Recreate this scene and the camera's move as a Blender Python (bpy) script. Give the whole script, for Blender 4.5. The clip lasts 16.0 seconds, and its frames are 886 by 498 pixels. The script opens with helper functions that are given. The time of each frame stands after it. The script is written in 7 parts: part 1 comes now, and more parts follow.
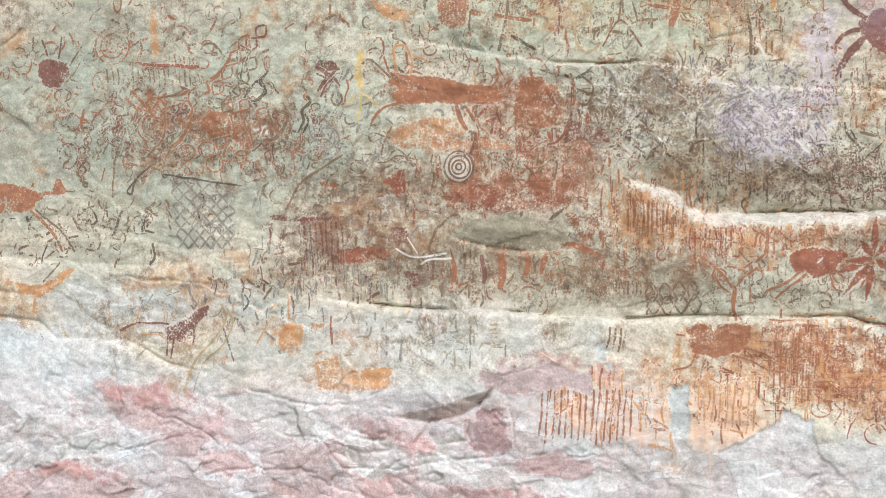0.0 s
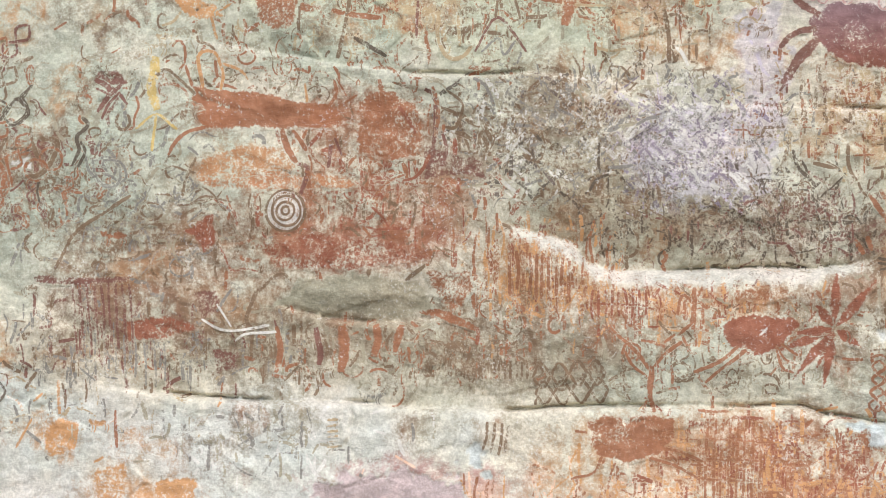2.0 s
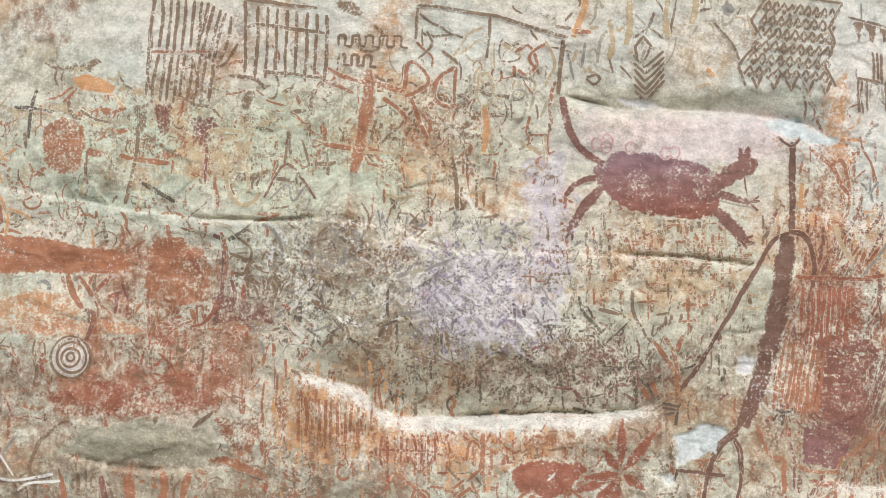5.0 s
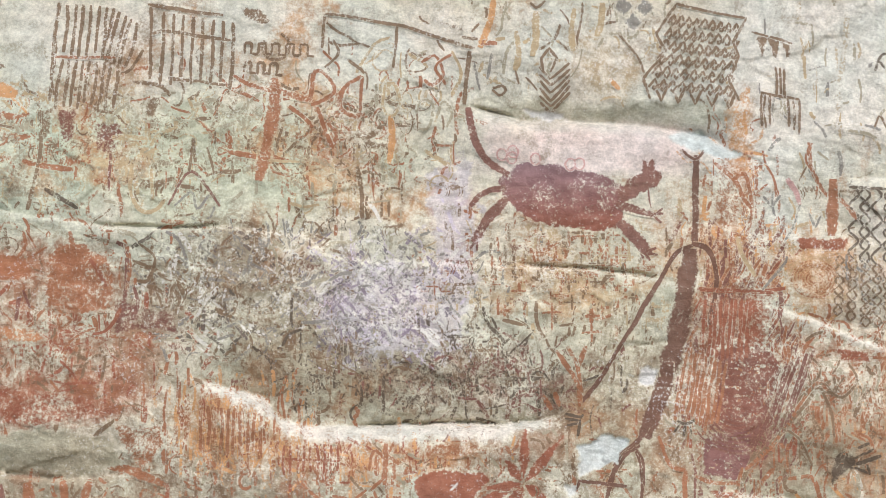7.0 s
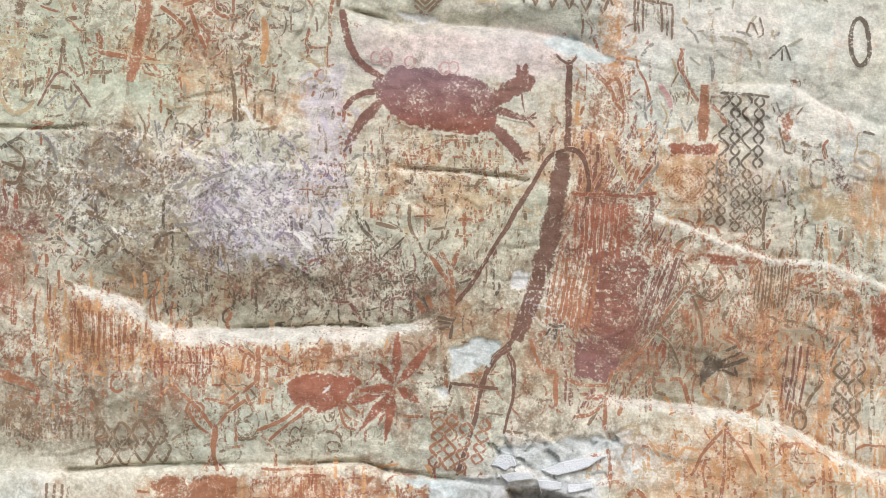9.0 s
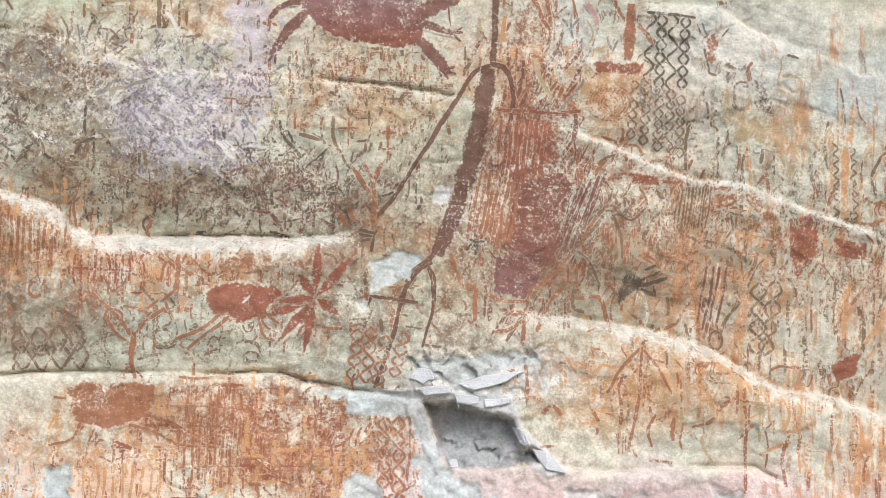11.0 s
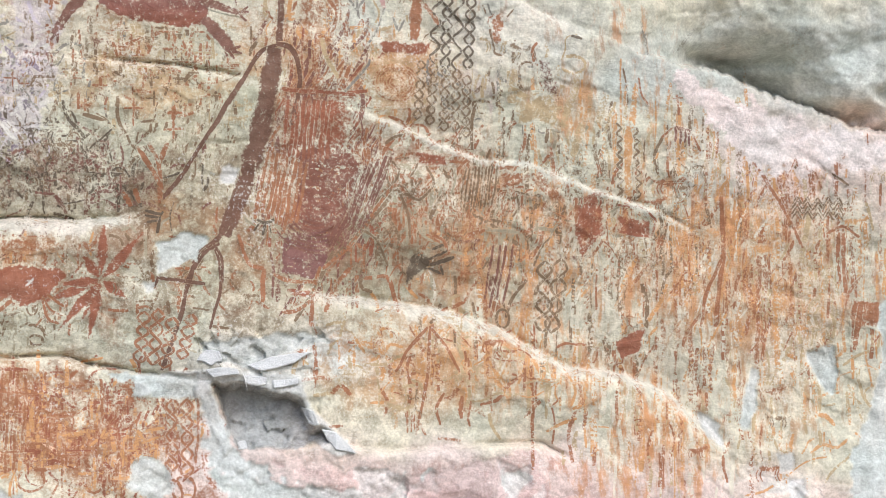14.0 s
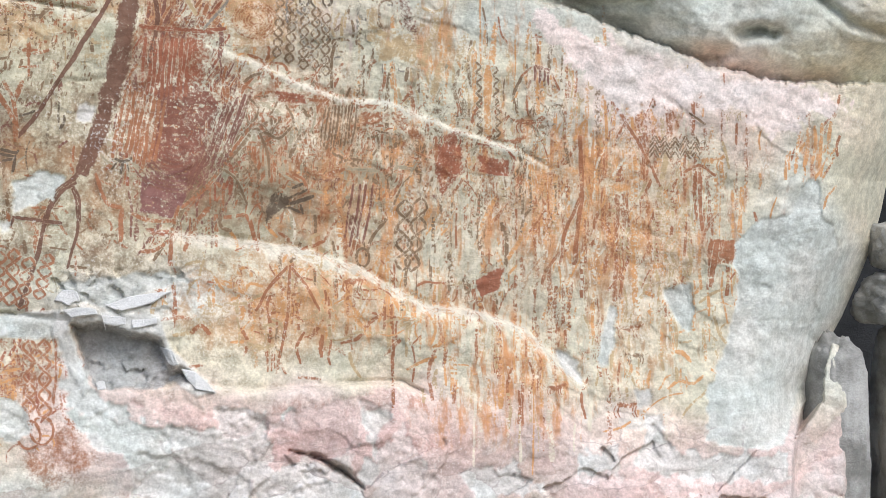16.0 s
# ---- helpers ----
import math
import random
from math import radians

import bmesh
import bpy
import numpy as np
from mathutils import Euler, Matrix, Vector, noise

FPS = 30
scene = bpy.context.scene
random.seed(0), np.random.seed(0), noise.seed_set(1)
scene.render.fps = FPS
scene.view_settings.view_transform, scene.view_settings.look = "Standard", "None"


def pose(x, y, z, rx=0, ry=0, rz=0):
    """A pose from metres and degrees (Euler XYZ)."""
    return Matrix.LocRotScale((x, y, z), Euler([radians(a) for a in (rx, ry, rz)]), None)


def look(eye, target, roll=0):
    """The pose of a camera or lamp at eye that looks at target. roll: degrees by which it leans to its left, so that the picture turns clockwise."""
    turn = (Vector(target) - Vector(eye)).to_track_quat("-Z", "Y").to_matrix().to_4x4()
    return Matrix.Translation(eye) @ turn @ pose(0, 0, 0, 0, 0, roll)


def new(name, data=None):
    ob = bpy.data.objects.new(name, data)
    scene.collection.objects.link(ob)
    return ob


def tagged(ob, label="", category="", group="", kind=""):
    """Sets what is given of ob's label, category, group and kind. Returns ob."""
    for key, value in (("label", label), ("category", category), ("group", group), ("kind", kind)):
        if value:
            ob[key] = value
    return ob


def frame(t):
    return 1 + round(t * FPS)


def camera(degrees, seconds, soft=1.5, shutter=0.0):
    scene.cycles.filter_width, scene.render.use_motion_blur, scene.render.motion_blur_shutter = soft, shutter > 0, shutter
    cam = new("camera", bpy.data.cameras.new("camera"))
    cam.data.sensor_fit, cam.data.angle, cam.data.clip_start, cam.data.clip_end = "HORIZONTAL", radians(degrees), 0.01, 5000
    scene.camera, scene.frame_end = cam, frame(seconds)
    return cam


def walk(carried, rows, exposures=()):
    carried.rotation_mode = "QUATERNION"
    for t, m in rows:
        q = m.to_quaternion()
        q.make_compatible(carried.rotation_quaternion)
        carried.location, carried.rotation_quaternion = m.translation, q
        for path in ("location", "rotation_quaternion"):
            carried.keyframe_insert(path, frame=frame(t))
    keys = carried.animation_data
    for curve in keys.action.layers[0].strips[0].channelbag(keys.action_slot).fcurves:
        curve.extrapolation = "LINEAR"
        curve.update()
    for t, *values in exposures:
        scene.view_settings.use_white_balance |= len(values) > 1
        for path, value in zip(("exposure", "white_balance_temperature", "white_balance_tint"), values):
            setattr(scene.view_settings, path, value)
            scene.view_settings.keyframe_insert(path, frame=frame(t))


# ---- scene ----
cam = camera(24.21, 16.0, soft=0.8)
PATH = [
    (0.0, look((0.836, -13.201, 1.529), (-1.6902, -3.5280, 1.7434), 0.383)),
    (0.1, look((0.829, -13.191, 1.529), (-1.6849, -3.5147, 1.7453), 0.393)),
    (0.2, look((0.665, -12.573, 1.542), (-1.8367, -2.8935, 1.7610), 0.404)),
    (0.3, look((0.389, -11.511, 1.565), (-2.1009, -1.8285, 1.7871), 0.415)),
    (0.4, look((0.215, -10.842, 1.581), (-2.2618, -1.1565, 1.8047), 0.425)),
    (0.5, look((0.119, -10.468, 1.589), (-2.3458, -0.7794, 1.8157), 0.436)),
    (0.7, look((0.029, -10.118, 1.597), (-2.3646, -0.4124, 1.8695), 0.369)),
    (1.0, look((0.000, -10.000, 1.600), (-2.2866, -0.2709, 1.9421), 0.268)),
    (1.5, look((0.000, -10.000, 1.600), (-2.0843, -0.2287, 2.0215), 0.083)),
    (2.0, look((0.000, -10.000, 1.600), (-1.6831, -0.1583, 2.1555), -0.055)),
    (2.5, look((0.000, -10.000, 1.600), (-1.3674, -0.1139, 2.2282), 0.025)),
    (3.0, look((0.000, -10.000, 1.600), (-1.1602, -0.0967, 2.3609), -0.138)),
    (3.5, look((0.000, -10.000, 1.600), (-1.0233, -0.0946, 2.5138), -0.324)),
    (4.0, look((0.000, -10.000, 1.600), (-0.8805, -0.0915, 2.6231), -0.345)),
    (4.2, look((0.000, -10.000, 1.600), (-0.8443, -0.0961, 2.6953), -0.407)),
    (6.3, look((0.000, -10.000, 1.600), (-0.3298, -0.0905, 2.9008), -0.397)),
    (6.5, look((0.000, -10.000, 1.600), (-0.2948, -0.0888, 2.8964), -0.329)),
    (7.0, look((0.000, -10.000, 1.600), (-0.1983, -0.0864, 2.8963), -0.407)),
    (7.5, look((0.000, -10.000, 1.600), (0.0095, -0.0820, 2.8777), -0.635)),
    (8.0, look((0.000, -10.000, 1.600), (0.2499, -0.0462, 2.5272), -0.430)),
    (8.5, look((0.000, -10.000, 1.600), (0.3407, -0.0447, 2.4804), -0.394)),
    (9.0, look((0.000, -10.000, 1.600), (0.4113, -0.0427, 2.4260), -0.498)),
    (11.3, look((0.000, -10.000, 1.600), (0.8781, -0.0465, 1.9956), 0.758)),
    (11.5, look((0.000, -10.000, 1.600), (0.9404, -0.0523, 1.9988), 0.710)),
    (12.0, look((0.000, -10.000, 1.600), (1.0938, -0.0681, 2.0018), 0.576)),
    (12.5, look((0.000, -10.000, 1.600), (1.3378, -0.0981, 2.0036), 0.458)),
    (13.0, look((0.000, -10.000, 1.600), (1.4811, -0.1186, 2.0048), 0.336)),
    (13.5, look((0.000, -10.000, 1.600), (1.6026, -0.1353, 1.9449), 0.203)),
    (14.0, look((0.000, -10.000, 1.600), (1.8084, -0.1701, 1.9203), 0.101)),
    (14.5, look((0.000, -10.000, 1.600), (2.0491, -0.2160, 1.8713), 0.001)),
    (15.0, look((0.000, -10.000, 1.600), (2.2368, -0.2557, 1.8113), 0.031)),
    (15.5, look((0.000, -10.000, 1.600), (2.3182, -0.2730, 1.7041), 0.004)),
    (16.0, look((0.000, -10.000, 1.600), (2.4709, -0.3101, 1.6245), -0.063)),
]
walk(cam, PATH, exposures=[(0, 0.44, 5950, 9), (16, 0.44, 5950, 9)])

# ---- light: bright overcast day, open sky in front of the cliff ----
world = bpy.data.worlds.new("overcast_sky")
scene.world = world
world.use_nodes = True
wn = world.node_tree.nodes
sky = wn.new("ShaderNodeTexSky")
sky.sky_type, sky.sun_disc = "NISHITA", False
sky.sun_elevation, sky.sun_rotation = radians(48), radians(160)
sky.air_density, sky.dust_density, sky.ozone_density = 1.0, 3.0, 0.8
wn["Background"].inputs["Strength"].default_value = 0.15
world.node_tree.links.new(sky.outputs[0], wn["Background"].inputs[0])
sun = new("sun", bpy.data.lights.new("sun", "SUN"))
sun.data.energy, sun.data.angle, sun.data.color = 1.4, radians(45), (1.0, 0.985, 0.96)
sun.matrix_world = look((3.5, -10, 13.5), (0, 0, 1.5))


# ---- tools ----
def srgb(r, g, b):
    def one(c):
        c /= 255
        return c / 12.92 if c <= 0.04045 else ((c + 0.055) / 1.055) ** 2.4
    return np.array([one(r), one(g), one(b)])


CREAM, GREEN, PALE, WHITE = srgb(206, 198, 178), srgb(184, 187, 168), srgb(212, 207, 196), srgb(205, 203, 199)
BLUEW, GREY, OLIVE, PINK = srgb(200, 201, 196), srgb(194, 196, 190), srgb(160, 150, 126), srgb(214, 193, 187)
ROSE, LILAC, RUST, RED = srgb(188, 148, 140), srgb(198, 186, 194), srgb(153, 103, 74), srgb(145, 90, 68)
ORANGE, OCHRE, BROWN, DARK = srgb(195, 146, 98), srgb(178, 156, 120), srgb(126, 103, 80), srgb(98, 85, 71)
WINE, PEACH, SLATE = srgb(124, 86, 74), srgb(226, 190, 160), srgb(136, 130, 120)
MOSS = srgb(170, 172, 154)


def lattice(seed):
    return np.random.RandomState(seed).rand(256, 256)


def vnoise(x, y, seed=0):
    """Smooth value noise, 0 to 1."""
    g = lattice(seed)
    xi, yi = np.floor(x).astype(int), np.floor(y).astype(int)
    fx, fy = x - xi, y - yi
    fx, fy = fx * fx * (3 - 2 * fx), fy * fy * (3 - 2 * fy)
    a, b = g[xi % 256, yi % 256], g[(xi + 1) % 256, yi % 256]
    c, d = g[xi % 256, (yi + 1) % 256], g[(xi + 1) % 256, (yi + 1) % 256]
    return (a * (1 - fx) + b * fx) * (1 - fy) + (c * (1 - fx) + d * fx) * fy


def fbm(x, y, seed=0, octaves=4):
    out, amp, total = 0, 1.0, 0
    for k in range(octaves):
        ca, sa = math.cos(0.6 + 1.1 * k), math.sin(0.6 + 1.1 * k)
        f = 2.03 ** k
        out = out + amp * vnoise((x * ca - y * sa) * f + 17.3 * k, (x * sa + y * ca) * f + 5.1 * k, seed + k)
        total, amp = total + amp, amp * 0.52
    return out / total


def step(a, b, x):
    k = np.clip((x - a) / (b - a), 0, 1)
    return k * k * (3 - 2 * k)


# ---- materials ----
def nodes_of(name):
    m = bpy.data.materials.new(name)
    m.use_nodes = True
    return m, m.node_tree.nodes, m.node_tree.links


def math_node(n, l, op, a, b=None, clamp=False):
    k = n.new("ShaderNodeMath")
    k.operation, k.use_clamp = op, clamp
    for i, v in enumerate((a, b)):
        if v is None:
            continue
        if isinstance(v, (int, float)):
            k.inputs[i].default_value = v
        else:
            l.new(v, k.inputs[i])
    return k.outputs[0]


def noise_node(n, l, vec, scale, detail=3.0, rough=0.55):
    k = n.new("ShaderNodeTexNoise")
    k.inputs["Scale"].default_value, k.inputs["Detail"].default_value, k.inputs["Roughness"].default_value = scale, detail, rough
    l.new(vec, k.inputs["Vector"])
    return k.outputs["Fac"]


def mix_colour(n, l, mode, fac, a, b):
    k = n.new("ShaderNodeMix")
    k.data_type, k.blend_type = "RGBA", mode
    for v, s in ((fac, k.inputs["Factor"]), (a, k.inputs["A"]), (b, k.inputs["B"])):
        if isinstance(v, (int, float)):
            s.default_value = v
        elif isinstance(v, tuple):
            s.default_value = v
        else:
            l.new(v, s)
    return k.outputs["Result"]


def stretched(n, l, sx, sy, sz):
    geo, mp = n.new("ShaderNodeNewGeometry"), n.new("ShaderNodeMapping")
    mp.inputs["Scale"].default_value, mp.inputs["Rotation"].default_value, mp.inputs["Location"].default_value = (sx, sy, sz), (0.71, 0.43, 0.94), (3.7, 1.3, 8.1)
    l.new(geo.outputs["Position"], mp.inputs["Vector"])
    return mp.outputs["Vector"]


def ramp(n, l, fac, lo, hi, a=0.0, b=1.0):
    k = n.new("ShaderNodeMapRange")
    k.interpolation_type = "SMOOTHSTEP"
    for i, v in enumerate((lo, hi, a, b)):
        k.inputs[i + 1].default_value = v
    l.new(fac, k.inputs[0])
    return k.outputs[0]


def painted_rock_material():
    """Weathered sandstone: the stone's own colour, mineral staining, painted shade at joints and ledges, and pigment
    that has worn off the high grains.
    """
    m, n, l = nodes_of("painted_rock")
    tint, wash = n.new("ShaderNodeAttribute"), n.new("ShaderNodeAttribute")
    tint.attribute_name, wash.attribute_name = "stone", "pigment"
    flat = stretched(n, l, 1, 1, 1)
    drip = stretched(n, l, 1, 1, 0.16)
    strata = stretched(n, l, 0.55, 1, 1.5)
    n_big, n_mid, n_fine = noise_node(n, l, flat, 2.2, 4), noise_node(n, l, flat, 16, 5, 0.62), noise_node(n, l, flat, 72, 4, 0.68)
    n_drip, n_str = noise_node(n, l, drip, 34, 4, 0.6), noise_node(n, l, strata, 26, 5, 0.62)
    grain = noise_node(n, l, flat, 300, 2, 0.6)
    # stone: mottling at three scales
    c = mix_colour(n, l, "MULTIPLY", 1.0, tint.outputs["Color"], mix_colour(n, l, "MIX", ramp(n, l, n_mid, 0.32, 0.68), (0.80, 0.80, 0.78, 1), (1.12, 1.12, 1.12, 1)))
    c = mix_colour(n, l, "MULTIPLY", 1.0, c, mix_colour(n, l, "MIX", ramp(n, l, n_fine, 0.34, 0.66), (0.86, 0.855, 0.85, 1), (1.09, 1.09, 1.09, 1)))
    c = mix_colour(n, l, "MULTIPLY", 1.0, c, mix_colour(n, l, "MIX", ramp(n, l, n_big, 0.35, 0.65), (0.95, 0.98, 0.96, 1), (1.05, 1.01, 0.97, 1)))
    c = mix_colour(n, l, "MIX", math_node(n, l, "MULTIPLY", ramp(n, l, n_str, 0.56, 0.70), 0.10), c, (0.62, 0.62, 0.58, 1))
    # broken foot of the wall: facets of their own tint, crack shade painted into the open joints
    warp = n.new("ShaderNodeMix")
    warp.data_type = "VECTOR"
    warp.inputs["Factor"].default_value = 0.16
    wob = n.new("ShaderNodeTexNoise")
    wob.inputs["Scale"].default_value, wob.inputs["Detail"].default_value = 5.0, 4.0
    broken = stretched(n, l, 2.1, 0.6, 4.2)
    l.new(broken, wob.inputs["Vector"])
    l.new(broken, warp.inputs["A"])
    l.new(wob.outputs["Color"], warp.inputs["B"])
    cell, rim = n.new("ShaderNodeTexVoronoi"), n.new("ShaderNodeTexVoronoi")
    rim.feature = "DISTANCE_TO_EDGE"
    for k in (cell, rim):
        k.inputs["Scale"].default_value = 1.9
        l.new(warp.outputs["Result"], k.inputs["Vector"])
    split = n.new("ShaderNodeSeparateColor")
    l.new(cell.outputs["Color"], split.inputs[0])
    facet = mix_colour(n, l, "MIX", split.outputs[0], (0.80, 0.70, 0.69, 1), (1.12, 1.12, 1.14, 1))
    c = mix_colour(n, l, "MIX", math_node(n, l, "MULTIPLY", tint.outputs["Alpha"], 0.8), c, mix_colour(n, l, "MULTIPLY", 1.0, c, facet))
    joint_shade = math_node(n, l, "MULTIPLY", ramp(n, l, rim.outputs["Distance"], 0.028, 0.004), ramp(n, l, n_mid, 0.42, 0.58))
    c = mix_colour(n, l, "MIX", math_node(n, l, "MULTIPLY", math_node(n, l, "MULTIPLY", joint_shade, tint.outputs["Alpha"]), 0.5), c, (0.26, 0.21, 0.19, 1))
    # pigment: present where its cover beats the wear of the grain
    wear = math_node(n, l, "ADD", math_node(n, l, "MULTIPLY", n_fine, 0.36), math_node(n, l, "ADD", math_node(n, l, "MULTIPLY", n_mid, 0.44), math_node(n, l, "MULTIPLY", n_drip, 0.22)))
    wear = ramp(n, l, wear, 0.34, 0.66)
    zone = n.new("ShaderNodeAttribute")
    zone.attribute_name = "drip"
    run_a, run_b = noise_node(n, l, stretched(n, l, 1, 1, 0.24), 13, 5, 0.64), noise_node(n, l, stretched(n, l, 1, 1, 0.34), 42, 3, 0.6)
    runs = ramp(n, l, math_node(n, l, "ADD", math_node(n, l, "MULTIPLY", run_a, 0.72), math_node(n, l, "MULTIPLY", run_b, 0.28)), 0.37, 0.56)
    blend = n.new("ShaderNodeMix")
    l.new(zone.outputs["Fac"], blend.inputs["Factor"])
    l.new(wear, blend.inputs["A"])
    l.new(runs, blend.inputs["B"])
    film_wear = blend.outputs["Result"]
    flecks = ramp(n, l, math_node(n, l, "ADD", math_node(n, l, "MULTIPLY", n_fine, 0.62), math_node(n, l, "ADD", math_node(n, l, "MULTIPLY", n_mid, 0.22), math_node(n, l, "MULTIPLY", n_drip, 0.16))), 0.38, 0.64)
    tone = mix_colour(n, l, "MIX", ramp(n, l, math_node(n, l, "ADD", math_node(n, l, "MULTIPLY", grain, 0.3), math_node(n, l, "MULTIPLY", n_mid, 0.7)), 0.34, 0.66), (0.86, 0.84, 0.83, 1), (1.16, 1.15, 1.14, 1))
    mark = n.new("ShaderNodeAttribute")
    mark.attribute_name = "mark"
    for layer, worn, gain, keep_, lo, hi in ((wash, film_wear, 1.2, 0.74, -0.2, 0.78), (mark, flecks, 1.45, 0.78, -0.10, 0.62)):
        k = math_node(n, l, "SUBTRACT", math_node(n, l, "MULTIPLY", layer.outputs["Alpha"], gain), math_node(n, l, "MULTIPLY", worn, keep_))
        fac = math_node(n, l, "MULTIPLY", ramp(n, l, k, lo, hi), 0.94)
        fac = math_node(n, l, "MULTIPLY", fac, ramp(n, l, layer.outputs["Alpha"], 0.0, 0.12))
        pig = mix_colour(n, l, "MULTIPLY", 1.0, layer.outputs["Color"], tone)
        c = mix_colour(n, l, "MIX", fac, c, pig)
    # small scars where flakes have come off
    chip = noise_node(n, l, stretched(n, l, 0.7, 1, 1.3), 9, 6, 0.7)
    ridge = math_node(n, l, "ABSOLUTE", math_node(n, l, "SUBTRACT", chip, 0.5))
    scar = ramp(n, l, math_node(n, l, "ADD", math_node(n, l, "MULTIPLY", n_fine, 0.7), math_node(n, l, "MULTIPLY", n_big, 0.3)), 0.585, 0.64)
    c = mix_colour(n, l, "MIX", math_node(n, l, "MULTIPLY", scar, 0.5), c, (0.64, 0.62, 0.58, 1))
    b = n["Principled BSDF"]
    l.new(c, b.inputs["Base Color"])
    b.inputs["Roughness"].default_value = 0.92
    b.inputs["Specular IOR Level"].default_value = 0.2
    bump, bump2 = n.new("ShaderNodeBump"), n.new("ShaderNodeBump")
    bump.inputs["Strength"].default_value, bump.inputs["Distance"].default_value = 0.5, 0.018
    bump2.inputs["Strength"].default_value, bump2.inputs["Distance"].default_value = 0.20, 0.005
    crease = math_node(n, l, "MULTIPLY", ramp(n, l, ridge, 0.0, 0.05), 0.12)
    l.new(math_node(n, l, "ADD", crease, math_node(n, l, "ADD", math_node(n, l, "MULTIPLY", n_str, 0.12), math_node(n, l, "MULTIPLY", n_mid, 0.7))), bump.inputs["Height"])
    l.new(n_fine, bump2.inputs["Height"])
    l.new(bump.outputs["Normal"], bump2.inputs["Normal"])
    l.new(bump2.outputs["Normal"], b.inputs["Normal"])
    return m


def plain_rock_material(name, a, b_, scale=6.0):
    m, n, l = nodes_of(name)
    flat = stretched(n, l, 1, 1, 1.5)
    big, mid, fine = noise_node(n, l, flat, scale * 0.3, 4), noise_node(n, l, flat, scale, 6, 0.62), noise_node(n, l, flat, scale * 14, 4, 0.65)
    c = mix_colour(n, l, "MIX", ramp(n, l, math_node(n, l, "ADD", math_node(n, l, "MULTIPLY", big, 0.5), math_node(n, l, "MULTIPLY", mid, 0.5)), 0.36, 0.64), (*a, 1), (*b_, 1))
    c = mix_colour(n, l, "MULTIPLY", 1.0, c, mix_colour(n, l, "MIX", ramp(n, l, fine, 0.34, 0.66), (0.88, 0.88, 0.88, 1), (1.06, 1.06, 1.06, 1)))
    b = n["Principled BSDF"]
    l.new(c, b.inputs["Base Color"])
    b.inputs["Roughness"].default_value = 0.93
    bump = n.new("ShaderNodeBump")
    bump.inputs["Strength"].default_value, bump.inputs["Distance"].default_value = 0.7, 0.03
    l.new(math_node(n, l, "ADD", mid, math_node(n, l, "MULTIPLY", fine, 0.3)), bump.inputs["Height"])
    l.new(bump.outputs["Normal"], b.inputs["Normal"])
    return m


ROCK = painted_rock_material()
BOULDER = plain_rock_material("grey_boulder", tuple(srgb(120, 118, 112)), tuple(srgb(178, 176, 170)))
# near-black colour puts the cleft's deep shade into the rock
CLEFT_SHADE = plain_rock_material("cleft_shade_rock", tuple(srgb(20, 21, 23)), tuple(srgb(40, 41, 42)))
EARTH = plain_rock_material("trodden_earth", tuple(srgb(100, 94, 82)), tuple(srgb(134, 128, 112)), 3.0)
FLAKE = plain_rock_material("broken_pale_stone", tuple(srgb(192, 191, 187)), tuple(srgb(214, 212, 208)), 9.0)

# ---- the rock face: relief over a plane 10 m from the camera, pushed along its rays ----
CAMERA_POINT = np.array([0.0, -10.0, 1.6])
U0, U1, V0, V1, CELL = -6.4, 5.3, -0.05, 4.75, 0.0088
NU, NV = int((U1 - U0) / CELL) + 1, int((V1 - V0) / CELL) + 1
gu, gv = np.meshgrid(np.linspace(U0, U1, NU), np.linspace(V0, V1, NV), indexing="ij")


def line(pts, u):
    a = sorted(pts)
    return np.interp(u, [p[0] for p in a], [p[1] for p in a])


def window(pts, u, fade):
    a, b = min(p[0] for p in pts), max(p[0] for p in pts)
    return step(a - fade * 0.3, a + fade, u) * (1 - step(b - fade, b + fade * 0.3, u))


skirts = []


def ledge(h, pts, out, cut, shelf, below, above, rag=0.02, seed=1, fade=0.2, pale=0.0, gap=0.0, band=0.09):
    """A ledge along a line: a rounded shelf slopes out below it, the stone above it hangs over; open cracks here and there along the crease."""
    d = gv - line(pts, gu)
    d = d - (fbm(gu * 5, gv * 0 + seed, seed, 5) - 0.5) * 2 * rag * np.exp(-np.abs(d) / 0.06)
    w = window(pts, gu, fade)
    down, up = np.maximum(-d, 0), np.maximum(d, 0)
    broad = shelf * (0.6 + 0.8 * fbm(gu * 2, gv * 0 + 7 + seed, seed + 20, 2))
    turn = np.exp(-down / broad)
    prof = np.where(d < 0, out * (1 - turn) * np.exp(-down / below) - cut * turn, -cut * np.exp(-up / above))
    crack = gap * np.exp(-((d - 0.006) / 0.009) ** 2) * step(0.46, 0.60, fbm(gu * 2.6, gv * 0 + 3, seed + 30, 3))
    # pale band: barer stone, with the shelf's lit look painted in
    if pale:
        lower = band * (0.45 + 1.1 * fbm(gu * 9, gv * 3, seed + 50, 4))
        cover = w * pale * step(0.006, -0.004, d) * (1 - step(lower * 0.55, lower * 1.3, down + (fbm(gu * 34, gv * 8, seed + 60, 3) - 0.5) * 0.05))
        skirts.append(np.clip(cover, 0, 0.95))
    return h + w * (prof - crack)


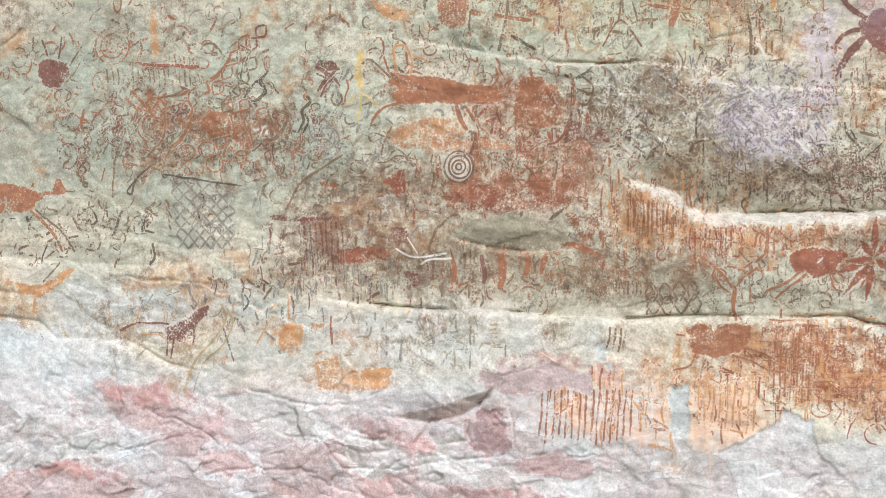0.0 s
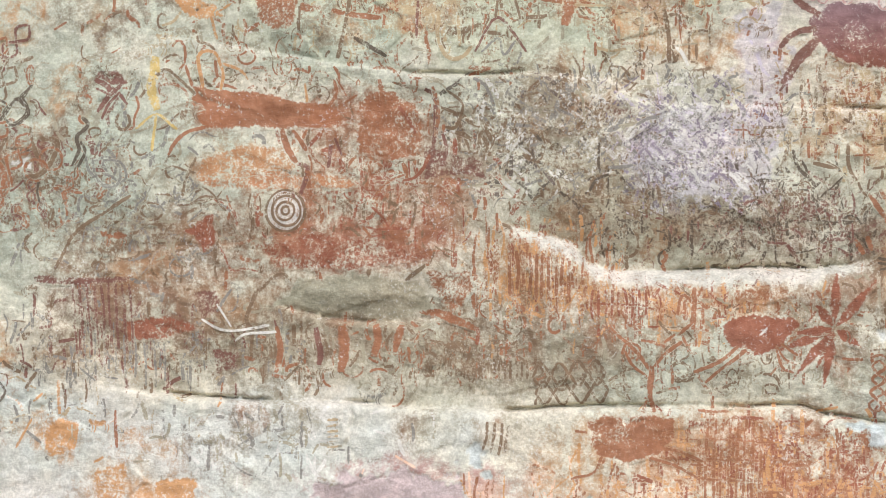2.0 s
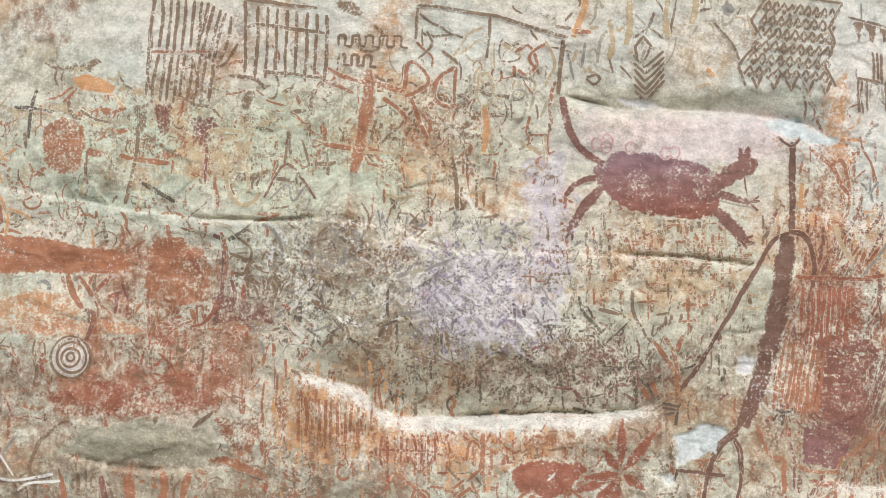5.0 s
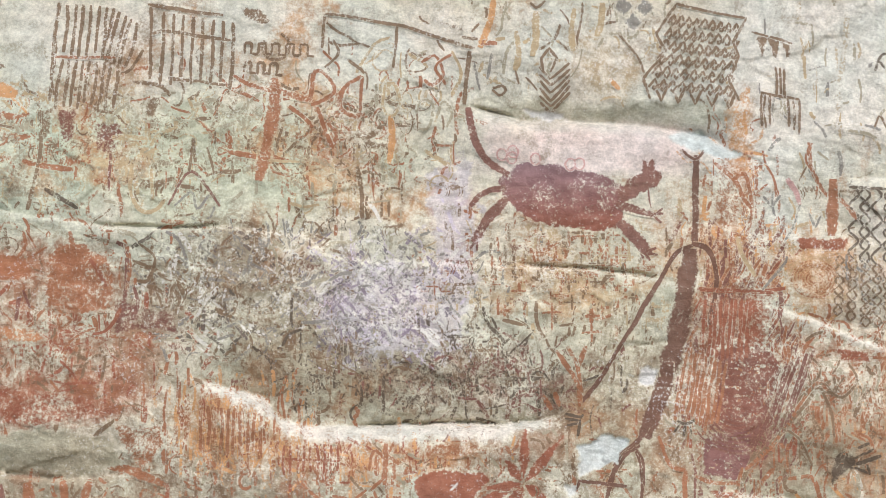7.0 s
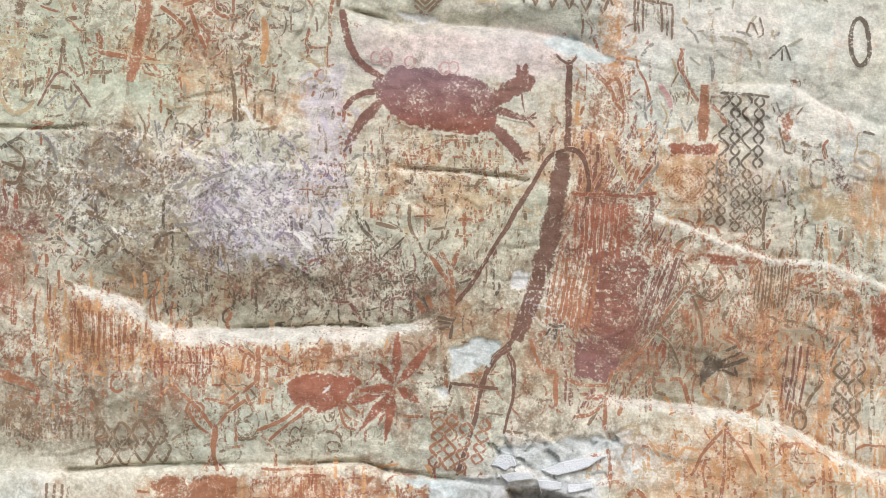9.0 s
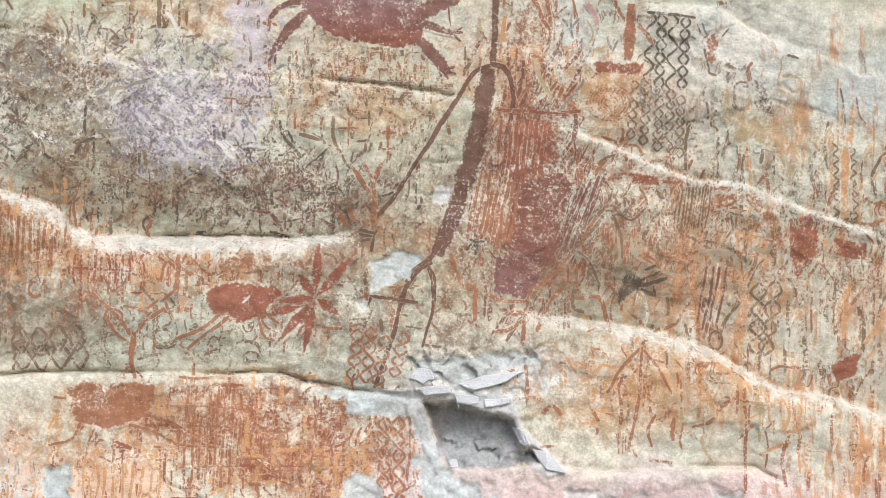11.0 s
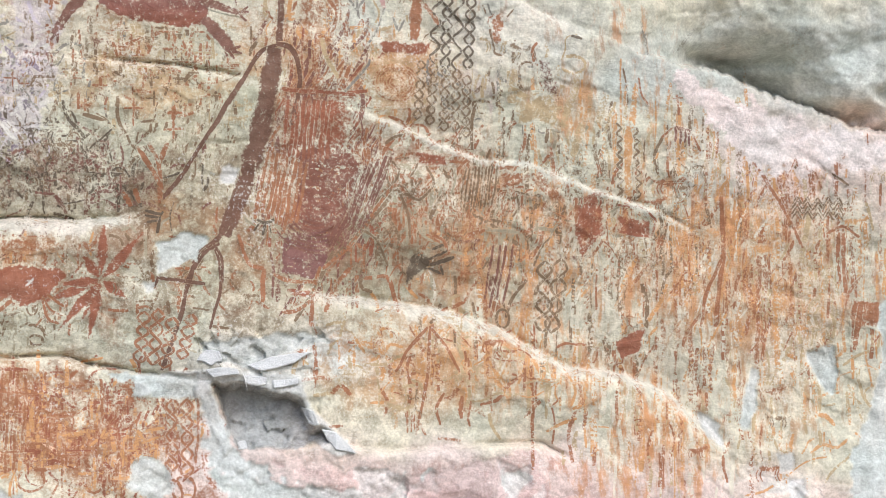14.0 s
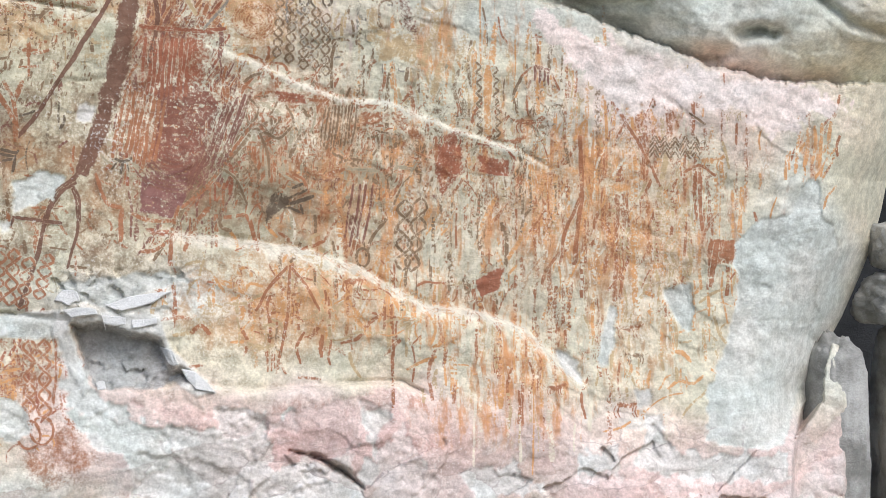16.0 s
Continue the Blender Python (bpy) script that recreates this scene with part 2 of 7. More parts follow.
def inside(poly, u, v):
    """Signed distance to an outline, positive inside."""
    best, win = np.full(u.shape, 9.0), np.zeros(u.shape, bool)
    for (ax, ay), (bx, by) in zip(poly, poly[1:] + poly[:1]):
        dx, dy = bx - ax, by - ay
        k = np.clip(((u - ax) * dx + (v - ay) * dy) / (dx * dx + dy * dy + 1e-9), 0, 1)
        best = np.minimum(best, np.hypot(u - ax - k * dx, v - ay - k * dy))
        win ^= ((ay > v) != (by > v)) & (u < dx * (v - ay) / (dy if abs(dy) > 1e-9 else 1e-9) + ax)
    return np.where(win, best, -best)


def near(pts, u, v):
    """Distance to an open line."""
    best = np.full(u.shape, 9.0)
    for (ax, ay), (bx, by) in zip(pts, pts[1:]):
        dx, dy = bx - ax, by - ay
        k = np.clip(((u - ax) * dx + (v - ay) * dy) / (dx * dx + dy * dy + 1e-9), 0, 1)
        best = np.minimum(best, np.hypot(u - ax - k * dx, v - ay - k * dy))
    return best


def local(pts, pad):
    a, b = min(p[0] for p in pts) - pad, max(p[0] for p in pts) + pad
    c, d = min(p[1] for p in pts) - pad, max(p[1] for p in pts) + pad
    i0, i1 = max(0, int((a - U0) / CELL)), min(NU, int((b - U0) / CELL) + 2)
    j0, j1 = max(0, int((c - V0) / CELL)), min(NV, int((d - V0) / CELL) + 2)
    return slice(i0, i1), slice(j0, j1)


relief = 0.22 * (fbm(gu * 0.55, gv * 0.7, 3, 3) - 0.5) + 0.10 * (fbm(gu * 1.6, gv * 2.6, 8, 4) - 0.5) + 0.02 * (fbm(gu * 5, gv * 8, 14, 4) - 0.5)
relief += 0.008 * np.abs(fbm(gu * 9, gv * 15, 22, 4) - 0.5) * 2
# the foot of the wall leans forward, the top hangs over
relief += 0.10 * step(1.3, 0.2, gv) - 0.15 * step(2.8, 4.5, gv)

# main ledges
MID = [(-1.420, 2.290), (-1.268, 2.238), (-1.074, 2.188), (-0.991, 2.083), (-0.854, 2.046), (-0.497, 2.045), (-0.224, 2.069), (0.047, 2.045), (0.236, 2.070), (0.371, 2.096)]
relief = ledge(relief, MID, 0.045, 0.080, 0.036, 0.30, 0.26, 0.030, 1, 0.2, 0.8, 0.035, 0.07)
LOW = [(-3.464, 1.490), (-3.105, 1.448), (-2.780, 1.427), (-2.172, 1.416), (-1.803, 1.388), (-1.384, 1.368), (-0.973, 1.393), (-0.422, 1.391), (-0.013, 1.403), (0.121, 1.356), (0.420, 1.318), (0.665, 1.277)]
relief = ledge(relief, LOW, 0.012, 0.050, 0.016, 0.40, 0.30, 0.020, 2, 0.5, 0.15, 0.04, 0.05)
UPPER = [(-3.270, 3.273), (-2.978, 3.238), (-2.256, 3.103), (-1.829, 3.026), (-1.490, 3.028), (-1.265, 3.037), (-0.875, 2.982), (-0.764, 2.882), (-0.571, 2.851), (-0.269, 2.850)] + [(0.185, 2.820), (0.736, 2.777), (1.012, 2.720)]
relief = ledge(relief, UPPER, 0.006, 0.012, 0.008, 0.25, 0.08, 0.020, 3, 0.15, 0.2, 0.03, 0.03)
TOP = [(-0.067, 3.611), (0.183, 3.546), (0.405, 3.538), (0.792, 3.511), (1.096, 3.457), (1.259, 3.357)]
relief = ledge(relief, TOP, 0.025, 0.070, 0.024, 0.25, 0.10, 0.016, 4, 0.12, 0.4, 0.05, 0.05)
EAST = [(1.363, 2.607), (1.616, 2.542), (1.871, 2.436), (2.013, 2.368), (2.269, 2.359), (2.471, 2.278), (2.672, 2.211), (2.963, 2.117), (3.108, 2.034)]
relief = ledge(relief, EAST, 0.012, 0.016, 0.009, 0.30, 0.12, 0.030, 5, 0.25, 0.6, 0.05, 0.035)
BULGE = [(1.120, 1.718), (1.231, 1.711), (1.538, 1.675), (1.847, 1.628), (2.102, 1.560), (2.274, 1.450), (2.474, 1.348), (2.761, 1.321), (2.964, 1.244), (3.168, 1.075), (3.314, 0.935)]
relief = ledge(relief, BULGE, 0.050, 0.080, 0.040, 0.35, 0.28, 0.030, 6, 0.2, 0.6, 0.01, 0.06)
SHELF = [(-5.897, 1.347), (-5.508, 1.311), (-5.379, 1.203), (-4.830, 1.186), (-4.538, 1.032), (-4.290, 0.978)]
relief = ledge(relief, SHELF, 0.008, 0.018, 0.02, 0.3, 0.12, 0.012, 7, 0.3, 0.0, 0.02)
WEST = [(-6.164, 1.822), (-5.815, 1.763), (-5.385, 1.736), (-4.962, 1.714), (-4.545, 1.707), (-4.216, 1.785), (-3.811, 1.855), (-3.490, 1.786)]
relief = ledge(relief, WEST, 0.02, 0.02, 0.06, 0.30, 0.30, 0.02, 8, 0.3)
SLAB = [(-2.548, 1.890), (-2.317, 1.833), (-2.087, 1.804), (-1.860, 1.809), (-1.719, 1.851)]
relief = ledge(relief, SLAB, 0.012, 0.034, 0.010, 0.1, 0.09, 0.006, 9, 0.06, 0, 0.012)
SCOOP = [(-2.929, 0.700), (-2.696, 0.675), (-2.466, 0.729), (-2.276, 0.862), (-2.200, 0.938)]
relief = ledge(relief, SCOOP, 0.015, 0.045, 0.012, 0.2, 0.06, 0.006, 10, 0.06, 0, 0.03)
PINKL = [(1.188, 1.039), (1.436, 0.946), (1.715, 0.942), (1.998, 0.966), (2.341, 0.962), (2.514, 0.870)]
relief = ledge(relief, PINKL, 0.03, 0.04, 0.014, 0.25, 0.1, 0.014, 11, 0.12, 0, 0.02)
PALEL = [(1.773, 3.234), (2.137, 3.234), (2.275, 3.135), (2.414, 3.078), (2.604, 3.022)]
relief = ledge(relief, PALEL, 0.025, 0.03, 0.02, 0.3, 0.2, 0.012, 12, 0.12, 0.3, 0, 0.05)

# the ridge at the upper end: behind it the stone drops back to a grey overhung bay
RIDGE = [(1.979, 3.364), (2.122, 3.256), (2.352, 3.121), (2.525, 3.055), (2.757, 2.956)] + [(2.838, 2.903), (3.016, 2.871), (3.195, 2.843), (3.435, 2.751), (3.616, 2.683), (3.860, 2.601), (4.076, 2.547), (4.443, 2.480)]
dr = gv - line(RIDGE, gu)
dr = dr - ((fbm(gu * 7, gv * 0, 31, 4) - 0.5) * 0.07 + (fbm(gu * 26, gv * 9, 33, 3) - 0.5) * 0.05) * np.exp(-np.abs(dr) / 0.06)
bay = step(2.55, 3.3, gu) * step(0.0, 0.014, dr)
relief -= bay * (0.42 * np.exp(-np.maximum(dr, 0) / 0.28) + 0.12) * step(2.5, 3.5, gu)
relief += bay * 0.15 * (fbm(gu * 1.5 + gv, gv * 2.6 - gu * 0.8, 35, 3) - 0.5) * 2 + bay * 0.03 * np.abs(fbm(gu * 4 + gv * 3, gv * 6 - gu * 2, 36, 4) - 0.5) * 2

# folds and pockets in the bay
for pts, deep, wide in (([(3.908, 2.566), (4.080, 2.667), (4.253, 2.774)], 0.05, 0.035), ([(4.555, 2.959), (4.748, 2.816), (5.007, 2.748)], 0.07, 0.03), ([(3.371, 2.716), (3.554, 2.646), (3.692, 2.614)], 0.07, 0.03), ([(4.111, 2.741), (4.237, 2.759), (4.332, 2.746)], 0.10, 0.035), ([(3.107, 2.900), (3.313, 2.862), (3.609, 2.898)], 0.10, 0.04)):
    s = local(pts, 0.3)
    d = near(pts, gu[s] + (fbm(gu[s] * 6, gv[s] * 6, 49, 3) - 0.5) * 0.08, gv[s])
    relief[s] -= deep * np.exp(-(d / wide) ** 2) * step(0.0, 0.03, dr[s])

# broken hollow with a dark niche
HOLLOW = [(0.712, 1.267), (0.915, 1.254), (1.142, 1.187), (1.191, 1.082), (1.308, 0.993), (1.050, 0.943), (0.829, 0.963), (0.775, 1.088)]
s = local(HOLLOW, 0.4)
din = inside(HOLLOW, gu[s], gv[s]) + (fbm(gu[s] * 13, gv[s] * 13, 41, 4) - 0.5) * 0.06
relief[s] -= step(-0.012, 0.028, din) * (0.06 + 0.40 * np.maximum(gv[s] - 0.95, 0) + 0.10 * (fbm(gu[s] * 7, gv[s] * 7, 45, 3) - 0.5))
SLOT = [(1.766, 0.637), (1.906, 0.622), (2.048, 0.555), (2.162, 0.426), (2.020, 0.514), (1.906, 0.578)]
s = local(SLOT, 0.4)
din = inside(SLOT, gu[s], gv[s]) + (fbm(gu[s] * 22, gv[s] * 22, 43, 3) - 0.5) * 0.03
relief[s] -= 0.14 * step(-0.01, 0.03, din)

# cracks between the broken blocks
CRACKS = [
    [(-2.192, 1.426), (-2.157, 1.345), (-2.202, 1.196)],
    [(-4.955, 1.045), (-4.888, 0.735), (-4.927, 0.463), (-4.781, 0.428)], [(-4.906, 0.425), (-4.409, 0.553), (-4.000, 0.448), (-3.718, 0.436)],
    [(-3.719, 0.569), (-3.479, 0.556), (-3.299, 0.353), (-2.927, 0.363), (-2.540, 0.430), (-1.933, 0.483), (-1.486, 0.484)], [(-3.243, 0.693), (-3.281, 0.504), (-3.319, 0.353)],
    [(-3.222, 0.573), (-3.006, 0.541), (-2.869, 0.477)], [(-2.276, 0.899), (-2.427, 0.711), (-2.445, 0.451)], [(-3.964, 0.868), (-3.641, 0.798), (-3.322, 0.767), (-2.969, 0.755)],
    [(-4.659, 0.701), (-4.287, 0.594), (-4.122, 0.445)], [(-4.529, 0.203), (-4.040, 0.332), (-3.477, 0.329)], [(-2.161, 0.791), (-2.103, 0.534)],
    [(3.279, 1.030), (3.338, 0.858), (3.323, 0.624)], [(0.616, 1.303), (0.650, 1.059), (0.618, 0.897)],
]
for k, pts in enumerate(CRACKS):
    s = local(pts, 0.2)
    wob = (fbm(gu[s] * 12, gv[s] * 12, 60 + k, 3) - 0.5) * 0.05
    d = near(pts, gu[s] + wob, gv[s] + wob)
    relief[s] -= 0.016 * np.exp(-(d / 0.008) ** 2) * step(0.3, 0.5, fbm(gu[s] * 5, gv[s] * 5, 90 + k, 3))
# jointed blocks at the foot: each leans its own way, with open joints between
facets = []


def blocks(a, b, c, d, count, seed, su, lean, joint, fade, tinted=0.0):
    """Angular broken blocks over a field a to b, c to d."""
    s_ = local([(a, c), (b, d)], 0.0)
    x, y = gu[s_], gv[s_]
    r_ = np.random.RandomState(seed)
    wx, wy = (fbm(x * 7, y * 7, seed, 4) - 0.5) * 0.08, (fbm(x * 7, y * 7, seed + 5, 4) - 0.5) * 0.06
    px, py = r_.uniform(a, b, count), r_.uniform(c, d, count)
    size, slant = np.exp(r_.uniform(-0.9, 0.9, count)), r_.uniform(-0.8, 0.8, count)
    tilt = r_.uniform(-1, 1, (count, 3))
    d1, d2, who = np.full(x.shape, 9.0), np.full(x.shape, 9.0), np.zeros(x.shape, int)
    for i in range(count):
        ex, ey = x + wx - px[i], y + wy - py[i]
        q = np.hypot(ex / su, ey + slant[i] * ex) / size[i]
        near_ = q < d1
        d2 = np.where(near_, d1, np.minimum(d2, q))
        who = np.where(near_, i, who)
        d1 = np.where(near_, q, d1)
    rise = tilt[who, 0] * 0.5 + tilt[who, 1] * (x - px[who]) * 4 + tilt[who, 2] * (y - py[who]) * 7
    edge = np.minimum(np.minimum(x - a, b - x), np.minimum(y - c, d - y))
    w_ = step(0, fade, edge + (fbm(x * 3, y * 3, seed + 13, 3) - 0.5) * fade)
    open_ = step(0.48, 0.60, fbm(x * 2.4, y * 2.4, seed + 9, 3))
    relief[s_] += w_ * (lean * np.clip(rise, -1.2, 1.2) - joint * np.exp(-((d2 - d1) / 0.020) ** 2) * open_ * 0.8)
    if tinted:
        facets.append((s_, r_.rand(count)[who], w_ * tinted * (0.55 + 0.45 * r_.rand(count)[who])))


blocks(-6.4, -1.9, -0.05, 0.90, 130, 71, 2.2, 0.013, 0.014, 0.25, 0.55)
blocks(-6.4, -1.9, -0.05, 0.90, 420, 75, 1.8, 0.006, 0.005, 0.25, 0.25)
blocks(-2.2, 1.2, -0.05, 0.56, 80, 72, 2.2, 0.012, 0.010, 0.2, 0.4)
blocks(0.8, 4.9, -0.05, 0.84, 90, 73, 2.2, 0.020, 0.014, 0.22, 0.6)
blocks(0.8, 4.9, -0.05, 0.84, 300, 76, 1.8, 0.007, 0.004, 0.22, 0.25)
# flaked skin over the rest
blocks(-6.4, 4.9, 0.6, 4.75, 620, 74, 2.8, 0.005, 0.0012, 0.3)
# shattered stone above the niche and on its back wall
blocks(0.60, 1.34, 1.29, 1.55, 46, 77, 1.8, 0.030, 0.020, 0.03)
blocks(0.78, 1.24, 0.95, 1.20, 26, 78, 1.4, 0.030, 0.010, 0.02)

# rounded end of the wall
END = [(6.081, 3.893), (5.270, 2.650), (5.072, 2.196), (4.973, 1.986), (4.941, 1.836), (4.891, 1.657), (4.826, 1.508), (4.713, 1.271), (4.642, 1.153), (4.764, 1.116), (4.803, 1.002), (4.822, 0.853), (4.802, 0.556), (4.792, 0.313), (4.807, -0.039)]


def end_at(v):
    a = sorted((p[1], p[0]) for p in END)
    return np.interp(v, [p[0] for p in a], [p[1] for p in a])


FLANK = [(6.081, 3.893), (5.270, 2.650), (5.072, 2.196), (4.973, 1.986), (4.941, 1.836), (4.891, 1.657), (4.826, 1.508), (4.713, 1.271), (4.642, 1.153), (4.590, 1.006), (4.526, 0.800), (4.443, 0.630), (4.423, 0.507), (4.423, -0.024)]


def flank_at(v):
    a = sorted((p[1], p[0]) for p in FLANK)
    return np.interp(v, [p[0] for p in a], [p[1] for p in a])


e = flank_at(gv) - gu
fall = 0.6 * np.clip(1 - e / 0.5, 0, 1) ** 2.6 * step(0.5, 0.95, gv)
outer = end_at(gv) - gu
block = step(0.0, -0.03, e) * step(1.30, 1.22, gv)
relief -= fall * (1 - block) + block * (0.22 + 0.4 * np.clip(1 - outer / 0.09, 0, 1.2) ** 2)
CLEFT = [(4.584, 1.100), (4.616, 1.035), (4.596, 0.822), (4.513, 0.711), (4.443, 0.630), (4.494, 0.815), (4.571, 0.887)]
s = local(CLEFT, 0.2)
relief[s] -= 0.16 * step(-0.01, 0.02, inside(CLEFT, gu[s], gv[s]) + (fbm(gu[s] * 24, gv[s] * 24, 47, 3) - 0.5) * 0.02)


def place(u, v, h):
    """The point of the face over plane coordinates u, v that stands h metres proud along the camera's ray, to fit its
    view.
    """
    p = np.stack([u, np.zeros_like(u), v], -1) - CAMERA_POINT
    return CAMERA_POINT + p * (1 - h / 10)[..., None]


def sample(field, u, v):
    x, y = np.clip((u - U0) / (U1 - U0) * (NU - 1), 0, NU - 1.001), np.clip((v - V0) / (V1 - V0) * (NV - 1), 0, NV - 1.001)
    i, j = x.astype(int), y.astype(int)
    fx, fy = x - i, y - j
    if field.ndim == 3:
        fx, fy = fx[..., None], fy[..., None]
    return (field[i, j] * (1 - fx) + field[i + 1, j] * fx) * (1 - fy) + (field[i, j + 1] * (1 - fx) + field[i + 1, j + 1] * fx) * fy


# ---- colour of the stone and the pigment washed over it, ledge shade painted into both ----
stone = np.empty((NU, NV, 3))
stone[:] = CREAM
pigment = np.empty((NU, NV, 4))
pigment[:] = (*RUST, 0.0)


def blob(target, u, v, ru, rv, colour, amount, soft=0.5, seed=0):
    """A soft patch with an uneven rim."""
    s = local([(u - ru * 2.5, v - rv * 2.5), (u + ru * 2.5, v + rv * 2.5)], 0.05)
    x, y = gu[s], gv[s]
    d = np.hypot((x - u) / ru, (y - v) / rv) + (fbm(x * 4, y * 4, seed + 100, 4) - 0.5) * 1.3
    k = amount * (1 - step(1 - soft, 1 + soft * 0.6, d))
    if target == "stone":
        stone[s] = stone[s] * (1 - k[..., None]) + colour * k[..., None]
    else:
        a = pigment[s][..., 3]
        tot = np.maximum(a + k, 1e-6)
        pigment[s][..., :3] = (pigment[s][..., :3] * (a * (1 - k))[..., None] + colour * k[..., None]) / np.maximum(a * (1 - k) + k, 1e-6)[..., None]
        pigment[s][..., 3] = np.maximum(a * (1 - k), 0) + k


def stains_and_shade(rows):
    for n_, (u, v, ru, rv, colour, amount) in enumerate(rows):
        blob("stone", u, v, ru, rv, colour, amount, 0.6, n_)


def washes_and_shade(rows, soft=0.55):
    for n_, (u, v, ru, rv, colour, amount) in enumerate(rows):
        blob("pigment", u, v, ru, rv, colour, amount, soft, 40 + n_)


stains_and_shade([
    # OLIVE rows just above ledges put the overhang's shade into the stone colour
    (-3.718, 2.888, 1.149, 0.547, GREEN, 0.8), (-2.402, 3.453, 1.094, 0.383, GREEN, 0.6), (-2.664, 1.699, 1.422, 0.219, OLIVE, 0.5),
    (-5.397, 2.766, 1.696, 0.903, MOSS, 0.85), (-3.936, 2.245, 1.368, 0.356, MOSS, 0.6), (-5.548, 0.997, 1.040, 0.492, WHITE, 0.85), (-4.542, 1.475, 1.094, 0.164, BLUEW, 0.65), (-4.120, 0.254, 1.368, 0.328, PINK, 0.8),
    (-2.739, 1.227, 1.368, 0.219, BLUEW, 0.65), (-1.970, 0.280, 0.957, 0.219, WHITE, 0.7), (-0.331, 0.436, 1.094, 0.219, BLUEW, 0.9),
    (1.656, 3.705, 0.821, 0.711, PALE, 0.8), (0.541, 3.407, 0.629, 0.164, PINK, 0.75), (-1.550, 3.941, 1.368, 0.274, PALE, 0.5), (0.270, 3.863, 0.684, 0.274, PALE, 0.6),
    # the thin strip at height 3.574 paints the shadow above the top ledge
    (-1.544, 3.344, 1.094, 0.328, srgb(182, 186, 160), 0.7), (0.608, 2.488, 0.383, 0.547, srgb(184, 178, 154), 0.75), (0.870, 1.913, 0.547, 0.246, srgb(182, 172, 148), 0.7), (0.683, 3.574, 0.629, 0.071, srgb(168, 164, 142), 0.7), (-0.709, 2.362, 0.766, 0.328, OLIVE, 0.8), (-1.538, 2.812, 0.711, 0.246, GREEN, 0.3), (-0.231, 1.644, 1.094, 0.246, GREEN, 0.4),
    (1.677, 1.904, 0.821, 0.246, OLIVE, 0.75), (2.6, 1.85, 0.9, 0.42, OLIVE, 0.22), (-1.3, 1.62, 0.7, 0.2, OLIVE, 0.5), (-2.3, 2.2, 0.6, 0.5, OLIVE, 0.35), (2.381, 3.037, 0.438, 0.246, PALE, 0.6), (3.768, 2.411, 0.821, 0.301, PINK, 0.75), (3.617, 2.871, 1.094, 0.301, GREY, 0.8),
    (4.233, 2.974, 0.821, 0.246, GREY, 0.7), (4.488, 1.273, 0.328, 0.711, BLUEW, 0.95), (2.020, 0.737, 1.368, 0.246, PINK, 0.85), (1.459, 0.529, 0.547, 0.164, WHITE, 0.8), (2.450, 0.474, 0.410, 0.164, WHITE, 0.8), (3.796, 0.465, 1.094, 0.191, PINK, 0.8),
    (1.068, 1.375, 0.520, 0.164, WHITE, 0.8), (0.834, 0.840, 0.438, 0.328, PINK, 0.8), (0.960, 1.101, 0.164, 0.109, SLATE, 0.3),
])
# the foot of the west end is cool, chalky stone
chalky = 0.75 * step(1.15, 0.8, gv) * step(-0.6, -1.6, gu) * (0.55 + 0.9 * fbm(gu * 2.5, gv * 3.5, 141, 3))
chalky = np.clip(chalky, 0, 0.85)[..., None]
stone = stone * (1 - chalky) + srgb(202, 200, 200) * chalky
# broken facets: rose, mauve and chalk-white faces side by side
for s_, pick, k in facets:
    tone = np.empty(pick.shape + (3,))
    for lo, colour in ((0.0, srgb(198, 170, 165)), (0.16, srgb(207, 189, 184)), (0.38, srgb(206, 205, 203)), (0.62, srgb(192, 185, 185)), (0.76, srgb(196, 201, 202)), (0.92, srgb(172, 150, 147))):
        tone[pick >= lo] = colour
    stone[s_] = stone[s_] * (1 - k[..., None]) + tone * k[..., None]
# a thin, uneven film of old pigment over most of the face
film_hue = fbm(gu * 1.3, gv * 1.6, 121, 3)
film_tone = fbm(gu * 3.4, gv * 4.2, 125, 4)
for lo, hi, colour in ((0.0, 0.44, OLIVE), (0.44, 0.54, BROWN), (0.54, 1.0, ORANGE)):
    k = step(lo - 0.05, lo + 0.05, film_hue) * (1 - step(hi - 0.05, hi + 0.05, film_hue))
    pigment[..., :3] = pigment[..., :3] * (1 - k[..., None]) + colour * k[..., None]
pigment[..., 3] = 0.55 * step(0.38, 0.66, film_tone) * step(0.75, 1.3, gv) * (1 - 0.75 * step(2.9, 3.5, gv) * step(-0.6, 0.8, gu)) * (1 - step(4.1, 4.6, gu)) * (1 - step(2.7, 3.3, gu) * step(2.0, 2.5, gv))
blot = fbm(gu * 8, gv * 8, 151, 5)
blot_hue = fbm(gu * 2.6, gv * 3.2, 157, 3)
blot_cover = 0.62 * step(0.50, 0.64, blot) * np.clip(pigment[..., 3] * 1.2 + 0.35, 0, 1) * step(0.95, 1.25, gv) * (1 - step(2.9, 3.6, gu) * step(2.1, 2.4, gv)) * (1 - step(4.1, 4.4, gu))
for lo, hi, colour in ((0.0, 0.42, OLIVE), (0.42, 0.5, OCHRE), (0.5, 0.57, BROWN), (0.57, 1.0, RUST)):
    k = blot_cover * (blot_hue >= lo) * (blot_hue < hi)
    pigment[..., :3] = pigment[..., :3] * (1 - k[..., None]) + colour * k[..., None]
pigment[..., 3] = np.maximum(pigment[..., 3], blot_cover)
